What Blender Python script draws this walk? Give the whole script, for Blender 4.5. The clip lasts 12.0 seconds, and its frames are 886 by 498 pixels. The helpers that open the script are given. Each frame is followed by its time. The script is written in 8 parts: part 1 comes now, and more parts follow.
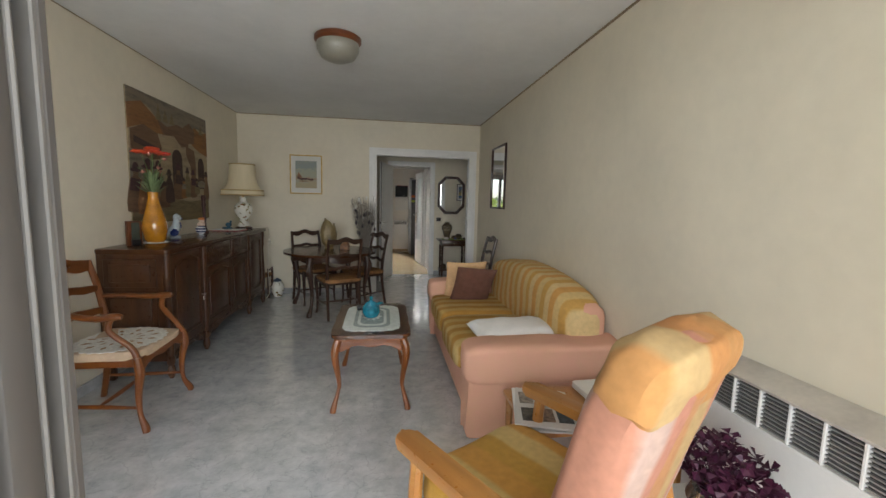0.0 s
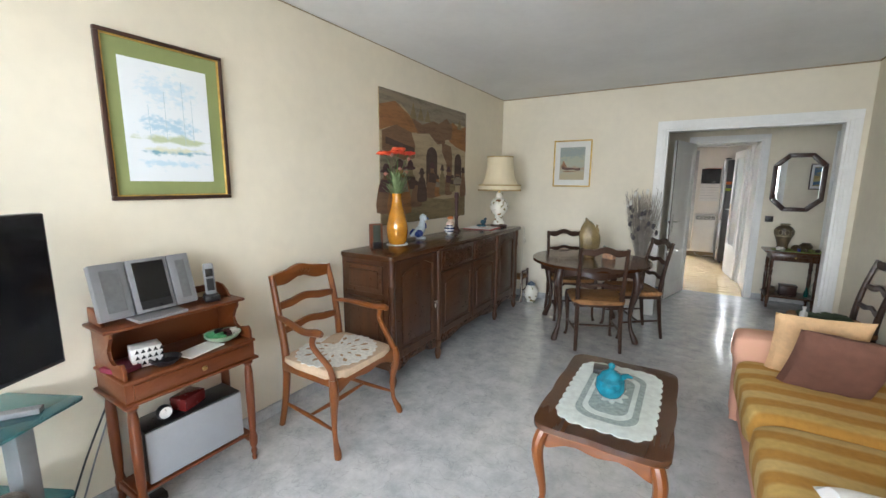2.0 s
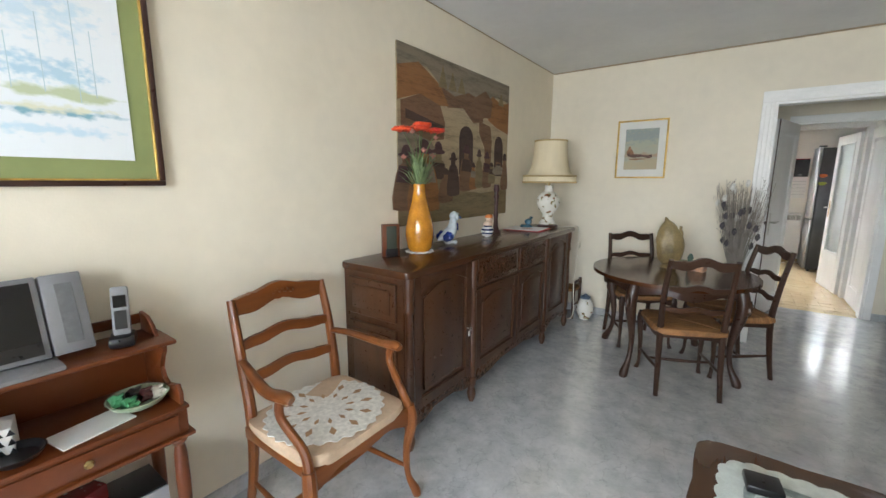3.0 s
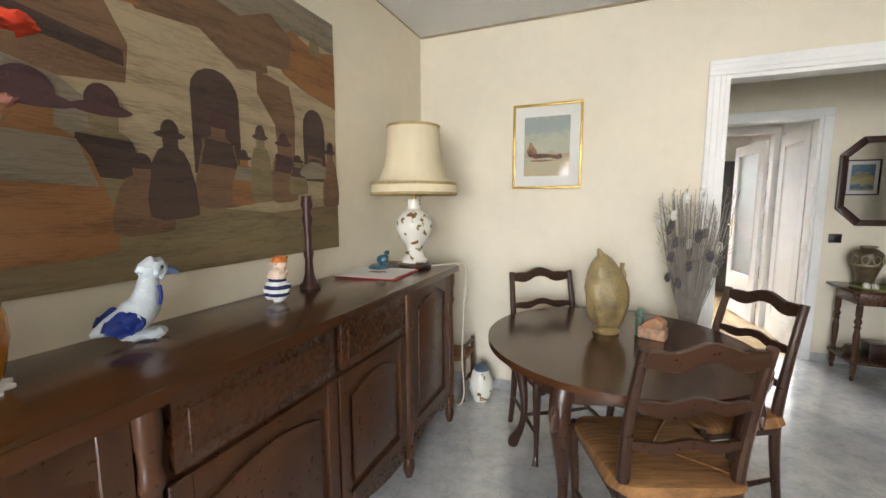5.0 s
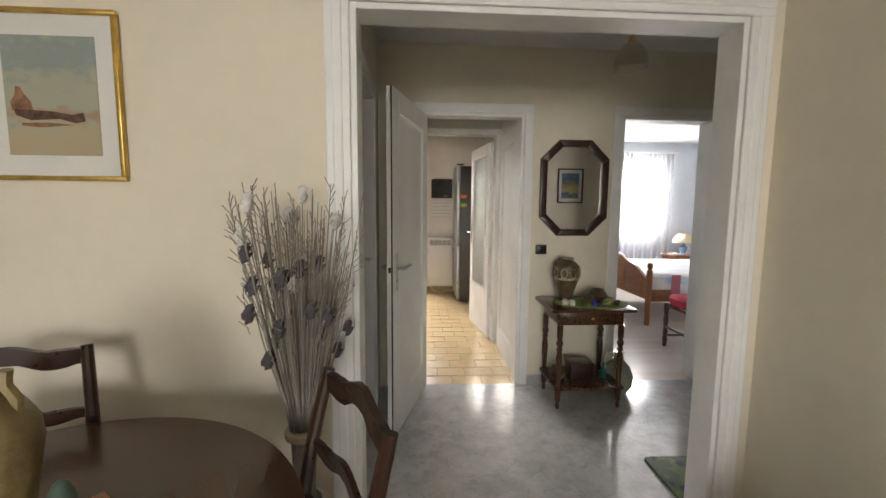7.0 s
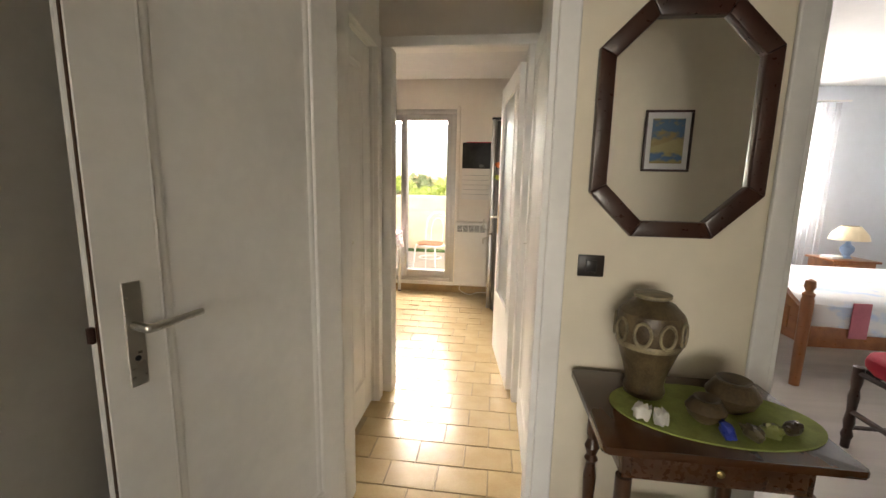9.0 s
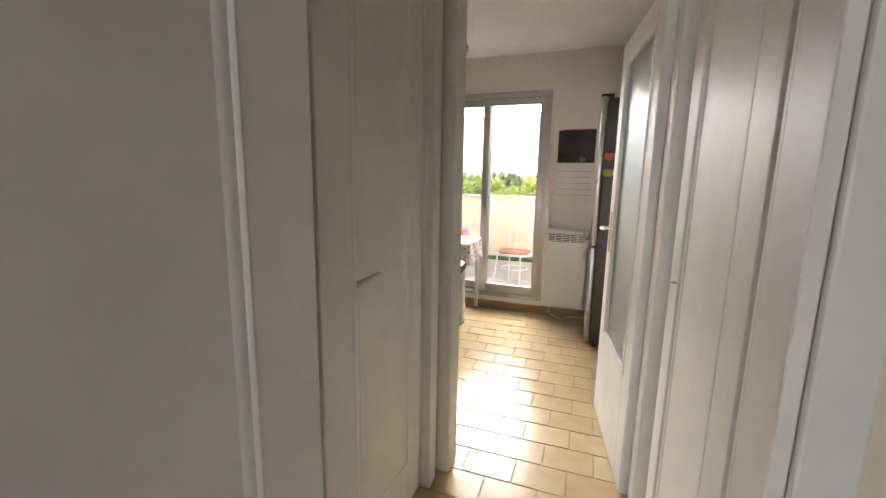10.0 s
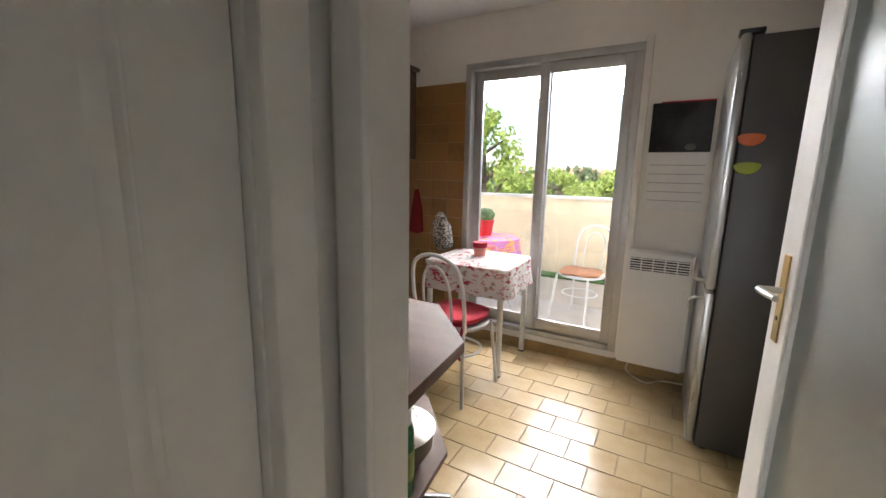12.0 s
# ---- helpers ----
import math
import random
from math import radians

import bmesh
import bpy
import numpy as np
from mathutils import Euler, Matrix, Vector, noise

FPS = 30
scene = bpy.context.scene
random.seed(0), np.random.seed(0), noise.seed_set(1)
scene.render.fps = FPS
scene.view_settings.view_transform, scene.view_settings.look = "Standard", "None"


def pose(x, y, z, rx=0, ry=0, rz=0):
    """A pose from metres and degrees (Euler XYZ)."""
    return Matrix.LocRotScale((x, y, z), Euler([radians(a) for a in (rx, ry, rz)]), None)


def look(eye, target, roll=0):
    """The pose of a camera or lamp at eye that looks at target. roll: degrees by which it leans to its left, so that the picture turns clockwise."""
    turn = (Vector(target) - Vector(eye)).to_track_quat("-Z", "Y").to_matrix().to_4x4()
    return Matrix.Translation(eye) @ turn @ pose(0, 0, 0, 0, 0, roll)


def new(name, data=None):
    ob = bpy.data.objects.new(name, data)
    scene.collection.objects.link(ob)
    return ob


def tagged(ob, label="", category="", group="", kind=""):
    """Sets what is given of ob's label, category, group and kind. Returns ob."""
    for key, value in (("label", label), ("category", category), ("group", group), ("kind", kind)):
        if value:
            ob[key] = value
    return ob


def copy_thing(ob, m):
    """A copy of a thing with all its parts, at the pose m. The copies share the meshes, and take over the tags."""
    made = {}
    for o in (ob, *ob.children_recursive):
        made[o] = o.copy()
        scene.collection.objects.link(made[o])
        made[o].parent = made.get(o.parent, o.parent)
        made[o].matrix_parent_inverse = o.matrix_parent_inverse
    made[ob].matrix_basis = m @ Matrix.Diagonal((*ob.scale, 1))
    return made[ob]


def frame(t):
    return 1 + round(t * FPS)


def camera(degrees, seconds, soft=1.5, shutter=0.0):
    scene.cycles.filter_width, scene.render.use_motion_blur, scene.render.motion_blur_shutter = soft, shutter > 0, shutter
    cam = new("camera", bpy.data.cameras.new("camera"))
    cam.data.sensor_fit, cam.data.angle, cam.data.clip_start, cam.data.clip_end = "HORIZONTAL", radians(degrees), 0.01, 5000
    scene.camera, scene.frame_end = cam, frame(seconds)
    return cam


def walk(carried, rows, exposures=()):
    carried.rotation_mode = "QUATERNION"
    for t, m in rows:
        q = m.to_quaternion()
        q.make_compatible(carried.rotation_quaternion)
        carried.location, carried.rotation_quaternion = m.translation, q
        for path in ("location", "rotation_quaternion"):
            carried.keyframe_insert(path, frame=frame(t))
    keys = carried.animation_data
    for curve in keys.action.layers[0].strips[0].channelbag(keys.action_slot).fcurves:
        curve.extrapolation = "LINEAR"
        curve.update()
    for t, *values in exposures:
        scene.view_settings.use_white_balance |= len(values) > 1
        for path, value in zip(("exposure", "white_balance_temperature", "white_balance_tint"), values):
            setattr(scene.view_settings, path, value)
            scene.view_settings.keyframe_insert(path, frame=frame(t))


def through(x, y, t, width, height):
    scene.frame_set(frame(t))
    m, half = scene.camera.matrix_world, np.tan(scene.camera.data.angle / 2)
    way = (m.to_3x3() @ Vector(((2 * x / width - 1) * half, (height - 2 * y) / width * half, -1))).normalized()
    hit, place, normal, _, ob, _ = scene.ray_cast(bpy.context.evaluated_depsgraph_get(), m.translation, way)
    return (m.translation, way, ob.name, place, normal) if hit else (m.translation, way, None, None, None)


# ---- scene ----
cam = camera(95.6, 12.0)
PATH = [
    (0, (0.216, -0.165, 1.35), (0.508, 1.8, 1.125), 1.4),
    (0.2, (0.244, -0.085, 1.339), (0.396, 1.895, 1.103), 1.5),
    (0.5, (0.253, 0.178, 1.346), (0.173, 2.157, 1.068), 1.1),
    (1, (0.285, 0.473, 1.458), (-0.186, 2.392, 1.15), 0.8),
    (1.5, (0.381, 0.666, 1.486), (-0.424, 2.47, 1.174), 0.5),
    (2, (0.364, 0.858, 1.468), (-0.665, 2.543, 1.145), 0.4),
    (2.5, (0.177, 1.169, 1.43), (-0.97, 2.773, 1.096), 0.4),
    (2.7, (0.073, 1.315, 1.418), (-1.091, 2.906, 1.081), 0.4),
    (4.3, (-0.529, 2.532, 1.383), (-1.532, 4.238, 1.095), -0.5),
    (4.5, (-0.512, 2.703, 1.372), (-1.466, 4.441, 1.106), -0.4),
    (5, (-0.488, 3.104, 1.346), (-1.243, 4.941, 1.117), -0.1),
    (5.5, (-0.412, 3.459, 1.329), (-0.911, 5.385, 1.12), -0.1),
    (6, (-0.176, 3.808, 1.336), (-0.428, 5.781, 1.125), 0.1),
    (6.5, (0.084, 4.1, 1.365), (0.036, 6.088, 1.146), 0.3),
    (7, (0.32, 4.405, 1.361), (0.44, 6.39, 1.153), 0.5),
    (7.2, (0.396, 4.552, 1.346), (0.579, 6.532, 1.126), 0.8),
    (8.8, (0.902, 5.834, 1.29), (0.74, 7.805, 0.992), 1.0),
    (9, (0.911, 5.997, 1.304), (0.665, 7.957, 0.989), 1.2),
    (9.5, (0.889, 6.399, 1.306), (0.407, 8.312, 0.976), 1.1),
    (10, (0.816, 6.767, 1.296), (0.154, 8.626, 0.969), 1.1),
    (10.5, (0.777, 7.116, 1.282), (0.029, 8.941, 0.95), 1.1),
    (11, (0.778, 7.432, 1.312), (-0.008, 9.241, 0.979), 1.1),
    (11.5, (0.808, 7.712, 1.349), (-0.036, 9.489, 0.988), 0.9),
    (12, (0.685, 7.875, 1.332), (-0.284, 9.587, 0.97), 1.2),
]
walk(cam, [(t, look(eye, target, roll)) for t, eye, target, roll in PATH],
     exposures=[(0.0, 1.12, 6450, 10), (0.5, 1.68, 5950, 8), (1.0, 1.8, 6000, 9), (1.5, 2.05, 6050, 10), (2.5, 2.22, 6050, 9), (4.5, 2.45, 6200, 11), (5.0, 2.7, 6450, 12), (6.0, 2.3, 7100, 14), (7.0, 2.02, 7000, 13), (9.0, 2.25, 7700, 14), (10.0, 1.85, 6700, 12), (10.5, 1.8, 6500, 12), (11.5, 1.8, 6300, 11), (12.0, 1.6, 6350, 12)])

# ---- world and large lights ----
world = bpy.data.worlds.new("sky")
scene.world = world
world.use_nodes = True
wn = world.node_tree
sky = wn.nodes.new("ShaderNodeTexSky")
sky.sky_type = "NISHITA"
sky.sun_disc = False
sky.sun_elevation = radians(48)
sky.sun_rotation = radians(187)
sky.dust_density = 1.5
sky.air_density = 1.0
wn.links.new(sky.outputs[0], wn.nodes["Background"].inputs[0])
wn.nodes["Background"].inputs[1].default_value = 0.15

sun_data = bpy.data.lights.new("sun", "SUN")
sun_data.energy, sun_data.angle, sun_data.color = 5.0, radians(3), (1.0, 0.96, 0.9)
sun = new("sun", sun_data)
sun.matrix_world = look((0, 0, 30), (3.0, 25, 2))


def sky_lamp(name, eye, target, width, height, watts, colour, spread=180):
    data = bpy.data.lights.new(name, "AREA")
    data.shape, data.size, data.size_y, data.energy, data.color = "RECTANGLE", width, height, watts, colour
    data.spread = radians(spread)
    ob = new(name, data)
    ob.matrix_world = look(eye, target)
    return ob


sky_lamp("skylight_living", (0.0, -2.0, 1.6), (0.0, 3.0, 1.0), 4.2, 1.9, 65, (0.94, 0.97, 1.0))
sky_lamp("skylight_kitchen", (-0.3, 13.4, 3.3), (0.55, 8.0, 1.1), 4.4, 1.9, 88, (1.0, 0.98, 0.95), 80)
sky_lamp("skylight_bedroom", (4.0, 11.6, 1.6), (3.7, 8.0, 1.0), 1.2, 1.3, 52, (0.96, 0.97, 1.0))

# ---- materials ----
def mat(name, colour, rough=0.5, metal=0.0, vary=0.12, scale=6.0, bump=0.0, bump_scale=60.0, tint=None, coat=0.0,
        stretch=(1, 1, 1), trans=0.0, per_piece=0.0, fine=0.0):
    """A surface with colour that drifts at two scales, and a fine relief."""
    m = bpy.data.materials.new(name)
    m.use_nodes = True
    nt = m.node_tree
    b = nt.nodes["Principled BSDF"]
    b.inputs["Roughness"].default_value, b.inputs["Metallic"].default_value = rough, metal
    b.inputs["Coat Weight"].default_value = coat
    b.inputs["Coat Roughness"].default_value = 0.12
    b.inputs["Transmission Weight"].default_value = trans
    tc = nt.nodes.new("ShaderNodeTexCoord")
    mp = nt.nodes.new("ShaderNodeMapping")
    mp.inputs["Scale"].default_value = stretch
    nt.links.new(tc.outputs["Object"], mp.inputs[0])
    n1 = nt.nodes.new("ShaderNodeTexNoise")
    n1.inputs["Scale"].default_value, n1.inputs["Detail"].default_value = scale, 6
    nt.links.new(mp.outputs[0], n1.inputs[0])
    n2 = nt.nodes.new("ShaderNodeTexNoise")
    n2.inputs["Scale"].default_value, n2.inputs["Detail"].default_value = scale * 9, 4
    nt.links.new(mp.outputs[0], n2.inputs[0])
    add = nt.nodes.new("ShaderNodeMath")
    add.operation = "MULTIPLY_ADD"
    nt.links.new(n2.outputs[0], add.inputs[0])
    add.inputs[1].default_value = 0.4 + fine
    nt.links.new(n1.outputs[0], add.inputs[2])
    last = add.outputs[0]
    if per_piece:
        oi = nt.nodes.new("ShaderNodeObjectInfo")
        pa = nt.nodes.new("ShaderNodeMath")
        pa.operation = "MULTIPLY_ADD"
        nt.links.new(oi.outputs["Random"], pa.inputs[0])
        pa.inputs[1].default_value = per_piece
        nt.links.new(last, pa.inputs[2])
        last = pa.outputs[0]
    ramp = nt.nodes.new("ShaderNodeValToRGB")
    c = Vector(colour)
    d = Vector(tint) if tint else c * (1 - 2.2 * vary)
    ramp.color_ramp.elements[0].position, ramp.color_ramp.elements[1].position = 0.42, 0.95 + 0.5 * per_piece
    ramp.color_ramp.elements[0].color = (*d, 1)
    ramp.color_ramp.elements[1].color = (*[min(1, v * (1 + vary * 0.6)) for v in c], 1)
    nt.links.new(last, ramp.inputs[0])
    nt.links.new(ramp.outputs[0], b.inputs["Base Color"])
    rr = nt.nodes.new("ShaderNodeMapRange")
    rr.inputs[3].default_value, rr.inputs[4].default_value = max(0.02, rough - 0.08), min(1, rough + 0.08)
    nt.links.new(n2.outputs[0], rr.inputs[0])
    nt.links.new(rr.outputs[0], b.inputs["Roughness"])
    if bump:
        nb = nt.nodes.new("ShaderNodeTexNoise")
        nb.inputs["Scale"].default_value, nb.inputs["Detail"].default_value = bump_scale, 5
        nt.links.new(mp.outputs[0], nb.inputs[0])
        bp = nt.nodes.new("ShaderNodeBump")
        bp.inputs["Strength"].default_value, bp.inputs["Distance"].default_value = bump, 0.004
        nt.links.new(nb.outputs[0], bp.inputs["Height"])
        nt.links.new(bp.outputs[0], b.inputs["Normal"])
    return m


def wood(name, colour, dark, rough=0.35, axis=2, coat=0.15, ring=14.0):
    """Wood with its grain along one axis."""
    m = mat(name, colour, rough, coat=coat)
    nt = m.node_tree
    b = nt.nodes["Principled BSDF"]
    tc = nt.nodes.new("ShaderNodeTexCoord")
    mp = nt.nodes.new("ShaderNodeMapping")
    s = [ring, ring, ring]
    s[axis] = ring * 0.07
    mp.inputs["Scale"].default_value = s
    nt.links.new(tc.outputs["Object"], mp.inputs[0])
    n1 = nt.nodes.new("ShaderNodeTexNoise")
    n1.inputs["Scale"].default_value, n1.inputs["Detail"].default_value, n1.inputs["Distortion"].default_value = 1.0, 4, 0.3
    nt.links.new(mp.outputs[0], n1.inputs[0])
    n2 = nt.nodes.new("ShaderNodeTexNoise")
    n2.inputs["Scale"].default_value, n2.inputs["Detail"].default_value = 5.0, 2
    nt.links.new(mp.outputs[0], n2.inputs[0])
    mul = nt.nodes.new("ShaderNodeMath")
    mul.operation = "MULTIPLY_ADD"
    nt.links.new(n2.outputs[0], mul.inputs[0])
    mul.inputs[1].default_value = 0.12
    nt.links.new(n1.outputs[0], mul.inputs[2])
    ramp = nt.nodes.new("ShaderNodeValToRGB")
    ramp.color_ramp.elements[0].position, ramp.color_ramp.elements[1].position = 0.4, 0.84
    ramp.color_ramp.elements[0].color, ramp.color_ramp.elements[1].color = (*dark, 1), (*colour, 1)
    nt.links.new(mul.outputs[0], ramp.inputs[0])
    nt.links.new(ramp.outputs[0], b.inputs["Base Color"])
    return m


def stripes(name, colours, axis, period, rough=0.85, offset=0.0):
    """Woven cloth in bands across one axis."""
    m = mat(name, colours[0], rough, bump=0.5, bump_scale=500)
    nt = m.node_tree
    b = nt.nodes["Principled BSDF"]
    tc = nt.nodes.new("ShaderNodeTexCoord")
    sp = nt.nodes.new("ShaderNodeSeparateXYZ")
    nt.links.new(tc.outputs["Object"], sp.inputs[0])
    wob = nt.nodes.new("ShaderNodeTexNoise")
    wob.inputs["Scale"].default_value = 5.0
    nt.links.new(tc.outputs["Object"], wob.inputs[0])
    ma = nt.nodes.new("ShaderNodeMath")
    ma.operation = "MULTIPLY_ADD"
    nt.links.new(wob.outputs[0], ma.inputs[0])
    ma.inputs[1].default_value = 0.02
    nt.links.new(sp.outputs[axis], ma.inputs[2])
    dv = nt.nodes.new("ShaderNodeMath")
    dv.operation = "MULTIPLY_ADD"
    nt.links.new(ma.outputs[0], dv.inputs[0])
    dv.inputs[1].default_value, dv.inputs[2].default_value = 1.0 / period, 50.0 + offset
    fr = nt.nodes.new("ShaderNodeMath")
    fr.operation = "FRACT"
    nt.links.new(dv.outputs[0], fr.inputs[0])
    ramp = nt.nodes.new("ShaderNodeValToRGB")
    ramp.color_ramp.interpolation = "LINEAR"
    els = ramp.color_ramp.elements
    n = len(colours)
    els[0].position, els[0].color = 0.0, (*colours[0], 1)
    els[1].position, els[1].color = 1.0 / n - 0.06, (*colours[0], 1)
    for i in range(1, n):
        for p in (i / n, (i + 1) / n - 0.06):
            e = els.new(min(p, 0.995))
            e.color = (*colours[i], 1)
    e = els.new(0.998)
    e.color = (*colours[0], 1)
    nt.links.new(fr.outputs[0], ramp.inputs[0])
    mix = nt.nodes.new("ShaderNodeMix")
    mix.data_type, mix.blend_type = "RGBA", "MULTIPLY"
    mix.inputs[0].default_value = 0.35
    nt.links.new(ramp.outputs[0], mix.inputs[6])
    fz = nt.nodes.new("ShaderNodeTexNoise")
    fz.inputs["Scale"].default_value, fz.inputs["Detail"].default_value = 40, 5
    nt.links.new(tc.outputs["Object"], fz.inputs[0])
    nt.links.new(fz.outputs[0], mix.inputs[7])
    nt.links.new(mix.outputs[2], b.inputs["Base Color"])
    return m


def marble(name):
    m = mat(name, (0.5, 0.52, 0.54), 0.12)
    nt = m.node_tree
    b = nt.nodes["Principled BSDF"]
    tc = nt.nodes.new("ShaderNodeTexCoord")
    n1 = nt.nodes.new("ShaderNodeTexNoise")
    n1.inputs["Scale"].default_value, n1.inputs["Detail"].default_value, n1.inputs["Distortion"].default_value = 6.5, 12, 0.15
    n1.inputs["Roughness"].default_value = 0.74
    nt.links.new(tc.outputs["Object"], n1.inputs[0])
    r1 = nt.nodes.new("ShaderNodeValToRGB")
    e = r1.color_ramp.elements
    e[0].position, e[0].color = 0.34, (0.44, 0.46, 0.475, 1)
    e[1].position, e[1].color = 0.68, (0.72, 0.73, 0.735, 1)
    k = e.new(0.5)
    k.color = (0.57, 0.587, 0.6, 1)
    nt.links.new(n1.outputs[0], r1.inputs[0])
    n2 = nt.nodes.new("ShaderNodeTexNoise")
    n2.inputs["Scale"].default_value, n2.inputs["Detail"].default_value, n2.inputs["Distortion"].default_value = 6.0, 9, 0.4
    nt.links.new(tc.outputs["Object"], n2.inputs[0])
    r2 = nt.nodes.new("ShaderNodeValToRGB")
    e = r2.color_ramp.elements
    e[0].position, e[0].color = 0.49, (1, 1, 1, 1)
    e[1].position, e[1].color = 0.51, (1, 1, 1, 1)
    k = e.new(0.5)
    k.color = (0.58, 0.59, 0.6, 1)
    nt.links.new(n2.outputs[0], r2.inputs[0])
    mix = nt.nodes.new("ShaderNodeMix")
    mix.data_type, mix.blend_type = "RGBA", "MULTIPLY"
    mix.inputs[0].default_value = 0.5
    nt.links.new(r1.outputs[0], mix.inputs[6])
    nt.links.new(r2.outputs[0], mix.inputs[7])
    nt.links.new(mix.outputs[2], b.inputs["Base Color"])
    b.inputs["Roughness"].default_value = 0.2
    b.inputs["Coat Weight"].default_value = 1.0
    b.inputs["Coat IOR"].default_value = 1.9
    b.inputs["Coat Roughness"].default_value = 0.1
    return m


def glassy(name, rough=0.0, colour=(1, 1, 1), ior=1.45):
    m = bpy.data.materials.new(name)
    m.use_nodes = True
    b = m.node_tree.nodes["Principled BSDF"]
    b.inputs["Base Color"].default_value = (*colour, 1)
    b.inputs["Roughness"].default_value = rough
    b.inputs["Transmission Weight"].default_value = 1.0
    b.inputs["IOR"].default_value = ior
    return m


M_WALL = mat("cream wall paint", (0.77, 0.7, 0.56), 0.75, vary=0.05, scale=1.5, bump=0.1, bump_scale=140)
M_CEIL = mat("white ceiling plaster", (0.78, 0.78, 0.77), 0.85, vary=0.04, scale=2, bump=0.6, bump_scale=180)
M_KWALL = mat("white kitchen wall paint", (0.8, 0.76, 0.7), 0.6, vary=0.04, scale=1.5, bump=0.2, bump_scale=140)
M_BWALL = mat("pale blue bedroom wall paint", (0.72, 0.76, 0.8), 0.7, vary=0.04, scale=1.5, bump=0.2, bump_scale=140)
M_WHITE = mat("white gloss paint", (0.84, 0.83, 0.8), 0.48, vary=0.05, scale=3, bump=0.06, bump_scale=50)
M_MARBLE = marble("grey marble floor")
M_PLINTH = mat("grey marble skirting", (0.5, 0.5, 0.5), 0.3, vary=0.2, scale=7)
M_KFLOOR = mat("kitchen grout", (0.42, 0.33, 0.2), 0.8, vary=0.1)
M_BFLOOR = wood("pale floor boards", (0.62, 0.56, 0.5), (0.5, 0.45, 0.4), 0.4, axis=0, ring=10)
M_ALU = mat("brushed aluminium", (0.52, 0.51, 0.5), 0.42, metal=0.7, vary=0.06)
M_GLASS = glassy("clear window glass")
M_RENDER = mat("cream balcony render", (0.78, 0.66, 0.46), 0.9, vary=0.08, bump=0.4)
M_BTILE = mat("balcony floor tiles", (0.66, 0.6, 0.52), 0.5, vary=0.08)
M_OAK = wood("dark stained oak", (0.085, 0.032, 0.011), (0.048, 0.018, 0.007), 0.3)
M_GRASS = mat("distant ground", (0.09, 0.12, 0.04), 0.95, vary=0.3, scale=0.05)

# ---- helpers for building ----
def box(bm, x0, y0, z0, x1, y1, z1, bevel=0.0, seg=2):
    r = bmesh.ops.create_cube(bm, size=1.0)
    vs = r["verts"]
    for v in vs:
        v.co = Vector((x0 + (v.co.x + 0.5) * (x1 - x0), y0 + (v.co.y + 0.5) * (y1 - y0), z0 + (v.co.z + 0.5) * (z1 - z0)))
    if bevel:
        es = list({e for v in vs for e in v.link_edges})
        bmesh.ops.bevel(bm, geom=es, offset=bevel, segments=seg, profile=0.5, affect="EDGES")
    return bm


def mesh_of(bm, name, material, smooth=False):
    me = bpy.data.meshes.new(name)
    bmesh.ops.recalc_face_normals(bm, faces=bm.faces)
    bm.to_mesh(me)
    bm.free()
    for m in material if isinstance(material, (list, tuple)) else [material]:
        me.materials.append(m)
    if smooth:
        for p in me.polygons:
            p.use_smooth = True
        me.set_sharp_from_angle(angle=radians(35))
    return me


def part(name, bm, material, parent, label="", smooth=True):
    ob = new(name, mesh_of(bm, name, material, smooth))
    ob.parent = parent
    if label:
        tagged(ob, label)
    return ob


def thing(name, m, label, category, group="", kind=""):
    ob = new(name)
    ob.empty_display_size = 0.1
    ob.matrix_basis = m
    return tagged(ob, label, category, group, kind)


def solid(name, bm, material, label, category, kind="", m=None, smooth=True, group=""):
    ob = new(name, mesh_of(bm, name, material, smooth))
    if m is not None:
        ob.matrix_basis = m
    return tagged(ob, label, category, group, kind)


def B(*a, **k):
    return box(bmesh.new(), *a, **k)

# ---- the large structure ----
X0, X1, Y0, Y1, H = -1.79, 1.63, 0.10, 5.85, 2.52
HY0, HY1, HX0, HX1 = 5.97, 7.36, 0.03, 2.95
CX0, CX1, KY0 = 0.235, 1.12, 8.33
KW0, KW1, KX0, KX1 = 8.42, 10.80, -1.45, 1.5
BX0, BX1, BY1 = 1.65, 5.6, 11.3


def wall(name, axis, at, thick, a0, a1, z1, holes, material, label):
    """A wall along an axis ('x' or 'y'), from a0 to a1, its inner face at `at`, with holes (b0, b1, low, high)."""
    bm = bmesh.new()
    cuts = sorted(holes)
    t0, t1 = sorted((at, at + thick))

    def slab(p, q, z0, zz):
        if q - p > 1e-4 and zz - z0 > 1e-4:
            if axis == "x":
                box(bm, p, t0, z0, q, t1, zz)
            else:
                box(bm, t0, p, z0, t1, q, zz)
    last = a0
    for b0, b1, low, high in cuts:
        slab(last, b0, 0, z1)
        slab(b0, b1, 0, low)
        slab(b0, b1, high, z1)
        last = b1
    slab(last, a1, 0, z1)
    return solid(name, bm, material, label, "wall", "structure", smooth=False)


def slab(name, x0, y0, z0, x1, y1, z1, material, label, category):
    return solid(name, B(x0, y0, z0, x1, y1, z1), material, label, category, "structure", smooth=False)


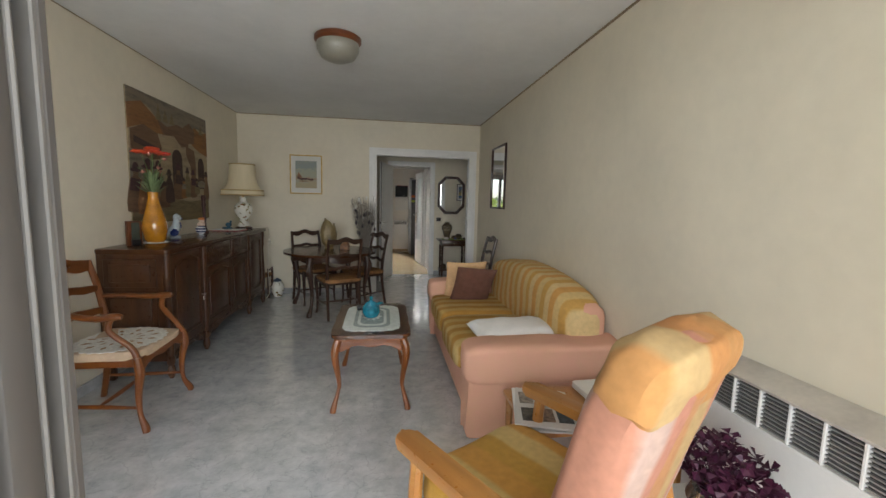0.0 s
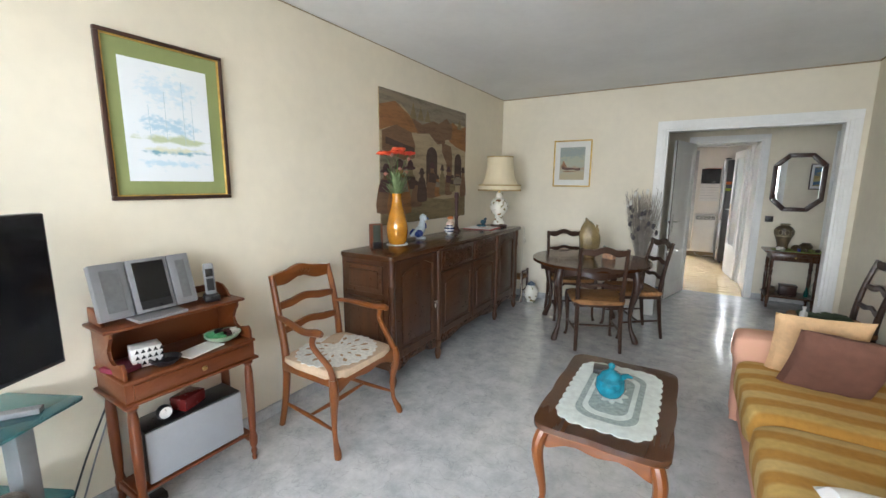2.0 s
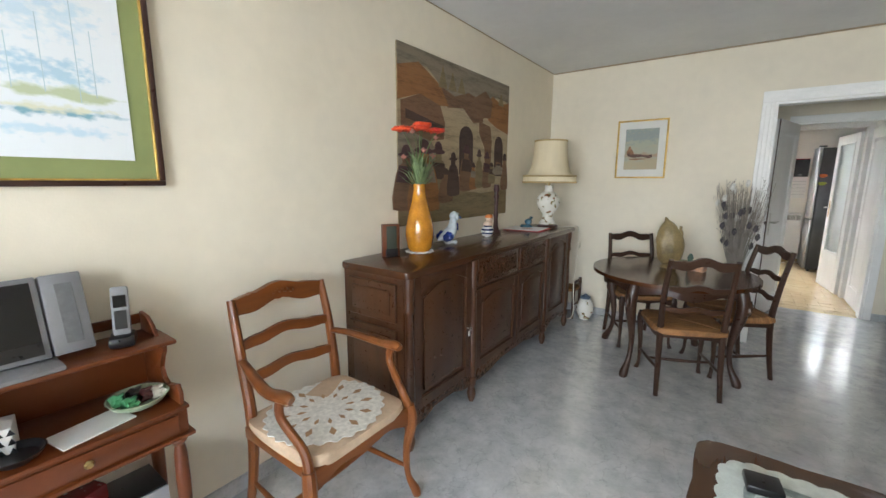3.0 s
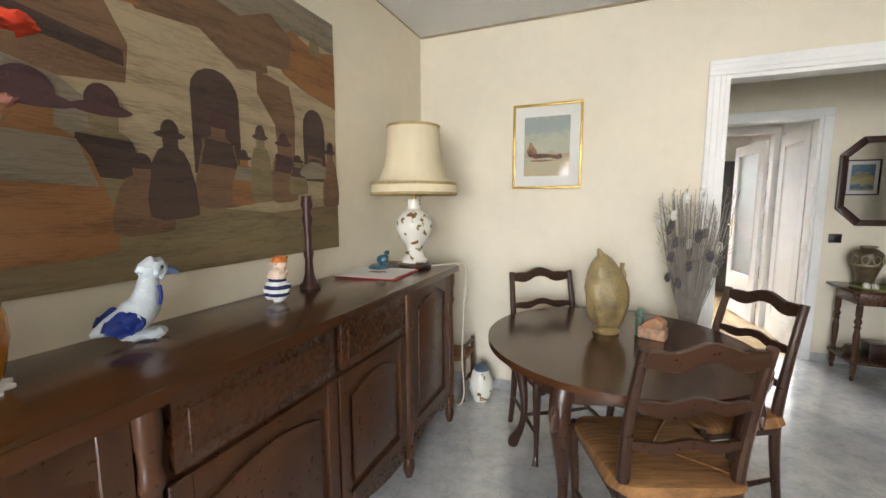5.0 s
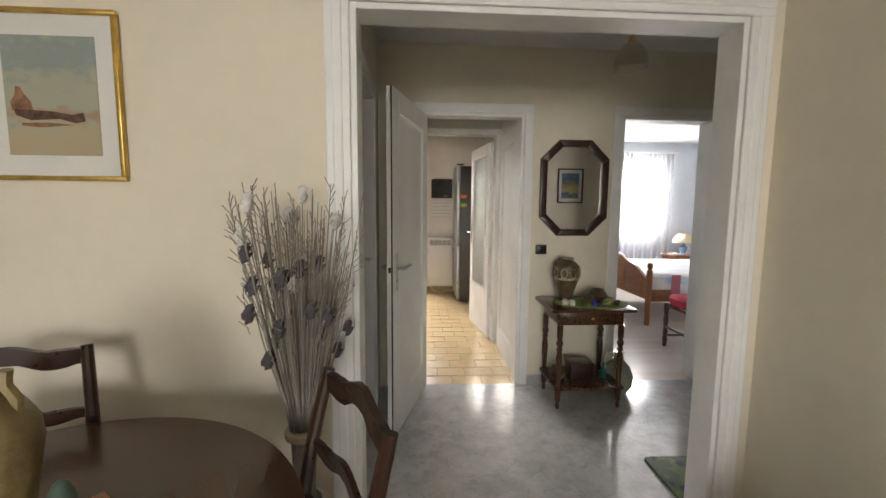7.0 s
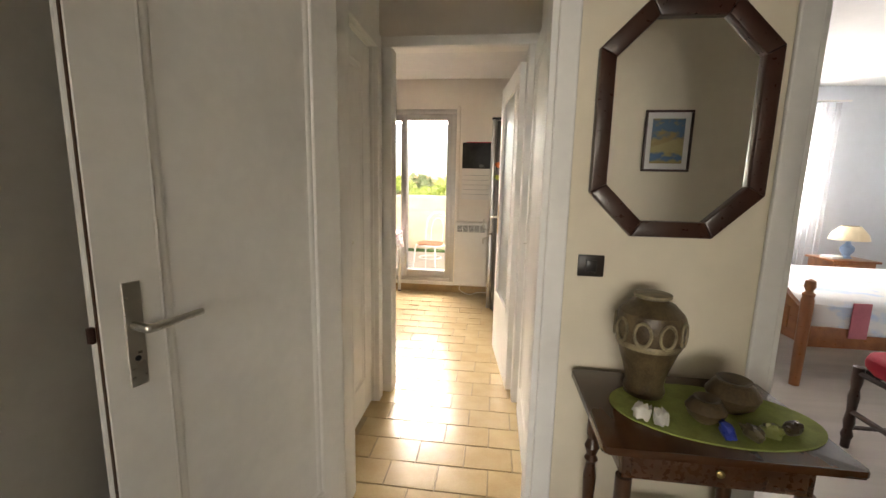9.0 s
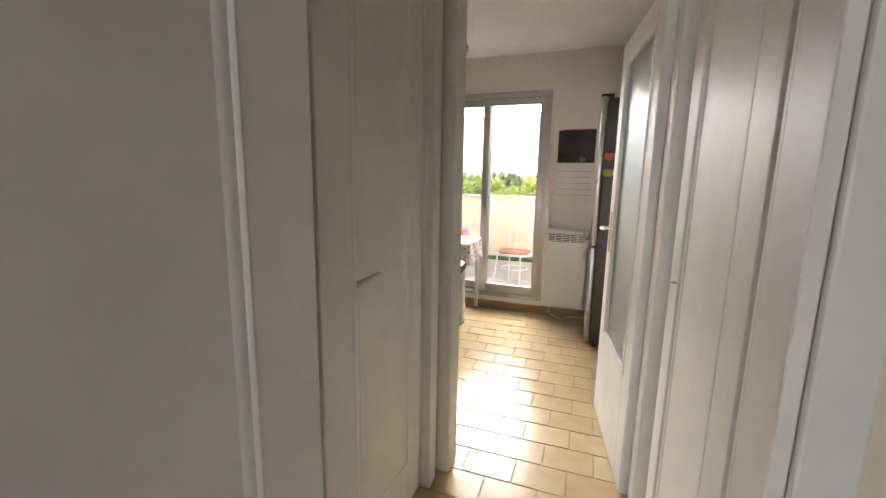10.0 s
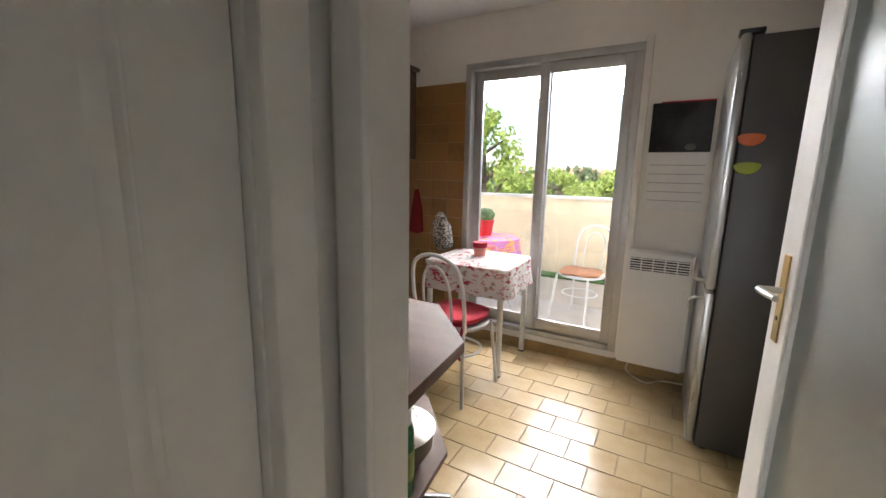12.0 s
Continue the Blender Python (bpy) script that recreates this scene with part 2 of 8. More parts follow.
slab("floor_living", X0 - 0.1, -0.02, -0.2, HX1 + 0.1, HY1 + 0.02, 0.0, M_MARBLE, "polished grey marble floor with pale veins", "floor")
slab("floor_kitchen", KX0, HY1 + 0.02, -0.2, BX0 - 0.05, KW1 + 0.1, -0.006, M_KFLOOR, "ochre grout bed under the kitchen tiles", "floor")
slab("floor_bedroom", BX0 - 0.05, HY1 + 0.02, -0.2, BX1, BY1, -0.002, M_BFLOOR, "pale wooden bedroom floor", "floor")
slab("ceiling_living", X0 - 0.1, Y0 - 0.25, H, X1 + 0.12, Y1 + 0.06, H + 0.2, M_CEIL, "white plastered ceiling", "ceiling")
slab("ceiling_hall", HX0 - 0.2, Y1 + 0.06, 2.5, HX1 + 0.1, HY1 + 0.05, 2.7, M_CEIL, "white plastered hall ceiling", "ceiling")
slab("ceiling_corridor", CX0 - 0.1, HY1 + 0.05, 2.5, CX1 + 0.1, KY0 + 0.05, 2.7, M_CEIL, "white corridor ceiling", "ceiling")
slab("ceiling_kitchen", KX0 - 0.1, KY0 + 0.05, 2.5, KX1 + 0.1, KW1 + 0.1, 2.7, M_CEIL, "white kitchen ceiling", "ceiling")
slab("ceiling_bedroom", BX0 - 0.02, HY1 + 0.05, 2.5, BX1 + 0.1, BY1 + 0.1, 2.7, M_CEIL, "white bedroom ceiling", "ceiling")

wall("wall_west", "y", X0, -0.12, Y0 - 0.25, Y1 + 0.12, H, [], M_WALL, "cream painted living room wall")
wall("wall_east", "y", X1, 0.12, Y0 - 0.25, Y1 + 0.12, H, [], M_WALL, "cream painted living room wall")
wall("wall_north", "x", Y1, 0.12, X0, X1, H, [(0.085, 1.50, 0, 2.045)], M_WALL, "cream painted end wall with a wide doorway")
wall("wall_south", "x", Y0, -0.25, X0, X1, H, [(-1.5, 1.35, 0.0, 2.25)], M_WALL, "cream painted wall with a sliding window opening")
wall("hall_wall_west", "y", HX0, -0.12, HY0, HY1 + 0.1, 2.5, [(6.30, 7.02, 0, 2.04)], M_WALL, "cream painted hall wall with a door")
wall("hall_wall_east", "y", HX1, 0.12, HY0, HY1 + 0.1, 2.5, [], M_WALL, "cream painted hall wall")
wall("hall_wall_south", "x", HY0, -0.12, X1 + 0.12, HX1 + 0.1, 2.5, [], M_WALL, "cream painted hall wall")
wall("hall_wall_north", "x", HY1, 0.10, HX0, HX1 + 0.1, 2.5, [(0.35, 1.085, 0, 2.035), (1.815, 2.53, 0, 2.035)], M_WALL, "cream painted hall wall with two doorways")
wall("corridor_wall_west", "y", CX0, -0.1, HY1 + 0.1, KY0, 2.5, [(7.518, 8.212, 0, 2.04)], M_WHITE, "white painted corridor wall with a door")
wall("corridor_wall_east", "y", CX1, 0.1, HY1 + 0.1, KY0, 2.5, [(7.54, 8.24, 0, 2.04)], M_WHITE, "white painted corridor wall with a door")
wall("kitchen_wall_south", "x", KY0, 0.09, KX0, KX1, 2.5, [(0.288, 1.08, 0, 2.072)], M_KWALL, "white kitchen wall with a doorway")
wall("kitchen_wall_west", "y", KX0, -0.1, KY0, KW1 + 0.1, 2.5, [], M_KWALL, "white kitchen wall")
wall("kitchen_wall_east", "y", KX1, 0.1, KY0, KW1 + 0.1, 2.5, [], M_KWALL, "white kitchen wall")
wall("kitchen_wall_north", "x", KW1, 0.2, KX0, KX1, 2.5, [(-0.79, 0.44, 0.13, 2.165)], M_KWALL, "white kitchen wall with a sliding balcony door")
wall("bedroom_wall_west", "y", BX0, -0.05, HY1 + 0.1, BY1, 2.5, [], M_BWALL, "pale bedroom wall")
wall("bedroom_wall_east", "y", BX1, 0.1, HY1 + 0.1, BY1, 2.5, [], M_BWALL, "pale bedroom wall")
wall("bedroom_wall_south", "x", HY1 + 0.103, 0.04, HX1 + 0.1, BX1, 2.5, [], M_BWALL, "pale bedroom wall")
wall("bedroom_wall_north", "x", BY1, 0.15, BX0, BX1, 2.5, [(3.5, 4.5, 0.95, 2.1)], M_BWALL, "pale bedroom wall with a window")


def casing(name, axis, face, sign, b0, b1, top, width, depth, label="white painted wooden door casing", plain=True):
    """Three moulded boards round an opening, standing proud of a wall face; sign is the way it faces."""
    t = thing(name, Matrix.Identity(4), label, "door casing", kind="structure")

    def piece(nm, p, q, z0, z1):
        bm = bmesh.new()
        for grow, d in ((0.0, depth * 0.85),) if plain else ((0.0, depth * 0.72), (width * 0.3, depth * 0.95)):
            pp, qq, zz0, zz1 = p + grow, q - grow, z0, z1
            if nm == "head_board":
                pp, qq, zz0, zz1 = p, q, z0 + grow, z1 - grow
            if qq - pp < 0.01 or zz1 - zz0 < 0.01:
                continue
            f0, f1 = sorted((face + sign * 0.001, face + sign * d))
            if axis == "x":
                box(bm, pp, f0, zz0, qq, f1, zz1, 0.005, 2)
            else:
                box(bm, f0, pp, zz0, f1, qq, zz1, 0.005, 2)
        part(nm, bm, M_WHITE, t, smooth=False)
    piece("side_board", b0 - width, b0, 0, top)
    piece("side_board", b1, b1 + width, 0, top)
    piece("head_board", b0 - width, b1 + width, top, top + width)
    return t


def lining(name, axis, t0, t1, b0, b1, top, label="white painted door lining"):
    """The frame inside an opening, between the two faces t0 and t1 of the wall."""
    t = thing(name, Matrix.Identity(4), label, "door frame", kind="structure")
    for nm, p, q, z0, z1 in (("jamb", b0, b0 + 0.022, 0, top), ("jamb", b1 - 0.022, b1, 0, top), ("head_jamb", b0 + 0.022, b1 - 0.022, top - 0.022, top)):
        bm = bmesh.new()
        if axis == "x":
            box(bm, p, t0, z0, q, t1, z1, 0.002, 1)
        else:
            box(bm, t0, p, z0, t1, q, z1, 0.002, 1)
        part(nm, bm, M_WHITE, t, smooth=False)
    return t


casing("trim_living_door", "x", Y1, -1, 0.085, 1.50, 2.045, 0.085, 0.022, plain=False)
casing("trim_living_door_hall", "x", HY0, 1, 0.085, 1.50, 2.045, 0.05, 0.02)
lining("door_frame_living", "x", Y1 - 0.004, HY0 + 0.004, 0.085, 1.50, 2.045)
casing("trim_corridor_door", "x", HY1, -1, 0.35, 1.085, 2.035, 0.066, 0.02)
casing("trim_corridor_door_inner", "x", HY1 + 0.1, 1, 0.372, 1.063, 2.013, 0.052, 0.024)
lining("door_frame_corridor", "x", HY1 - 0.004, HY1 + 0.104, 0.35, 1.085, 2.035)
casing("trim_bedroom_door", "x", HY1, -1, 1.815, 2.53, 2.035, 0.066, 0.02)
lining("door_frame_bedroom", "x", HY1 - 0.004, HY1 + 0.144, 1.815, 2.53, 2.035)
casing("trim_hall_west_door", "y", HX0, 1, 6.30, 7.02, 2.04, 0.066, 0.02)
lining("door_frame_hall_west", "y", HX0 - 0.12, HX0 + 0.004, 6.30, 7.02, 2.04)
casing("trim_kitchen_door", "x", KY0, -1, 0.31, 1.06, 2.052, 0.058, 0.02)
lining("door_frame_kitchen", "x", KY0 - 0.004, KW0 + 0.004, 0.288, 1.08, 2.072)
casing("trim_corridor_west_door", "y", CX0, 1, 7.538, 8.192, 2.02, 0.073, 0.038)
lining("door_frame_corridor_west", "y", CX0 - 0.1, CX0 + 0.004, 7.518, 8.212, 2.04)
casing("trim_corridor_east_door", "y", CX1, -1, 7.54, 8.24, 2.04, 0.045, 0.014)
lining("door_frame_corridor_east", "y", CX1 - 0.004, CX1 + 0.1, 7.54, 8.24, 2.04)

# ---- shaping tools ----
def lathe(bm, profile, seg=24, at=(0, 0, 0), m=None):
    """Turn a profile of (radius, height) about the upright axis."""
    rings = []
    for r, z in profile:
        if r < 1e-5:
            rings.append([bm.verts.new(Vector(at) + Vector((0, 0, z)))])
        else:
            rings.append([bm.verts.new(Vector(at) + Vector((r * math.cos(2 * math.pi * i / seg), r * math.sin(2 * math.pi * i / seg), z))) for i in range(seg)])
    for a, b in zip(rings, rings[1:]):
        for i in range(seg):
            j = (i + 1) % seg
            vs = [a[i % len(a)], a[j % len(a)], b[j % len(b)], b[i % len(b)]]
            vs = list(dict.fromkeys(vs))
            if len(vs) > 2:
                bm.faces.new(vs)
    for ring, flip in ((rings[0], True), (rings[-1], False)):
        if len(ring) > 2:
            bm.faces.new(list(reversed(ring)) if flip else ring)
    if m is not None:
        bmesh.ops.transform(bm, matrix=m, verts=[v for ring in rings for v in ring])
    return bm


def L(profile, seg=24, at=(0, 0, 0)):
    return lathe(bmesh.new(), profile, seg, at)


def bend(points, n=6):
    """A smooth line through the points (Catmull-Rom); points may carry a radius as fourth number."""
    p = [Vector(q) for q in points]
    out = []
    for i in range(len(p) - 1):
        a, b, c, d = p[max(i - 1, 0)], p[i], p[i + 1], p[min(i + 2, len(p) - 1)]
        for k in range(n):
            t = k / n
            out.append(0.5 * (2 * b + (c - a) * t + (2 * a - 5 * b + 4 * c - d) * t * t + (3 * b - a - 3 * c + d) * t ** 3))
    out.append(p[-1])
    return out


def tube(bm, points, radius=0.01, seg=8, n=6, flat=1.0, square=False):
    """A rod along a smooth line; each point is (x, y, z) or (x, y, z, radius)."""
    pts = bend([(*q, radius) if len(q) == 3 else q for q in points], n) if n else [Vector((*q, radius)) if len(q) == 3 else Vector(q) for q in points]
    rings = []
    side = None
    for i, q in enumerate(pts):
        a, b = pts[max(i - 1, 0)], pts[min(i + 1, len(pts) - 1)]
        d = Vector((b[0] - a[0], b[1] - a[1], b[2] - a[2]))
        d = d.normalized() if d.length > 1e-9 else Vector((0, 0, 1))
        if side is None:
            side = d.cross(Vector((0, 1, 0)) if abs(d.y) < 0.9 else Vector((1, 0, 0))).normalized()
        side = (side - d * side.dot(d)).normalized()
        up = d.cross(side)
        c, r = Vector(q[:3]), q[3]
        off = math.pi / 4 if square else 0
        rings.append([bm.verts.new(c + side * (r * math.cos(2 * math.pi * k / seg + off)) + up * (r * flat * math.sin(2 * math.pi * k / seg + off))) for k in range(seg)])
    for a, b in zip(rings, rings[1:]):
        for k in range(seg):
            bm.faces.new((a[k], a[(k + 1) % seg], b[(k + 1) % seg], b[k]))
    bm.faces.new(list(reversed(rings[0])))
    bm.faces.new(rings[-1])
    return bm


def T(*a, **k):
    return tube(bmesh.new(), *a, **k)


def prism(bm, outline, axis, d0, d1, bevel=0.0, bow=None):
    """An outline of (u, v) pushed along an axis from d0 to d1: axis 0 -> (y, z), 1 -> (x, z), 2 -> (x, y)."""
    def at(u, v, d):
        return (d, u, v) if axis == 0 else (u, d, v) if axis == 1 else (u, v, d)
    lo = [bm.verts.new(at(u, v, d0 + (bow(u) if bow else 0))) for u, v in outline]
    hi = [bm.verts.new(at(u, v, d1 + (bow(u) if bow else 0))) for u, v in outline]
    n = len(outline)
    faces = [bm.faces.new(list(reversed(lo))), bm.faces.new(hi)]
    rim = [bm.faces.new((lo[i], lo[(i + 1) % n], hi[(i + 1) % n], hi[i])) for i in range(n)]
    if bevel:
        es = list(set(faces[0].edges) | set(faces[1].edges))
        bmesh.ops.bevel(bm, geom=es, offset=bevel, segments=2, profile=0.5, affect="EDGES")
    return bm


def P(*a, **k):
    return prism(bmesh.new(), *a, **k)


def puff(bm, c, r, e=0.35, nu=28, nv=14, camel=0.0, sag=0.0):
    """A rounded cushion: a super-ellipsoid with half sizes r; small e is boxy."""
    def s(v, p):
        return math.copysign(abs(v) ** p, v)
    rows = []
    for j in range(nv + 1):
        ph = -math.pi / 2 + math.pi * j / nv
        row = []
        for i in range(nu):
            th = 2 * math.pi * i / nu
            x, y, z = s(math.cos(ph), e) * s(math.cos(th), e), s(math.cos(ph), e) * s(math.sin(th), e), s(math.sin(ph), e)
            z2 = z * (1 - camel * y * y) if z > 0 else z
            k = 0.012 * noise.noise(Vector((c[0] + x * 2.2, c[1] + y * 2.2, c[2] + z * 2.2)))
            row.append(bm.verts.new((c[0] + r[0] * x + k, c[1] + r[1] * y + k, c[2] + r[2] * z2 + k - sag * max(0, 1 - x * x - y * y))))
            if j in (0, nv):
                row *= 1
                break
        rows.append(row)
    for a, b in zip(rows, rows[1:]):
        for i in range(nu):
            j = (i + 1) % nu
            vs = list(dict.fromkeys([a[i % len(a)], a[j % len(a)], b[j % len(b)], b[i % len(b)]]))
            if len(vs) > 2:
                bm.faces.new(vs)
    return bm


def PF(*a, **k):
    return puff(bmesh.new(), *a, **k)


def wave_rail(x0, x1, z, h, lift, dip=0.012, n=24):
    """The outline of a curved chair rail: arched above, scalloped below."""
    top, low = [], []
    for i in range(n + 1):
        t = i / n
        u = x0 + (x1 - x0) * t
        arch = math.sin(math.pi * t)
        curl = 0.5 - 0.5 * math.cos(4 * math.pi * t)
        top.append((u, z + h + lift * arch - dip * curl * (1 if 0.2 < t < 0.8 else 0.6)))
        low.append((u, z + lift * 0.75 * arch + dip * 0.8 * math.cos(4 * math.pi * t)))
    return low + top[::-1]


def ring_of(n, rx, ry, wob=0.0, k=12):
    return [((rx + wob * math.cos(k * a)) * math.cos(a), (ry + wob * math.cos(k * a)) * math.sin(a)) for a in (2 * math.pi * i / n for i in range(n))]


def rounded(x0, y0, x1, y1, r, wob=0.0, k=10, n=8):
    """A rounded rectangle's outline, with scallops if wob is given."""
    pts = []
    for cx, cy, a0 in ((x1 - r, y1 - r, 0), (x0 + r, y1 - r, 90), (x0 + r, y0 + r, 180), (x1 - r, y0 + r, 270)):
        for i in range(n + 1):
            a = radians(a0 + 90 * i / n)
            pts.append(Vector((cx + r * math.cos(a), cy + r * math.sin(a))))
    if not wob:
        return [tuple(p) for p in pts]
    out, mid, run = [], Vector(((x0 + x1) / 2, (y0 + y1) / 2)), 0.0
    for a, b in zip(pts, pts[1:] + pts[:1]):
        m = max(1, int((b - a).length / 0.006))
        for i in range(m):
            p = a.lerp(b, i / m)
            d = (p - mid).normalized()
            out.append(tuple(p + d * wob * abs(math.sin(math.pi * (run + (b - a).length * i / m) / k))))
        run += (b - a).length
    return out

# ---- materials of the things ----
M_OAKH = wood("dark oak, grain lying", (0.085, 0.032, 0.011), (0.048, 0.018, 0.007), 0.28, axis=1)
M_TOP = wood("polished dark oak top", (0.085, 0.031, 0.011), (0.052, 0.019, 0.007), 0.2, axis=1, coat=0.12)
M_CHERRY = wood("honey cherry wood", (0.225, 0.07, 0.011), (0.13, 0.036, 0.006), 0.34, coat=0.15)
M_CHERRYH = wood("honey cherry wood, lying", (0.225, 0.07, 0.011), (0.13, 0.036, 0.006), 0.34, axis=0, coat=0.15)
M_DESK = wood("red-brown desk wood", (0.15, 0.038, 0.008), (0.115, 0.028, 0.006), 0.34, ring=5, coat=0.12)
M_DESKH = wood("red-brown desk wood, lying", (0.15, 0.038, 0.008), (0.115, 0.028, 0.006), 0.34, ring=5, axis=1, coat=0.12)
M_BEECH = wood("golden beech", (0.5, 0.24, 0.06), (0.36, 0.15, 0.035), 0.3, axis=1, coat=0.25)
M_DARK = wood("very dark wood", (0.06, 0.022, 0.014), (0.03, 0.012, 0.008), 0.3, coat=0.2)
M_SET = wood("dark dining oak", (0.055, 0.024, 0.012), (0.032, 0.014, 0.008), 0.3, ring=6)
M_SETH = wood("dark dining oak, lying", (0.055, 0.024, 0.012), (0.032, 0.014, 0.008), 0.3, axis=0, ring=6)
M_RUSH = mat("woven rush", (0.34, 0.16, 0.05), 0.7, vary=0.3, scale=8, bump=0.9, bump_scale=90, stretch=(1, 9, 1))
M_BRASS = mat("aged brass", (0.55, 0.4, 0.16), 0.35, metal=1.0)
M_STEEL = mat("satin nickel", (0.6, 0.58, 0.53), 0.3, metal=1.0, vary=0.05)
M_GOLD = mat("gilded frame", (0.62, 0.4, 0.1), 0.35, metal=0.6, vary=0.2, scale=20)
M_LACE = mat("white crochet lace", (0.8, 0.78, 0.72), 0.9, vary=0.15, scale=60, bump=0.9, bump_scale=300)
M_CLOTH = mat("pale lace table cloth", (0.68, 0.73, 0.69), 0.9, vary=0.1, scale=30, bump=0.8, bump_scale=260)
M_NET = mat("grey net of the cloth", (0.36, 0.42, 0.4), 0.9, vary=0.2, scale=60, bump=0.6, bump_scale=300)
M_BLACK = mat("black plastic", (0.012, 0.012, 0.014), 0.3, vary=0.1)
M_SCREEN = mat("dark screen glass", (0.006, 0.006, 0.008), 0.08, vary=0.1)
M_SILVER = mat("silver grey plastic", (0.22, 0.22, 0.23), 0.45, vary=0.05, scale=20)
M_GRILLE = mat("grey speaker cloth", (0.17, 0.17, 0.175), 0.9, vary=0.1, scale=60, bump=0.7, bump_scale=400)
M_LGREY = mat("pale grey front", (0.32, 0.33, 0.35), 0.5, vary=0.04)
M_CERAM = mat("white glazed ceramic", (0.78, 0.78, 0.76), 0.15, vary=0.05)
M_BLUE = mat("cobalt blue glaze", (0.02, 0.045, 0.25), 0.15, vary=0.2)
M_PAPER = mat("white paper", (0.78, 0.77, 0.75), 0.7, vary=0.04)
M_RED = mat("red cloth", (0.5, 0.02, 0.045), 0.85, vary=0.15, bump=0.5, bump_scale=300)
M_SHADE = mat("cream lampshade silk", (0.72, 0.62, 0.42), 0.85, vary=0.08, scale=3, bump=0.3, bump_scale=200, stretch=(1, 1, 0.1))
M_BRAID = mat("gold braid", (0.5, 0.36, 0.15), 0.7, vary=0.25, scale=60, bump=0.8)
M_MIRROR = mat("mirror", (0.86, 0.87, 0.86), 0.02, metal=1.0, vary=0.0)
M_MIRROR.node_tree.nodes["Principled BSDF"].inputs["Roughness"].default_value = 0.01
for l in list(M_MIRROR.node_tree.links):
    if l.to_socket.name in ("Roughness", "Normal"):
        M_MIRROR.node_tree.links.remove(l)
M_MIRROR.node_tree.nodes["Principled BSDF"].inputs["Roughness"].default_value = 0.01
PINK_C = (0.68, 0.36, 0.27)
M_SEAT = stripes("striped golden sofa cloth", ((0.56, 0.29, 0.05), (0.66, 0.44, 0.14), (0.52, 0.27, 0.045), (0.68, 0.48, 0.19)), 1, 0.3)
M_BACK = stripes("striped yellow sofa cloth", ((0.76, 0.55, 0.24), (0.74, 0.38, 0.1), (0.78, 0.58, 0.28), (0.7, 0.4, 0.1)), 1, 0.26)
M_PINK = mat("faded salmon sofa cloth", PINK_C, 0.9, vary=0.08, scale=3, bump=0.5, bump_scale=400, tint=(0.66, 0.39, 0.25))
M_LOUNGE = stripes("striped orange and pink cloth", ((0.5, 0.24, 0.1), (0.5, 0.34, 0.15), (0.5, 0.23, 0.15), (0.52, 0.37, 0.31), (0.5, 0.22, 0.15)), 0, 0.34, offset=0.2)
M_LHEAD = stripes("orange and pale yellow cloth", ((0.55, 0.27, 0.09), (0.54, 0.37, 0.17), (0.55, 0.25, 0.08)), 0, 0.3)
M_LSEAT = stripes("striped gold cloth", ((0.6, 0.34, 0.06), (0.7, 0.5, 0.2), (0.66, 0.34, 0.07)), 0, 0.3)
M_BROWN = mat("brown woven cushion cloth", (0.17, 0.075, 0.05), 0.95, vary=0.12, scale=20, bump=0.8, bump_scale=300)
M_WCUSH = mat("white cushion cloth", (0.75, 0.73, 0.7), 0.9, vary=0.05, bump=0.4, bump_scale=200)


def framed_door(name, parent, x, y0, y1, z0, z1, material, arch=0.02, stile=0.055, label=""):
    """A cabinet door in the plane x, facing +x: stiles, rails and a raised panel with an arched head."""
    n, a, b = 14, y0 + stile, y1 - stile
    head = [(a, z1), (b, z1)] + [(b + (a - b) * i / n, z1 - stile - arch + 2 * arch * math.sin(math.pi * i / n)) for i in range(n + 1)]
    pan = [(a, z0 + stile), (b, z0 + stile)] + [(b + (a - b) * i / n, z1 - stile - arch + 2 * arch * math.sin(math.pi * i / n)) for i in range(n + 1)]
    d = part(name, P(pan, 0, x - 0.004, x + 0.004), material, parent, label, smooth=False)
    part("stile", B(x, y0, z0, x + 0.02, y0 + stile, z1, 0.003, 1), material, d)
    part("stile", B(x, y1 - stile, z0, x + 0.02, y1, z1, 0.003, 1), material, d)
    part("rail", B(x, y0 + stile, z0, x + 0.019, y1 - stile, z0 + stile, 0.003, 1), material, d)
    part("head_rail", P(head[::-1], 0, x, x + 0.019, 0.002), material, d)
    g = 0.03
    pan = [(a + g, z0 + stile + g), (b - g, z0 + stile + g)] + [(b - g + (a - b + 2 * g) * i / n, z1 - stile - arch - g + 2 * arch * math.sin(math.pi * i / n)) for i in range(n + 1)]
    part("raised_field", P(pan, 0, x + 0.003, x + 0.016, 0.009), material, d)
    return d


POST = [(0.0, 0.0), (0.016, 0.0), (0.02, 0.012), (0.026, 0.03), (0.03, 0.055), (0.024, 0.085), (0.02, 0.1), (0.031, 0.12), (0.031, 0.16), (0.02, 0.17),
        (0.026, 0.19), (0.03, 0.3), (0.026, 0.5), (0.02, 0.74), (0.026, 0.75), (0.031, 0.77), (0.024, 0.8), (0.026, 0.84), (0.031, 0.87), (0.031, 0.94), (0, 0.94)]


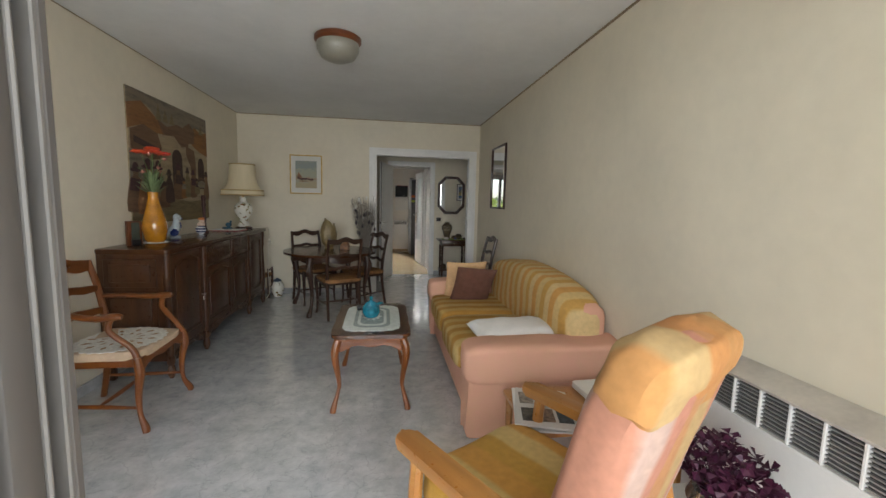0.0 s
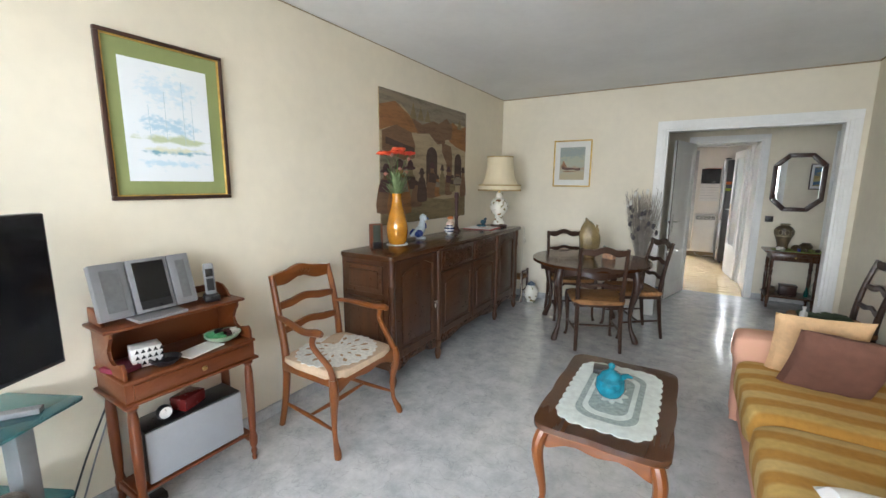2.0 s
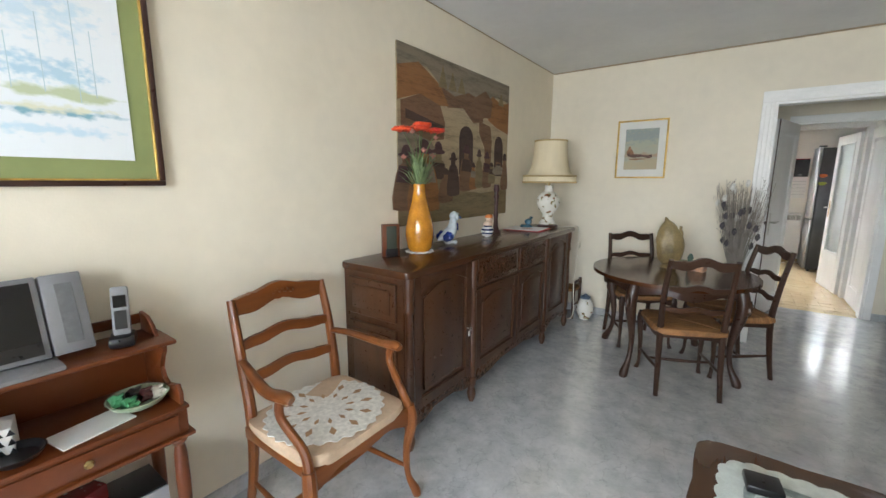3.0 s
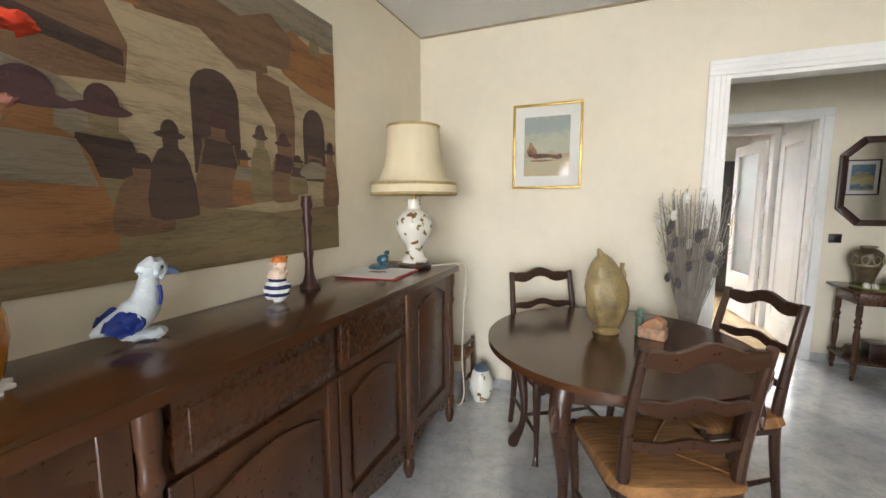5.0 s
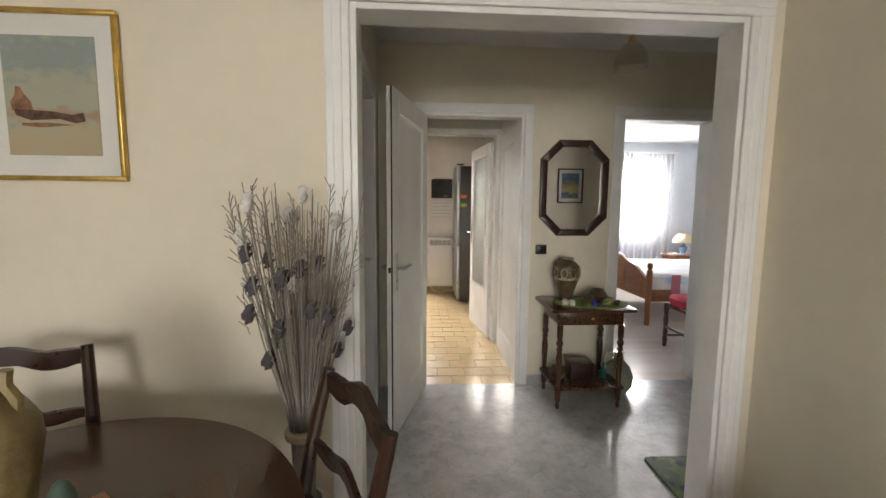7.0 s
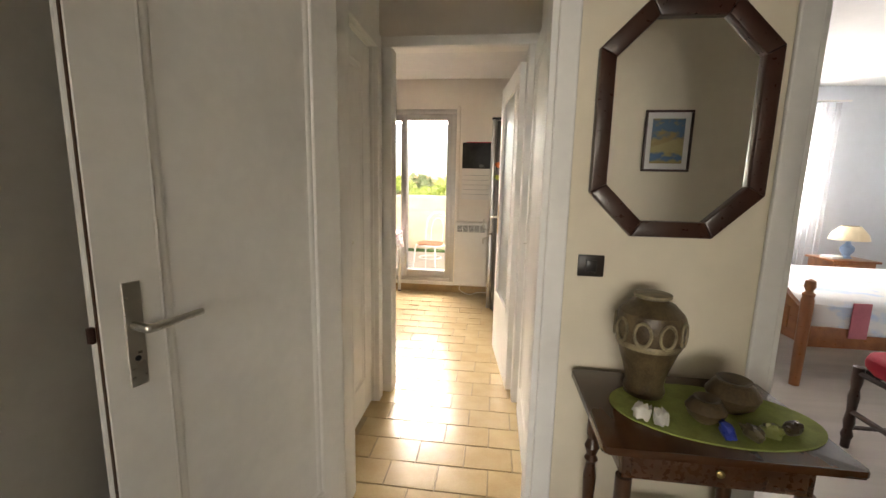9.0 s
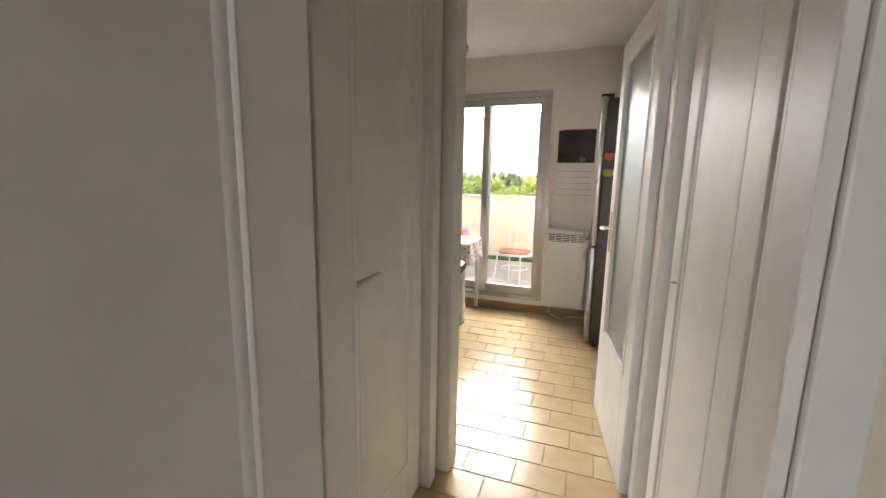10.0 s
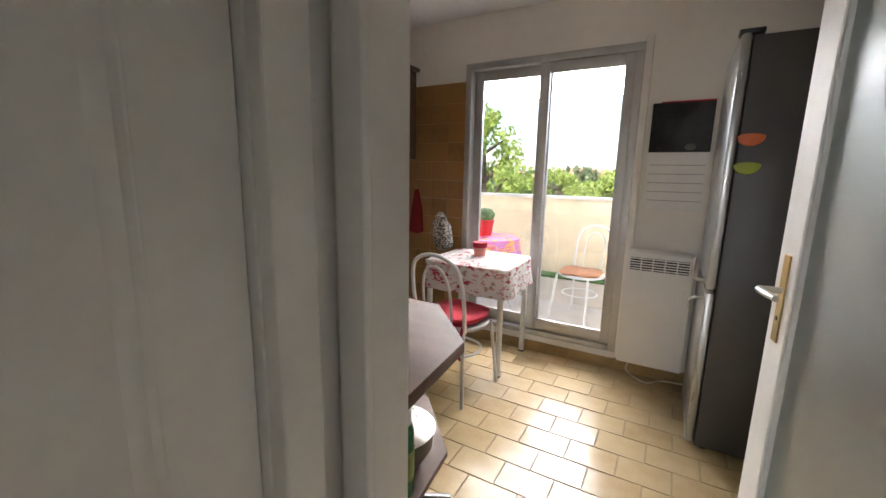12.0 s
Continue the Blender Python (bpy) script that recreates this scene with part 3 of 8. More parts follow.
def sideboard():
    t = thing("sideboard", pose(X0 + 0.004, 2.925, 0) @ Matrix.Diagonal((0.97, 1, 1, 1)), "long dark-stained oak sideboard with panelled doors against the wall", "sideboard")
    part("carcass", B(0.0, 0.03, 0.14, 0.44, 2.4, 0.94), M_OAK, t, smooth=False)
    bm = bmesh.new()
    prism(bm, rounded(0.0, 0.0, 0.5, 2.43, 0.03), 2, 0.94, 0.975, 0.008)
    part("top_board", bm, M_TOP, t, "polished dark oak top")
    for y in (0.06, 0.665, 1.825, 2.375):
        part("corner_post", L(POST, 20, (0.45, y, 0)), M_OAK, t)
    for y in (0.06, 2.36):
        part("back_foot", B(0.01, y - 0.025, 0, 0.06, y + 0.025, 0.14, 0.004), M_OAK, t)
    for y0, y1 in ((0.09, 0.635), (1.855, 2.345)):
        framed_door("door", t, 0.44, y0, y1, 0.2, 0.925, M_OAK, 0.028, 0.06)
    for y0, y1 in ((0.695, 1.28), (1.29, 1.795)):
        framed_door("door", t, 0.44, y0, y1, 0.2, 0.735, M_OAK, 0.022, 0.055)
        d = part("drawer", B(0.44, y0 + 0.015, 0.755, 0.463, y1 - 0.015, 0.925, 0.005), M_OAKH, t)
        part("drawer_field", B(0.462, y0 + 0.05, 0.785, 0.468, y1 - 0.05, 0.895, 0.0022, 1), M_OAKH, d)
    for y0, y1 in ((0.09, 0.635), (0.695, 1.795), (1.855, 2.345)):
        n = 20
        ap = [(y0, 0.2), (y1, 0.2)] + [(y1 + (y0 - y1) * i / n, 0.115 + 0.05 * math.sin(math.pi * i / n) - 0.018 * math.sin(3 * math.pi * i / n)) for i in range(n + 1)]
        part("apron", P(ap, 0, 0.43, 0.455, 0.002), M_OAKH, t)
    for z0, z1 in ((0.2, 0.66), (0.7, 0.9)):
        e = part("end_panel", B(0.05, 0.012, z0, 0.4, 0.03, z1, 0.003, 1), M_OAK, t)
        part("end_field", B(0.085, 0.004, z0 + 0.035, 0.365, 0.013, z1 - 0.035, 0.006), M_OAK, e)
    k = part("key", L([(0, 0), (0.004, 0), (0.004, 0.02), (0.011, 0.022), (0.011, 0.03), (0, 0.03)], 10), M_STEEL, t)
    k.matrix_basis = pose(0.46, 0.59, 0.52, 0, 90, 0)
    part("key_tag", B(0.472, 0.582, 0.47, 0.478, 0.598, 0.505, 0.002), M_CERAM, t, "white key tag")


sideboard()


def dining_chair(name, m, material, rail, label, rush=True, group=""):
    """A ladder-back chair that faces +y: curved posts, wavy rails, rush seat."""
    t = thing(name, m, label, "chair", group)
    for s in (-1, 1):
        part("back_leg", T([(0.19 * s, -0.23, 0, 0.015), (0.185 * s, -0.2, 0.2, 0.018), (0.185 * s, -0.18, 0.45, 0.021), (0.19 * s, -0.21, 0.7, 0.018), (0.185 * s, -0.265, 0.93, 0.016)], seg=10), material, t)
        part("front_leg", T([(0.215 * s, 0.2, 0, 0.017), (0.205 * s, 0.185, 0.06, 0.012), (0.205 * s, 0.185, 0.2, 0.016), (0.215 * s, 0.2, 0.38, 0.022), (0.21 * s, 0.19, 0.45, 0.021)], seg=10), material, t)
        part("side_stretcher", T([(0.187 * s, -0.2, 0.18, 0.008), (0.197 * s, 0, 0.17, 0.012), (0.205 * s, 0.185, 0.16, 0.008)]), rail, t)
        part("side_rail", B(0.2 * s - 0.012, -0.17, 0.395, 0.2 * s + 0.012, 0.18, 0.435, 0.004), rail, t)
    part("cross_stretcher", T([(-0.195, 0, 0.17, 0.008), (0, 0, 0.165, 0.012), (0.195, 0, 0.17, 0.008)]), rail, t)
    n = 20
    fr = [(-0.2, 0.435), (0.2, 0.435)][::-1] + [(-0.2 + 0.4 * i / n, 0.38 + 0.022 * math.sin(math.pi * i / n) - 0.008 * math.cos(4 * math.pi * i / n)) for i in range(n + 1)]
    part("front_rail", P(fr, 1, 0.18, 0.2, 0.003), rail, t)
    part("back_rail", B(-0.18, -0.19, 0.395, 0.18, -0.165, 0.435, 0.004), rail, t)
    bow = lambda u: -0.02 * (1 - (u / 0.19) ** 2)
    part("top_rail", P(wave_rail(-0.195, 0.195, 0.862, 0.055, 0.035, 0.019), 1, -0.27, -0.25, 0.004, bow), rail, t)
    part("back_slat", P(wave_rail(-0.18, 0.18, 0.71, 0.038, 0.022, 0.013), 1, -0.225, -0.211, 0.003, bow), rail, t)
    part("back_slat", P(wave_rail(-0.18, 0.18, 0.57, 0.035, 0.016, 0.012), 1, -0.196, -0.182, 0.003, bow), rail, t)
    if rush:
        seat = part("seat", PF((0, 0.0, 0.445), (0.225, 0.215, 0.022), 0.25, 28, 10), M_RUSH, t, "woven rush seat")
        for i in range(4):
            a = math.pi / 2 * i
            ends = [(0.2 * math.cos(a + k) * 1.2, 0.2 * math.sin(a + k) * 1.2) for k in (-0.7, 0.7)]
            part("rush_seam", T([(0, 0, 0.468), (ends[0][0], ends[0][1], 0.464)], 0.004, 6, 1), M_RUSH, seat)
    return t


G = "ladder-back chairs round the dining table"
ch = dining_chair("dining_chair", pose(-0.31, 4.66, 0, 0, 0, 23), M_SET, M_SETH, "dark oak ladder-back chair with rush seat at the round table", group=G)
copy_thing(ch, pose(-0.055, 5.165, 0, 0, 0, 120))
copy_thing(ch, pose(-0.713, 5.347, 0, 0, 0, 213))
rc = copy_thing(ch, pose(1.33, 4.82, 0, 0, 0, 92))
tagged(rc, "dark oak ladder-back chair with its back to the wall", "chair", "chair by the wall")
# things that lie on the chair by the wall
bm = bmesh.new()
for k in range(5):
    puff(bm, (0.02 * math.sin(k * 2.1), -0.1 + 0.05 * k, 0.49 + 0.006 * math.cos(k)), (0.12, 0.05, 0.02), 0.7, 14, 8)
solid("folded_scarf", bm, mat("dark green knit", (0.05, 0.08, 0.03), 0.95, vary=0.3, bump=0.7), "crumpled dark green cloth lying on a chair", "cloth", m=pose(1.3, 4.82, 0.0, 0, 0, 92))
solid("small_bottle", L([(0, 0), (0.022, 0), (0.024, 0.01), (0.024, 0.07), (0.01, 0.085), (0.01, 0.1), (0.013, 0.1), (0.013, 0.115), (0, 0.115)], 14), M_CERAM, "small white plastic bottle on a chair", "bottle", m=pose(1.16, 4.72, 0.467))

# wooden armchair with a lace mat
def armchair():
    t = thing("armchair", pose(-1.39, 2.5, 0, 0, 0, -90) @ Matrix.Diagonal((0.95, 1, 1, 1)), "honey-coloured wooden armchair with a white lace seat mat", "armchair")
    for s in (-1, 1):
        part("back_leg", T([(0.235 * s, -0.26, 0, 0.018), (0.225 * s, -0.22, 0.2, 0.021), (0.225 * s, -0.2, 0.45, 0.024), (0.23 * s, -0.24, 0.72, 0.021), (0.225 * s, -0.29, 0.93, 0.018)], seg=10), M_CHERRY, t)
        part("front_leg", T([(0.285 * s, 0.265, 0.0, 0.018), (0.28 * s, 0.26, 0.03, 0.021), (0.265 * s, 0.23, 0.1, 0.014), (0.262 * s, 0.225, 0.22, 0.018), (0.275 * s, 0.245, 0.36, 0.026), (0.27 * s, 0.235, 0.44, 0.024)], seg=10), M_CHERRY, t)
        part("arm", T([(0.228 * s, -0.235, 0.69, 0.013), (0.26 * s, -0.12, 0.69, 0.016), (0.29 * s, 0.04, 0.675, 0.018), (0.285 * s, 0.14, 0.685, 0.021), (0.28 * s, 0.175, 0.68, 0.014)], seg=10, flat=1.3), M_CHERRY, t)
        part("arm_support", T([(0.268 * s, 0.235, 0.43, 0.019), (0.262 * s, 0.2, 0.5, 0.017), (0.285 * s, 0.11, 0.6, 0.016), (0.285 * s, 0.12, 0.675, 0.018)], seg=10), M_CHERRY, t)
        part("side_stretcher", T([(0.225 * s, -0.23, 0.15, 0.008), (0.24 * s, 0, 0.145, 0.013), (0.262 * s, 0.228, 0.14, 0.008)]), M_CHERRY, t)
        part("side_rail", B(0.245 * s - 0.013, -0.2, 0.38, 0.245 * s + 0.013, 0.22, 0.43, 0.005), M_CHERRY, t)
    part("cross_stretcher", T([(-0.24, 0, 0.145, 0.008), (0, 0, 0.14, 0.014), (0.24, 0, 0.145, 0.008)]), M_CHERRYH, t)
    n = 20
    fr = [(0.26, 0.435), (-0.26, 0.435)] + [(-0.26 + 0.52 * i / n, 0.36 + 0.028 * math.sin(math.pi * i / n) - 0.01 * math.cos(4 * math.pi * i / n)) for i in range(n + 1)]
    part("front_rail", P(fr, 1, 0.22, 0.245, 0.004), M_CHERRYH, t)
    part("back_rail", B(-0.22, -0.215, 0.38, 0.22, -0.185, 0.43, 0.004), M_CHERRYH, t)
    bow = lambda u: -0.025 * (1 - (u / 0.23) ** 2)
    part("top_rail", P(wave_rail(-0.235, 0.235, 0.85, 0.075, 0.04, 0.014), 1, -0.298, -0.272, 0.005, bow), M_CHERRYH, t)
    bm = bmesh.new()
    for a in range(5):
        puff(bm, (-0.06 + 0.03 * a, -0.297, 0.915 + 0.012 * math.sin(math.pi * a / 4)), (0.014, 0.012, 0.012), 0.9, 10, 6)
    part("carving", bm, M_CHERRYH, t)
    part("back_slat", P(wave_rail(-0.22, 0.22, 0.72, 0.045, 0.025, 0.008), 1, -0.25, -0.232, 0.004, bow), M_CHERRYH, t)
    part("back_slat", P(wave_rail(-0.22, 0.22, 0.58, 0.042, 0.02, 0.007), 1, -0.222, -0.205, 0.004, bow), M_CHERRYH, t)
    part("seat", PF((0, 0.015, 0.44), (0.265, 0.235, 0.028), 0.3, 32, 10), mat("peach seat cloth", (0.6, 0.44, 0.3), 0.9, bump=0.5, bump_scale=300), t, "peach upholstered seat")
    # lace mat with cut-outs
    m = thing("lace_mat", pose(-1.375, 2.49, 0.4695, 0, 0, 0), "round white crochet lace mat with leaf cut-outs on the seat", "doily")
    part("mat", P(ring_of(120, 0.225, 0.24, 0.008, 26), 2, 0.0, 0.004), M_LACE, m)
    hole = mat("gaps of the lace", (0.42, 0.26, 0.14), 0.9, vary=0.2)
    bm = bmesh.new()
    for k in range(12):
        a = 2 * math.pi * k / 12
        for r0, w, l in ((0.17, 0.014, 0.03), (0.1, 0.009, 0.022)):
            aa = a + (0.26 if r0 < 0.1 else 0)
            c, d = Vector((math.cos(aa), math.sin(aa))), Vector((-math.sin(aa), math.cos(aa)))
            o = [c * (r0 - l) + d * 0, c * r0 + d * w, c * (r0 + l * 0.8), c * r0 - d * w]
            prism(bm, [tuple(p) for p in o], 2, 0.0038, 0.0052)
    tagged(part("cut_outs", bm, hole, m, smooth=False), kind="stuff")


armchair()


def cabriole(bm, x, y, h, sx, sy, r=0.02):
    """A curved leg that bows out towards (sx, sy)."""
    k = 0.03
    pts = [(x + sx * k * 1.1, y + sy * k * 1.1, 0.0, r * 0.95), (x + sx * k, y + sy * k, 0.025, r * 0.95), (x + sx * 0.004, y + sy * 0.004, 0.1 * h / 0.45 + 0.02, r * 0.6), (x - sx * 0.002, y - sy * 0.002, 0.4 * h, r * 0.75),
           (x + sx * k * 0.7, y + sy * k * 0.7, 0.8 * h, r * 1.25), (x, y, h, r * 1.25)]
    return tube(bm, pts, seg=10, n=7)


def coffee_table():
    t = thing("coffee_table", pose(0.14, 2.725, 0), "low coffee table with dark top and curved cherry legs", "coffee table")
    part("tabletop", P(rounded(-0.25, -0.395, 0.25, 0.395, 0.05, 0.008, 0.25), 2, 0.49, 0.515, 0.006), M_TOP, t, "dark polished table top")
    part("edge_moulding", P(rounded(-0.235, -0.38, 0.235, 0.38, 0.04), 2, 0.472, 0.489, 0.004), M_CHERRYH, t)
    n = 24
    for s in (-1, 1):
        ap = [(0.2, 0.475), (-0.2, 0.475)] + [(-0.2 + 0.4 * i / n, 0.4 + 0.03 * math.sin(math.pi * i / n) - 0.01 * math.cos(4 * math.pi * i / n)) for i in range(n + 1)]
        part("apron", P(ap, 1, 0.345 * s - 0.009, 0.345 * s + 0.009, 0.003), M_CHERRYH, t)
        ap = [(0.34, 0.475), (-0.34, 0.475)] + [(-0.34 + 0.68 * i / n, 0.4 + 0.03 * math.sin(math.pi * i / n) - 0.01 * math.cos(4 * math.pi * i / n)) for i in range(n + 1)]
        part("apron", P(ap, 0, 0.205 * s - 0.009, 0.205 * s + 0.009, 0.003), M_CHERRYH, t)
        for q in (-1, 1):
            part("leg", cabriole(bmesh.new(), 0.205 * s, 0.345 * q, 0.475, s, q), M_CHERRY, t)
    c = thing("table_runner", pose(0.14, 2.725, 0.5155), "pale lace table cloth with scalloped edge on the coffee table", "tablecloth")
    part("border", P(rounded(-0.185, -0.315, 0.185, 0.315, 0.09, 0.012, 0.06), 2, 0.0, 0.003), M_CLOTH, c)
    part("net", P(rounded(-0.125, -0.25, 0.125, 0.25, 0.08), 2, 0.003, 0.0042), M_NET, c, "grey net band")
    part("inner_band", P(rounded(-0.1, -0.215, 0.1, 0.215, 0.07), 2, 0.0042, 0.0052), M_CLOTH, c)
    part("inner_net", P(rounded(-0.08, -0.185, 0.08, 0.185, 0.06), 2, 0.0052, 0.006), M_NET, c)
    part("centre_motif", P(ring_of(80, 0.055, 0.085, 0.012, 9), 2, 0.006, 0.007), M_CLOTH, c)
    teal = mat("turquoise glass", (0.01, 0.2, 0.28), 0.06, vary=0.3, scale=30, coat=0.5)
    b = thing("glass_pot", pose(0.13, 2.70, 0.5225), "round turquoise glass pot with a knobbed lid", "pot")
    part("body", L([(0, 0), (0.035, 0), (0.05, 0.01), (0.066, 0.045), (0.06, 0.08), (0.045, 0.095), (0, 0.095)], 28), teal, b)
    part("lid", L([(0, 0.094), (0.048, 0.094), (0.04, 0.11), (0.018, 0.122), (0.01, 0.13), (0.016, 0.142), (0.01, 0.155), (0, 0.157)], 24), teal, b)
    part("beak", T([(0.03, 0.0, 0.08, 0.016), (0.06, 0.02, 0.1, 0.012), (0.085, 0.03, 0.095, 0.005)], seg=8), teal, b)
    solid("phone", B(-0.045, -0.04, 0, 0.045, 0.04, 0.025, 0.006), M_BLACK, "small black box on the lace cloth", "box", m=pose(0.06, 2.93, 0.5225, 0, 0, 8))


coffee_table()


def pillow(w, h, d, n=22):
    """A stuffed square cushion with pinched corners and a seam round its edge, standing in the plane y = 0."""
    bm = bmesh.new()
    sides = []
    for s in (-1, 1):
        g = []
        for i in range(n + 1):
            row = []
            for j in range(n + 1):
                u, v = -1 + 2 * i / n, -1 + 2 * j / n
                full = max(0.0, (1 - u ** 4) * (1 - v ** 4)) ** 0.45
                pu, pv = 1 - 0.06 * (1 - v * v), 1 - 0.06 * (1 - u * u)
                crease = 0.004 * math.sin(9 * u + 4 * v) * full
                row.append(bm.verts.new((w * u * pu, s * (d * full + crease), h * v * pv)))
            g.append(row)
        sides.append(g)
    for g in sides:
        for i in range(n):
            for j in range(n):
                bm.faces.new((g[i][j], g[i + 1][j], g[i + 1][j + 1], g[i][j + 1]))
    bmesh.ops.remove_doubles(bm, verts=bm.verts, dist=0.0005)
    bmesh.ops.recalc_face_normals(bm, faces=bm.faces)
    return bm


def sofa():
    t = thing("sofa", pose(1.14, 2.97, 0), "three-seat sofa in faded yellow stripes and salmon", "sofa")
    part("base", B(-0.42, -0.86, 0.05, 0.42, 0.86, 0.36, 0.03), M_PINK, t, "salmon cloth skirt")
    for k, (y0, y1) in enumerate(((-0.74, 0.0), (0.0, 0.74))):
        part("seat_cushion", PF((-0.1, (y0 + y1) / 2, 0.375), (0.37, 0.375, 0.095), 0.28, 36, 16), M_SEAT, t, "striped golden seat cushion")
    part("backrest", PF((0.31, 0.0, 0.53), (0.17, 0.9, 0.34), 0.42, 44, 20, camel=0.2), M_BACK, t, "yellow striped backrest")
    for s in (-1, 1):
        n = 16
        out = [(s * 0.76, 0.04), (s * 0.93, 0.04)] + [(s * 0.86 + s * 0.105 * math.cos(a), 0.48 + 0.1 * math.sin(a)) for a in (-0.6 + (math.pi + 0.6) * i / n for i in range(n + 1))]
        out = out if s > 0 else out[::-1]
        a = part("armrest", P(out, 0, -0.45, 0.46, 0.025), M_PINK, t, "rounded salmon armrest")
        a.location = (0, -0.08, -0.03) if s < 0 else (0, 0, 0)
        part("arm_seam", T([(-0.432, s * 0.945, 0.45), (0.0, s * 0.955, 0.448), (0.46, s * 0.945, 0.45)], 0.004, 6), M_PINK, a)
        part("roll", PF((0.03, s * 0.862, 0.482), (0.5, 0.125, 0.112), 0.3, 32, 18), M_PINK, a)
        for k in range(3):
            part("pleat", T([(-0.44 + 0.01 * k, s * (0.78 + 0.05 * k), 0.04, 0.012), (-0.445, s * (0.785 + 0.05 * k), 0.2, 0.01), (-0.438, s * (0.79 + 0.045 * k), 0.41, 0.005)], seg=8), M_PINK, a)
        part("back_wing", PF((0.36, s * 0.8, 0.6), (0.1, 0.09, 0.15), 0.6, 20, 10), M_PINK, t)
    solid("cushion", pillow(0.2, 0.19, 0.055), mat("peach and cream cushion cloth", (0.72, 0.46, 0.24), 0.9, vary=0.15, scale=6, bump=0.4, bump_scale=300), "peach and cream cushion on the sofa", "cushion", m=pose(1.0, 3.6, 0.62, 14, 0, 5))
    solid("cushion", pillow(0.188, 0.2, 0.06), M_BROWN, "square brown woven cushion on the sofa", "cushion", m=pose(1.03, 3.39, 0.605, 27, 5, 4))
    solid("cushion", pillow(0.29, 0.14, 0.065), M_WCUSH, "flat white cushion lying on the sofa", "cushion", m=pose(1.07, 2.3, 0.53, 98, 1, 8))


sofa()


def lounge_chair():
    t = thing("lounge_chair", pose(0.718, 0.985, 0, 0, 0, 30), "lounge armchair with golden wooden arms and striped cushions", "armchair")
    part("seat", PF((0, 0.0, 0.37), (0.27, 0.33, 0.085), 0.3, 32, 14), M_LSEAT, t, "striped gold seat cushion")
    b = part("backrest", PF((-0.04, 0, 0.4), (0.215, 0.085, 0.45), 0.5, 36, 26), M_LOUNGE, t, "tall backrest striped in orange and pink")
    b.matrix_basis = pose(0, -0.18, 0.28, 15, 0, 0)
    hd = part("head_cover", PF((-0.04, 0.004, 0.735), (0.2165, 0.085, 0.118), 0.6, 36, 20), M_LHEAD, b, "orange and pale yellow striped head end")
    for v in hd.data.vertices:
        if v.co.z > 0.6:
            v.co.y -= 0.5 * (v.co.z - 0.6) ** 2
    for v in b.data.vertices:
        if v.co.z > 0.6:
            v.co.y -= 0.5 * (v.co.z - 0.6) ** 2
    for s in (-1, 1):
        part("arm", P(rounded(s * 0.315 - 0.04, -0.3, s * 0.315 + 0.04, 0.33, 0.036), 2, 0.555, 0.592, 0.012), M_BEECH, t, "golden wooden arm")
        part("front_leg", T([(0.31 * s, 0.28, 0, 0.018), (0.31 * s, 0.26, 0.3, 0.024), (0.31 * s, 0.24, 0.561, 0.022)], seg=8), M_BEECH, t)
        part("back_leg", T([(0.31 * s, -0.4, 0, 0.018), (0.31 * s, -0.3, 0.3, 0.024), (0.31 * s, -0.24, 0.561, 0.022)], seg=8), M_BEECH, t)
        part("side_rail", B(0.31 * s - 0.015, -0.3, 0.24, 0.31 * s + 0.015, 0.26, 0.3, 0.006), M_BEECH, t)
    part("front_rail", B(-0.33, 0.24, 0.24, 0.33, 0.27, 0.3, 0.006), M_BEECH, t)
    part("back_rail", B(-0.33, -0.31, 0.24, 0.33, -0.28, 0.3, 0.006), M_BEECH, t)


lounge_chair()


def dining_table():
    t = thing("dining_table", pose(-0.445, 5.02, 0, 0, 0, 24), "round polished dark oak dining table with curved legs", "table")
    part("tabletop", P(ring_of(96, 0.56, 0.57), 2, 0.705, 0.732, 0.01), M_TOP, t, "glossy dark oak table top")
    n = 64
    bm = bmesh.new()
    for i in range(n):
        a0, a1 = 2 * math.pi * i / n, 2 * math.pi * (i + 1) / n
        def low(a):
            return 0.63 - 0.016 * math.cos(8 * a)
        for (r0, r1) in ((0.455, 0.475),):
            q = []
            for a, r, z in ((a0, r1, low(a0)), (a1, r1, low(a1)), (a1, r1, 0.706), (a0, r1, 0.706), (a0, r0, low(a0)), (a1, r0, low(a1)), (a1, r0, 0.706), (a0, r0, 0.706)):
                q.append(bm.verts.new((r * math.cos(a), r * math.sin(a), z)))
            for f in ((0, 1, 2, 3), (5, 4, 7, 6), (4, 5, 1, 0)):
                bm.faces.new([q[k] for k in f])
    bmesh.ops.remove_doubles(bm, verts=bm.verts, dist=1e-5)
    part("apron", bm, M_SETH, t)
    for k in range(4):
        a = math.pi / 4 + k * math.pi / 2
        c, s = math.cos(a), math.sin(a)
        l = part("leg", T([(0.52 * c, 0.52 * s, 0.0, 0.026), (0.515 * c, 0.515 * s, 0.03, 0.03), (0.465 * c, 0.465 * s, 0.14, 0.018), (0.455 * c, 0.455 * s, 0.3, 0.022), (0.5 * c, 0.5 * s, 0.56, 0.04), (0.47 * c, 0.47 * s, 0.7, 0.04)], seg=12, n=8), M_SET, t)
        part("knee_carving", PF((0.535 * c, 0.535 * s, 0.57), (0.018, 0.018, 0.05), 0.8, 12, 8), M_SET, l)


dining_table()

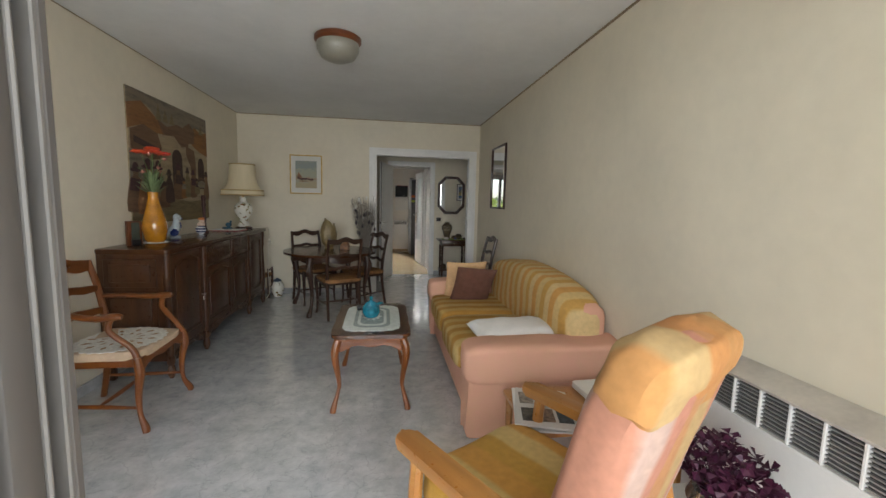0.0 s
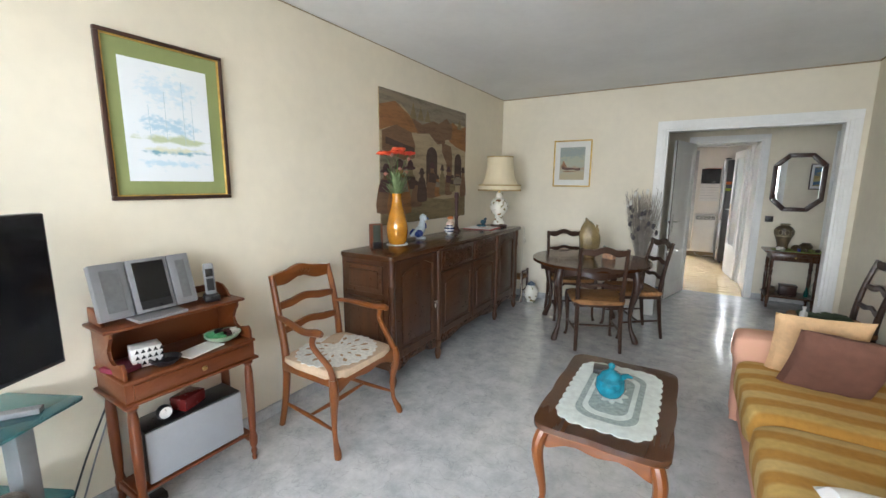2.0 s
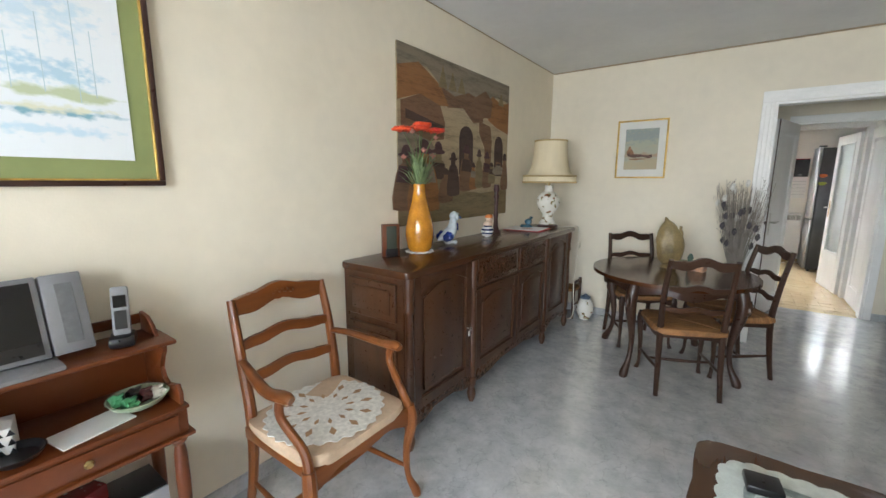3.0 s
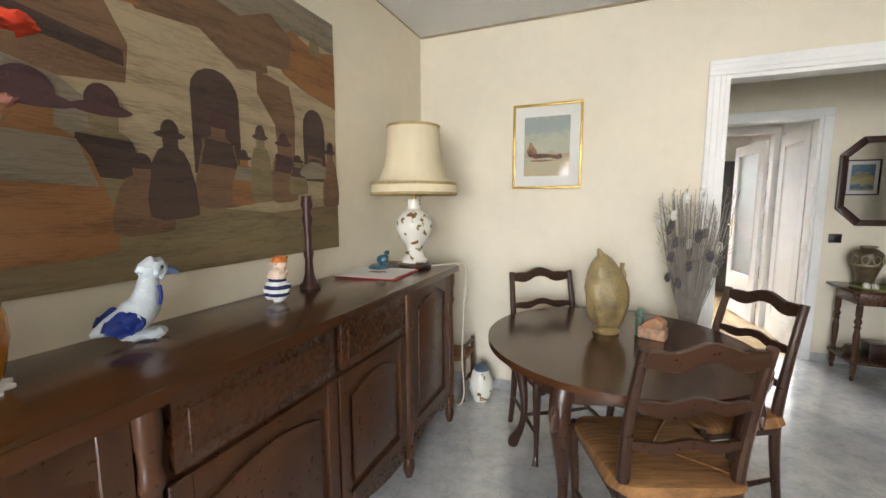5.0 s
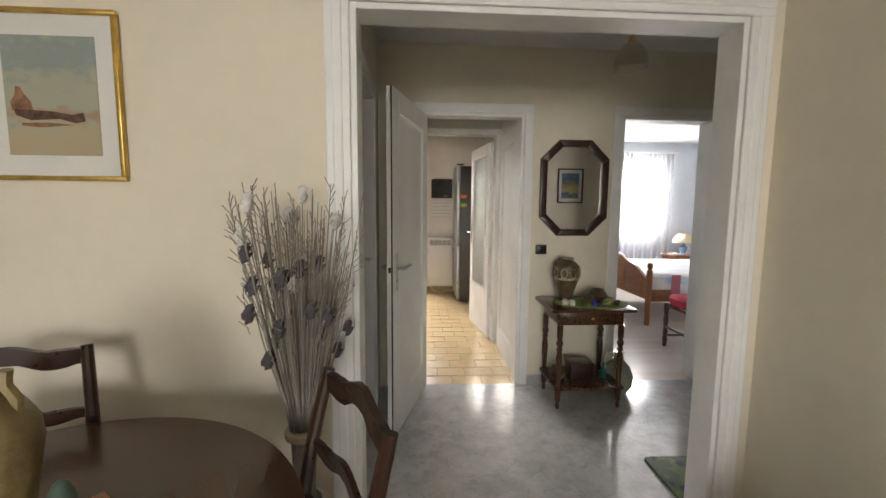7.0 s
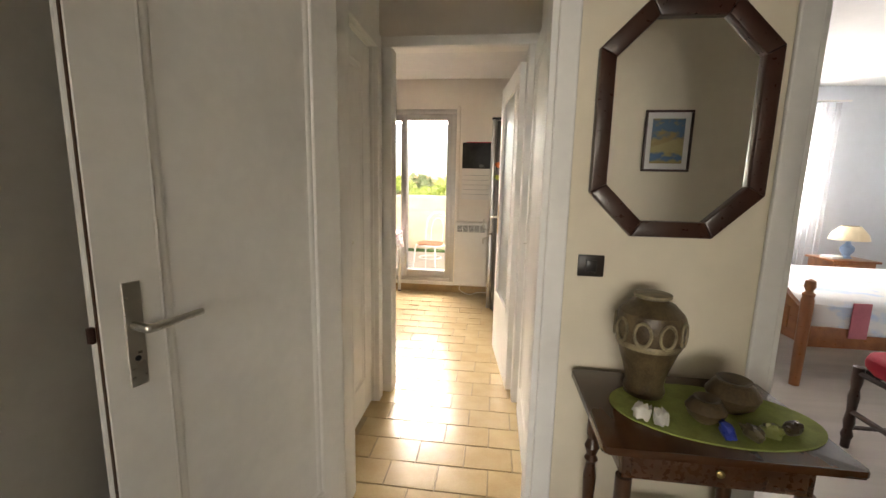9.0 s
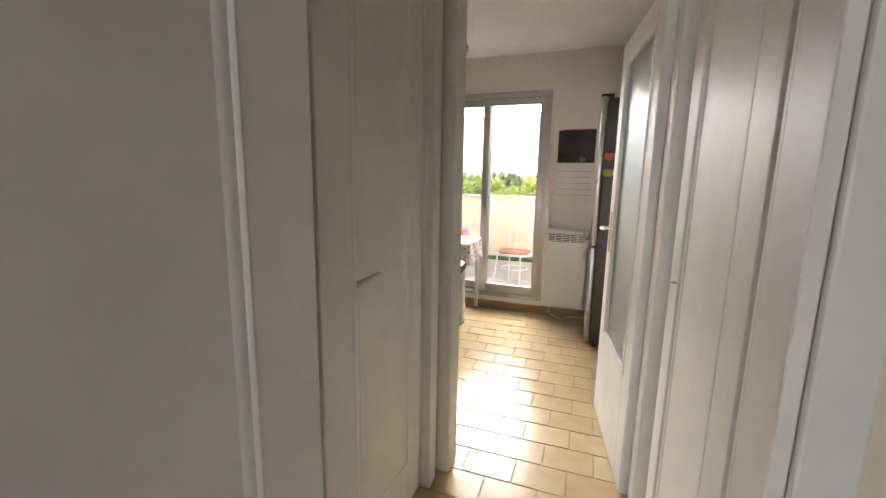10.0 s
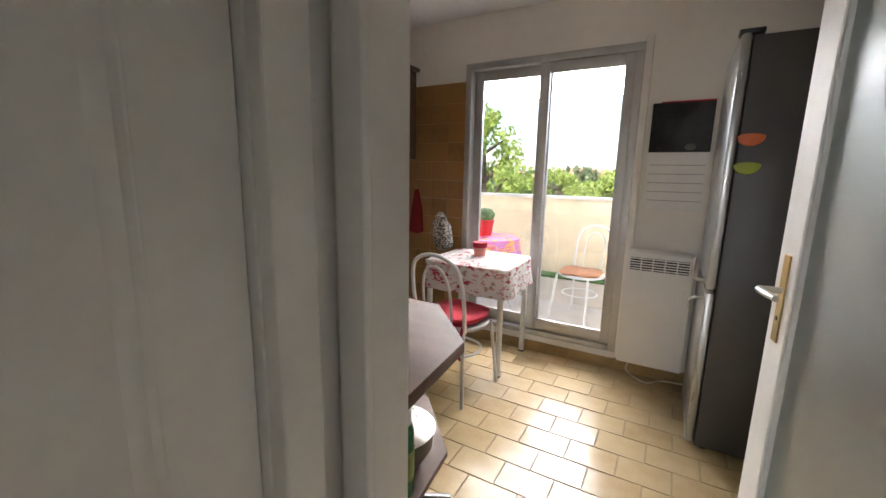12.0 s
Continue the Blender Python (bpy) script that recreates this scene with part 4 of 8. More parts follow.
sand = mat("sand-coloured stoneware", (0.27, 0.2, 0.085), 0.4, vary=0.35, scale=9, tint=(0.13, 0.09, 0.04), bump=0.5, bump_scale=60)
j = thing("fish_jug", pose(-0.478, 5.12, 0.7325, 0, 0, 20), "sand-coloured stoneware jug shaped like a fish", "jug")
bm = PF((0, 0, 0.19), (0.1, 0.066, 0.185), 0.9, 30, 22)
for v in bm.verts:
    k = (v.co.z - 0.19) / 0.19
    v.co.x *= 1.0 - 0.35 * max(0, k) ** 2 + 0.0
    v.co.x += -0.03 * max(0, k)
    if v.co.z < 0.05:
        v.co.z = max(v.co.z, 0.0)
part("body", bm, sand, j)
part("mouth", T([(-0.02, 0, 0.31, 0.03), (-0.035, 0, 0.36, 0.022), (-0.05, 0, 0.4, 0.006)], seg=10), sand, j)
bm = bmesh.new()
tube(bm, [(0.078 - 0.001 * i + 0.008 * (i % 2) - (0.004 * max(0, i - 6)) ** 1, 0, 0.08 + 0.028 * i, 0.011) for i in range(10)], seg=6, n=2)
part("fin", bm, sand, j)
part("foot", L([(0, 0), (0.055, 0), (0.06, 0.012), (0.045, 0.03), (0, 0.03)], 22), sand, j)

terra = mat("painted terracotta", (0.5, 0.22, 0.09), 0.7, vary=0.4, scale=25, tint=(0.2, 0.16, 0.12))
h = thing("clay_house", pose(-0.28, 5.1, 0.7325, 0, 0, -20), "small painted clay model of a house", "figurine")
part("walls", B(-0.055, -0.03, 0, 0.055, 0.03, 0.055, 0.004), mat("striped painted clay", (0.55, 0.3, 0.16), 0.7, vary=0.4, scale=40, tint=(0.1, 0.12, 0.14)), h)
part("roof", P([(-0.045, 0.05), (0.045, 0.05), (0.05, 0.08), (0.012, 0.105), (-0.03, 0.075)], 1, -0.036, 0.036, 0.004), terra, h)
part("tower", L([(0, 0), (0.02, 0), (0.018, 0.085), (0.024, 0.09), (0.012, 0.12), (0, 0.13)], 12, (-0.06, 0.01, 0)), mat("green glazed clay", (0.1, 0.16, 0.12), 0.4), h)

# ---- dried reeds in a floor vase ----
REED = mat("dried grey-brown stems", (0.25, 0.22, 0.19), 0.9, vary=0.3, scale=20, per_piece=0.3)
r = thing("dried_reeds", pose(-0.05, 5.66, 0), "tall bunch of dried grey stems and seed pods in a vase", "dried flowers")
part("vase", L([(0, 0), (0.07, 0), (0.075, 0.01), (0.06, 0.2), (0.055, 0.36), (0.062, 0.4), (0.052, 0.4), (0.046, 0.36), (0.05, 0.2), (0.05, 0.03), (0, 0.03)], 24), mat("ribbed pale vase", (0.6, 0.57, 0.5), 0.5), r, "pale floor vase")
part("band", L([(0.052, 0.62), (0.058, 0.625), (0.058, 0.645), (0.052, 0.65)], 20), mat("raffia band", (0.5, 0.42, 0.28), 0.9), r, "raffia tie")
rng = random.Random(4)
pods = []
bm = bmesh.new()
for k in range(170):
    a, q = rng.uniform(0, 2 * math.pi), math.sqrt(rng.random())
    z = rng.uniform(1.05, 1.43)
    sp = 0.2 * q * (z / 1.4)
    x, y = sp * math.cos(a) * 1.05, max(-0.2, min(0.12, sp * math.sin(a)))
    tube(bm, [(0.03 * q * math.cos(a), 0.03 * q * math.sin(a), 0.06, 0.0022), (0.04 * q * math.cos(a), 0.04 * q * math.sin(a), 0.63, 0.0022), (x * 0.6, y * 0.6, 0.95, 0.0018), (x, y, z, 0.0012)], seg=4, n=3)
    if k % 5 == 0:
        pods.append((x, y, z, k))
    elif k % 2:
        for w in range(7):
            tube(bm, [(x * (0.9 + 0.015 * w), y * (0.9 + 0.015 * w), z - 0.12 + 0.018 * w, 0.0012), (x + rng.uniform(-0.02, 0.02), y + rng.uniform(-0.015, 0.015), z - 0.1 + 0.02 * w, 0.0016)], seg=3, n=1)
tagged(part("dried_grass", bm, REED, r), kind="stuff")
for x, y, z, k in pods:
    dark = k % 15 != 0
    part("seed_pod", PF((x, y, z - 0.02 - (k % 3) * 0.09), (0.015, 0.012, 0.028), 0.9, 12, 9), mat("grey-violet pod", (0.09, 0.08, 0.085), 0.8) if dark and k == pods[1][3] else (bpy.data.materials.get("grey-violet pod") or REED) if dark else M_LACE, r)

# ---- on the sideboard ----
SZ = 0.9755
lamp = thing("table_lamp", pose(-1.52, 5.18, SZ), "table lamp with painted ceramic foot and cream bell shade", "table lamp")
part("foot", L([(0, 0), (0.095, 0), (0.1, 0.008), (0.095, 0.022), (0.07, 0.03), (0, 0.03)], 32), M_DARK, lamp, "dark wooden foot")
FLOR = mat("white ceramic with painted flowers", (0.75, 0.72, 0.64), 0.18, vary=0.05)
nt = FLOR.node_tree
tc, vo = nt.nodes.new("ShaderNodeTexCoord"), nt.nodes.new("ShaderNodeTexNoise")
vo.inputs["Scale"].default_value, vo.inputs["Detail"].default_value = 22, 3
nt.links.new(tc.outputs["Object"], vo.inputs[0])
rp = nt.nodes.new("ShaderNodeValToRGB")
rp.color_ramp.interpolation = "CONSTANT"
for pos, col in ((0.58, (0.2, 0.22, 0.06, 1)), (0.62, (0.3, 0.08, 0.05, 1)), (0.66, (0.1, 0.12, 0.05, 1))):
    e = rp.color_ramp.elements.new(pos)
    e.color = col
rp.color_ramp.elements[0].color = (0.75, 0.72, 0.64, 1)
rp.color_ramp.elements[-1].color = (0.1, 0.12, 0.05, 1)
nt.links.new(vo.outputs[0], rp.inputs[0])
nt.links.new(rp.outputs[0], nt.nodes["Principled BSDF"].inputs["Base Color"])
part("ceramic_body", L([(0, 0.03), (0.075, 0.03), (0.078, 0.045), (0.06, 0.06), (0.045, 0.1), (0.05, 0.13), (0.085, 0.17), (0.105, 0.225), (0.1, 0.275), (0.07, 0.315), (0.04, 0.335), (0.036, 0.38), (0.04, 0.39), (0, 0.39)], 36), FLOR, lamp, "white ceramic body painted with flowers")
part("neck", L([(0, 0.39), (0.012, 0.39), (0.012, 0.44), (0.022, 0.445), (0.022, 0.47), (0, 0.47)], 14), M_BRASS, lamp)
sh = part("shade", L([(0.243, 0.415), (0.24, 0.47), (0.195, 0.5), (0.17, 0.56), (0.152, 0.66), (0.145, 0.79), (0.142, 0.79), (0.149, 0.66), (0.167, 0.56), (0.192, 0.498), (0.236, 0.468), (0.239, 0.415)], 48), M_SHADE, lamp, "cream bell-shaped shade")
for rr, z in ((0.246, 0.42), (0.242, 0.475), (0.148, 0.79)):
    part("braid", L([(rr - 0.004, z - 0.008), (rr + 0.002, z - 0.004), (rr + 0.002, z + 0.006), (rr - 0.004, z + 0.008)], 48), M_BRAID, sh)
cab = thing("lamp_cable", pose(0, 0, 0), "cream lamp cable with a switch hanging down the sideboard", "cable")
CREAMP = mat("cream plastic", (0.68, 0.62, 0.5), 0.4)
part("cable", T([(-1.42, 5.2, 0.985), (-1.33, 5.32, 0.985), (-1.3, 5.4, 0.975), (-1.285, 5.41, 0.9), (-1.3, 5.415, 0.7), (-1.31, 5.42, 0.35), (-1.3, 5.43, 0.14), (-1.34, 5.46, 0.03), (-1.44, 5.52, 0.006)], 0.0045, 6), CREAMP, cab)
part("switch", PF((-1.285, 5.412, 0.79), (0.014, 0.012, 0.032), 0.6, 14, 8), CREAMP, cab, "cream inline switch")

ob = thing("letter", pose(-1.6, 4.91, SZ, 0, 0, 4), "white letter lying on a red folder", "papers")
part("folder", B(-0.17, -0.15, 0, 0.17, 0.15, 0.006, 0.002), mat("red card", (0.45, 0.04, 0.03), 0.6), ob, "red card folder")
part("sheet", B(-0.165, -0.16, 0.0065, 0.155, 0.14, 0.0085), M_PAPER, ob, "white sheet with a faint drawing")
part("drawing", P(ring_of(24, 0.05, 0.03, 0.008, 5), 2, 0.0086, 0.0092), mat("faint red-brown print", (0.5, 0.3, 0.24), 0.8, vary=0.4, scale=40), ob)

bl = mat("blue-green glaze", (0.05, 0.13, 0.18), 0.2, vary=0.3, scale=30)
ob = thing("small_ornament", pose(-1.66, 5.02, SZ), "small blue-green glazed bird ornament", "figurine")
part("dish", L([(0, 0), (0.05, 0), (0.06, 0.012), (0.045, 0.03), (0, 0.03)], 20), bl, ob)
part("bird", PF((0.01, 0.02, 0.055), (0.035, 0.02, 0.026), 0.9, 14, 8), bl, ob)
part("head", PF((0.035, 0.02, 0.09), (0.014, 0.012, 0.014), 0.9, 10, 8), bl, ob)

# yellow vase with poppies
v = thing("flower_vase", pose(-1.635, 3.42, SZ), "tall amber glass vase with red poppies", "vase")
AMBER = mat("amber glazed glass", (0.5, 0.21, 0.012), 0.08, vary=0.35, scale=14, tint=(0.3, 0.12, 0.008), coat=0.5)
part("body", L([(0, 0.004), (0.06, 0.004), (0.075, 0.03), (0.088, 0.1), (0.086, 0.15), (0.066, 0.24), (0.046, 0.31), (0.036, 0.37), (0.038, 0.41), (0.034, 0.41), (0.032, 0.37), (0.04, 0.31), (0, 0.28)], 36), AMBER, v, "amber glass body")
part("mat", P(ring_of(60, 0.082, 0.082, 0.007, 12), 2, 0.0, 0.006), M_LACE, v, "white crocheted mat")
STEM, PETAL, LEAFG = mat("green stems", (0.09, 0.16, 0.04), 0.7, vary=0.2), mat("poppy petals", (0.7, 0.1, 0.015), 0.6, vary=0.3, scale=9, tint=(0.55, 0.012, 0.02)), mat("grey-green leaves", (0.22, 0.3, 0.13), 0.7, vary=0.3, scale=20)
rng = random.Random(7)
for dx, dy, z in ((0.0, -0.14, 0.705), (0.03, -0.03, 0.72), (-0.02, 0.055, 0.75), (0.03, 0.12, 0.72)):
    st = part("poppy", T([(0, 0, 0.3, 0.003), (dx * 0.3, dy * 0.3, 0.55, 0.0025), (dx, dy, z, 0.002)], seg=5), STEM, v)
    for k in range(5):
        a = 2 * math.pi * k / 5 + rng.random()
        part("petal", PF((dx + 0.026 * math.cos(a), dy + 0.03 * math.sin(a), z + 0.008), (0.028, 0.036, 0.012), 0.85, 12, 7), PETAL, st)
for k in range(95):
    a, q, z = rng.uniform(0, 6.28), rng.uniform(0.02, 0.13), rng.uniform(0.45, 0.62)
    x, y = q * math.cos(a), q * math.sin(a)
    bm = bmesh.new()
    w = rng.uniform(0.004, 0.009)
    p0, p1, p2 = Vector((x * 0.25, y * 0.25, 0.4)), Vector((x * 0.7, y * 0.7, z - 0.04)), Vector((x * 1.15, y * 1.15, z - 0.02 * rng.random()))
    sd = Vector((-math.sin(a), math.cos(a), 0)) * w
    q4 = [bm.verts.new(c) for c in (p0 - sd * 0.3, p0 + sd * 0.3, p1 + sd, p2, p1 - sd)]
    bm.faces.new(q4)
    part("leaf", bm, LEAFG, v)
for dx, dy, z in ((0.02, -0.16, 0.56), (0.08, -0.06, 0.6), (0.0, 0.13, 0.58), (0.06, 0.08, 0.68), (0.05, -0.12, 0.7)):
    st = part("bud", T([(0, 0, 0.36, 0.002), (dx * 0.5, dy * 0.5, z - 0.06, 0.0018), (dx, dy, z, 0.0015)], seg=4), STEM, v)
    part("bud_tip", PF((dx, dy, z), (0.014, 0.014, 0.012), 0.9, 10, 6), mat("rose bud", (0.4, 0.16, 0.12), 0.7) if z == 0.56 else bpy.data.materials["rose bud"], st)

ob = thing("weather_clock", pose(-1.67, 3.2, SZ, 0, 0, 62), "small upright wooden clock with a dark face", "clock")
part("body", B(-0.05, -0.018, 0, 0.05, 0.018, 0.185, 0.004), M_DESK, ob)
part("face", B(-0.03, -0.022, 0.03, 0.03, -0.0185, 0.175, 0.001), mat("dark green display", (0.06, 0.075, 0.06), 0.2), ob, "dark display")
part("base", B(-0.035, -0.028, 0, 0.035, 0.0, 0.045, 0.003), M_BLACK, ob)

d = thing("ceramic_duck", pose(-1.66, 3.77, SZ, 0, 0, 75), "white ceramic duck with blue wings", "figurine")
PALEB = mat("pale blue-white glaze", (0.62, 0.69, 0.74), 0.2, vary=0.15, scale=18)
part("body", T([(-0.1, 0, 0.035, 0.006), (-0.06, 0, 0.05, 0.026), (-0.015, 0, 0.062, 0.043), (0.015, 0, 0.09, 0.042), (0.026, 0, 0.125, 0.03), (0.032, 0, 0.155, 0.025), (0.036, 0, 0.18, 0.02)], seg=22, n=8), PALEB, d)
part("head", PF((0.044, 0, 0.188), (0.038, 0.03, 0.032), 1.0, 24, 16), PALEB, d)
part("beak", T([(0.07, 0, 0.186, 0.015), (0.09, 0, 0.18, 0.011), (0.108, 0, 0.172, 0.004)], seg=12, n=4), mat("blue-grey glaze", (0.16, 0.24, 0.45), 0.2), d, "blue-grey beak")
for s in (-1, 1):
    part("wing", PF((-0.028, 0.037 * s, 0.062), (0.05, 0.012, 0.03), 1.0, 22, 12), M_BLUE, d, "cobalt blue wing").matrix_basis = pose(0, 0, 0.0, 0, -8, 0)
    part("collar_stripe", T([(0.052, 0.02 * s, 0.145), (0.052, 0.028 * s, 0.12), (0.046, 0.032 * s, 0.095)], 0.005, 8), M_BLUE, d)
    part("eye", PF((0.06, 0.027 * s, 0.196), (0.004, 0.003, 0.004), 1.0, 10, 6), M_BLACK, d)
part("foot", PF((0.015, 0, 0.012), (0.055, 0.036, 0.014), 1.0, 22, 8), PALEB, d)

bm = bmesh.new()
puff(bm, (0, 0, 0.045), (0.045, 0.038, 0.045), 0.9, 20, 12)
puff(bm, (0.005, 0, 0.1), (0.034, 0.028, 0.03), 0.9, 16, 10)
puff(bm, (0.01, 0.01, 0.14), (0.022, 0.02, 0.02), 0.9, 14, 8)
puff(bm, (0.0, 0.016, 0.158), (0.028, 0.026, 0.014), 0.9, 14, 8)
FIG = mat("glazed figurine", (0.7, 0.6, 0.5), 0.25)
nt = FIG.node_tree
tc, sp, rp = nt.nodes.new("ShaderNodeTexCoord"), nt.nodes.new("ShaderNodeSeparateXYZ"), nt.nodes.new("ShaderNodeValToRGB")
nt.links.new(tc.outputs["Object"], sp.inputs[0])
sc = nt.nodes.new("ShaderNodeMath")
sc.operation = "MULTIPLY"
sc.inputs[1].default_value = 5.5
nt.links.new(sp.outputs[2], sc.inputs[0])
nt.links.new(sc.outputs[0], rp.inputs[0])
rp.color_ramp.interpolation = "CONSTANT"
for k in range(6):
    e = rp.color_ramp.elements.new(0.06 + 0.075 * k)
    e.color = (0.02, 0.03, 0.1, 1) if k % 2 else (0.75, 0.75, 0.72, 1)
for pos, col in ((0.5, (0.7, 0.52, 0.4, 1)), (0.82, (0.6, 0.2, 0.06, 1))):
    e = rp.color_ramp.elements.new(pos)
    e.color = col
rp.color_ramp.elements[0].color = (0.75, 0.75, 0.72, 1)
rp.color_ramp.elements[-1].color = (0.6, 0.2, 0.06, 1)
nt.links.new(rp.outputs[0], nt.nodes["Principled BSDF"].inputs["Base Color"])
solid("beach_figurine", bm, FIG, "small round ceramic figurine with blue and white stripes", "figurine", m=pose(-1.63, 4.24, SZ))

ob = thing("candlestick", pose(-1.7, 4.5, SZ), "tall slim dark red wooden candlestick", "candlestick")
part("stem", L([(0, 0), (0.045, 0), (0.045, 0.012), (0.03, 0.025), (0.02, 0.06), (0.016, 0.12), (0.022, 0.15), (0.014, 0.18), (0.017, 0.27), (0.024, 0.3), (0.016, 0.33), (0.026, 0.36), (0.02, 0.39), (0.022, 0.4), (0, 0.4)], 18), mat("dark red wood", (0.06, 0.016, 0.014), 0.35), ob)

# ---- floor things by the sideboard ----
j = thing("ginger_jar", pose(-1.25, 5.64, 0), "white lidded jar painted with green twigs", "jar")
part("body", L([(0, 0), (0.05, 0), (0.055, 0.01), (0.085, 0.09), (0.085, 0.15), (0.06, 0.2), (0.045, 0.215), (0, 0.215)], 28), FLOR, j)
part("lid", L([(0, 0.215), (0.05, 0.215), (0.05, 0.235), (0.02, 0.25), (0.012, 0.262), (0, 0.266)], 20), mat("slate blue glaze", (0.1, 0.14, 0.2), 0.3), j, "slate blue lid")
s = thing("low_stool", pose(-1.46, 5.66, 0), "small dark wooden stool with a rush seat", "stool")
part("seat", PF((0, 0, 0.3), (0.12, 0.11, 0.018), 0.3, 20, 8), M_RUSH, s)
for x in (-0.11, 0.11):
    for y in (-0.1, 0.1):
        part("leg", T([(x, y, 0, 0.014), (x, y, 0.2, 0.016), (x, y, 0.4 if x > 0 else 0.32, 0.014)], seg=8), M_OAK, s)
    part("stretcher", T([(x, -0.1, 0.14), (x, 0.1, 0.14)], 0.009, 8, 1), M_OAK, s)
part("back_rail", T([(0.11, -0.1, 0.38), (0.11, 0.1, 0.38)], 0.012, 8, 1), M_OAK, s)


# ---- pictures ----
def frame_of(t, w, h, bar, depth, material, lip=None):
    """Four mitred bars round a picture that faces +x, centred on the origin."""
    for a, b, c, d in ((-w / 2, -h / 2, w / 2, -h / 2 + bar), (-w / 2, h / 2 - bar, w / 2, h / 2), (-w / 2, -h / 2 + bar, -w / 2 + bar, h / 2 - bar), (w / 2 - bar, -h / 2 + bar, w / 2, h / 2 - bar)):
        part("frame_bar", B(0.001, a, b, depth, c, d, 0.004), material, t)
    if lip:
        g = bar
        for a, b, c, d in ((-w / 2 + g, -h / 2 + g, w / 2 - g, -h / 2 + g + 0.006), (-w / 2 + g, h / 2 - g - 0.006, w / 2 - g, h / 2 - g), (-w / 2 + g, -h / 2 + g + 0.006, -w / 2 + g + 0.006, h / 2 - g - 0.006), (w / 2 - g - 0.006, -h / 2 + g + 0.006, w / 2 - g, h / 2 - g - 0.006)):
            part("gilt_slip", B(0.002, a, b, depth * 0.8, c, d, 0.001, 1), lip, t)


def painted(name, ground, bands, scale=9.0, soft=0.05, gloss=0.0, fade=None):
    """A loose painting: washes of colour in upright bands (height, colour), broken up by noise."""
    m = mat(name, ground, 0.6, vary=0.02)
    nt = m.node_tree
    tc, sp = nt.nodes.new("ShaderNodeTexCoord"), nt.nodes.new("ShaderNodeSeparateXYZ")
    nt.links.new(tc.outputs["Object"], sp.inputs[0])
    no = nt.nodes.new("ShaderNodeTexNoise")
    no.inputs["Scale"].default_value, no.inputs["Detail"].default_value, no.inputs["Distortion"].default_value = scale, 6, 0.8
    mp = nt.nodes.new("ShaderNodeMapping")
    mp.inputs["Scale"].default_value = (1, 1, 1.8)
    nt.links.new(tc.outputs["Object"], mp.inputs[0])
    nt.links.new(mp.outputs[0], no.inputs[0])
    last = None
    for z, half, colour, cut in bands:
        d = nt.nodes.new("ShaderNodeMath")
        d.operation = "SUBTRACT"
        nt.links.new(sp.outputs[2], d.inputs[0])
        d.inputs[1].default_value = z
        ab = nt.nodes.new("ShaderNodeMath")
        ab.operation = "ABSOLUTE"
        nt.links.new(d.outputs[0], ab.inputs[0])
        mr = nt.nodes.new("ShaderNodeMapRange")
        mr.inputs[1].default_value, mr.inputs[2].default_value, mr.inputs[3].default_value, mr.inputs[4].default_value = 0, half, 0.28, -0.25
        nt.links.new(ab.outputs[0], mr.inputs[0])
        no2 = nt.nodes.new("ShaderNodeTexNoise")
        no2.inputs["Scale"].default_value, no2.inputs["Detail"].default_value = scale * (1 + 0.37 * len(nt.nodes) % 1.7), 6
        nt.links.new(mp.outputs[0], no2.inputs[0])
        su = nt.nodes.new("ShaderNodeMath")
        nt.links.new(mr.outputs[0], su.inputs[0])
        nt.links.new(no2.outputs[0], su.inputs[1])
        if fade:
            ay, fy, ad = nt.nodes.new("ShaderNodeMath"), nt.nodes.new("ShaderNodeMapRange"), nt.nodes.new("ShaderNodeMath")
            ay.operation = "ABSOLUTE"
            nt.links.new(sp.outputs[1], ay.inputs[0])
            nt.links.new(ay.outputs[0], fy.inputs[0])
            fy.inputs[1].default_value, fy.inputs[2].default_value, fy.inputs[3].default_value, fy.inputs[4].default_value = fade[0], fade[1], 0, -0.3
            nt.links.new(su.outputs[0], ad.inputs[0])
            nt.links.new(fy.outputs[0], ad.inputs[1])
            su = ad
        th = nt.nodes.new("ShaderNodeMapRange")
        th.inputs[1].default_value, th.inputs[2].default_value = cut - soft, cut + soft
        nt.links.new(su.outputs[0], th.inputs[0])
        mx = nt.nodes.new("ShaderNodeMix")
        mx.data_type = "RGBA"
        nt.links.new(th.outputs[0], mx.inputs[0])
        if last is None:
            mx.inputs[6].default_value = (*ground, 1)
        else:
            nt.links.new(last, mx.inputs[6])
        mx.inputs[7].default_value = (*colour, 1)
        last = mx.outputs[2]
    nt.links.new(last, nt.nodes["Principled BSDF"].inputs["Base Color"])
    nt.nodes["Principled BSDF"].inputs["Coat Weight"].default_value = gloss
    nt.nodes["Principled BSDF"].inputs["Coat Roughness"].default_value = 0.05
    return m


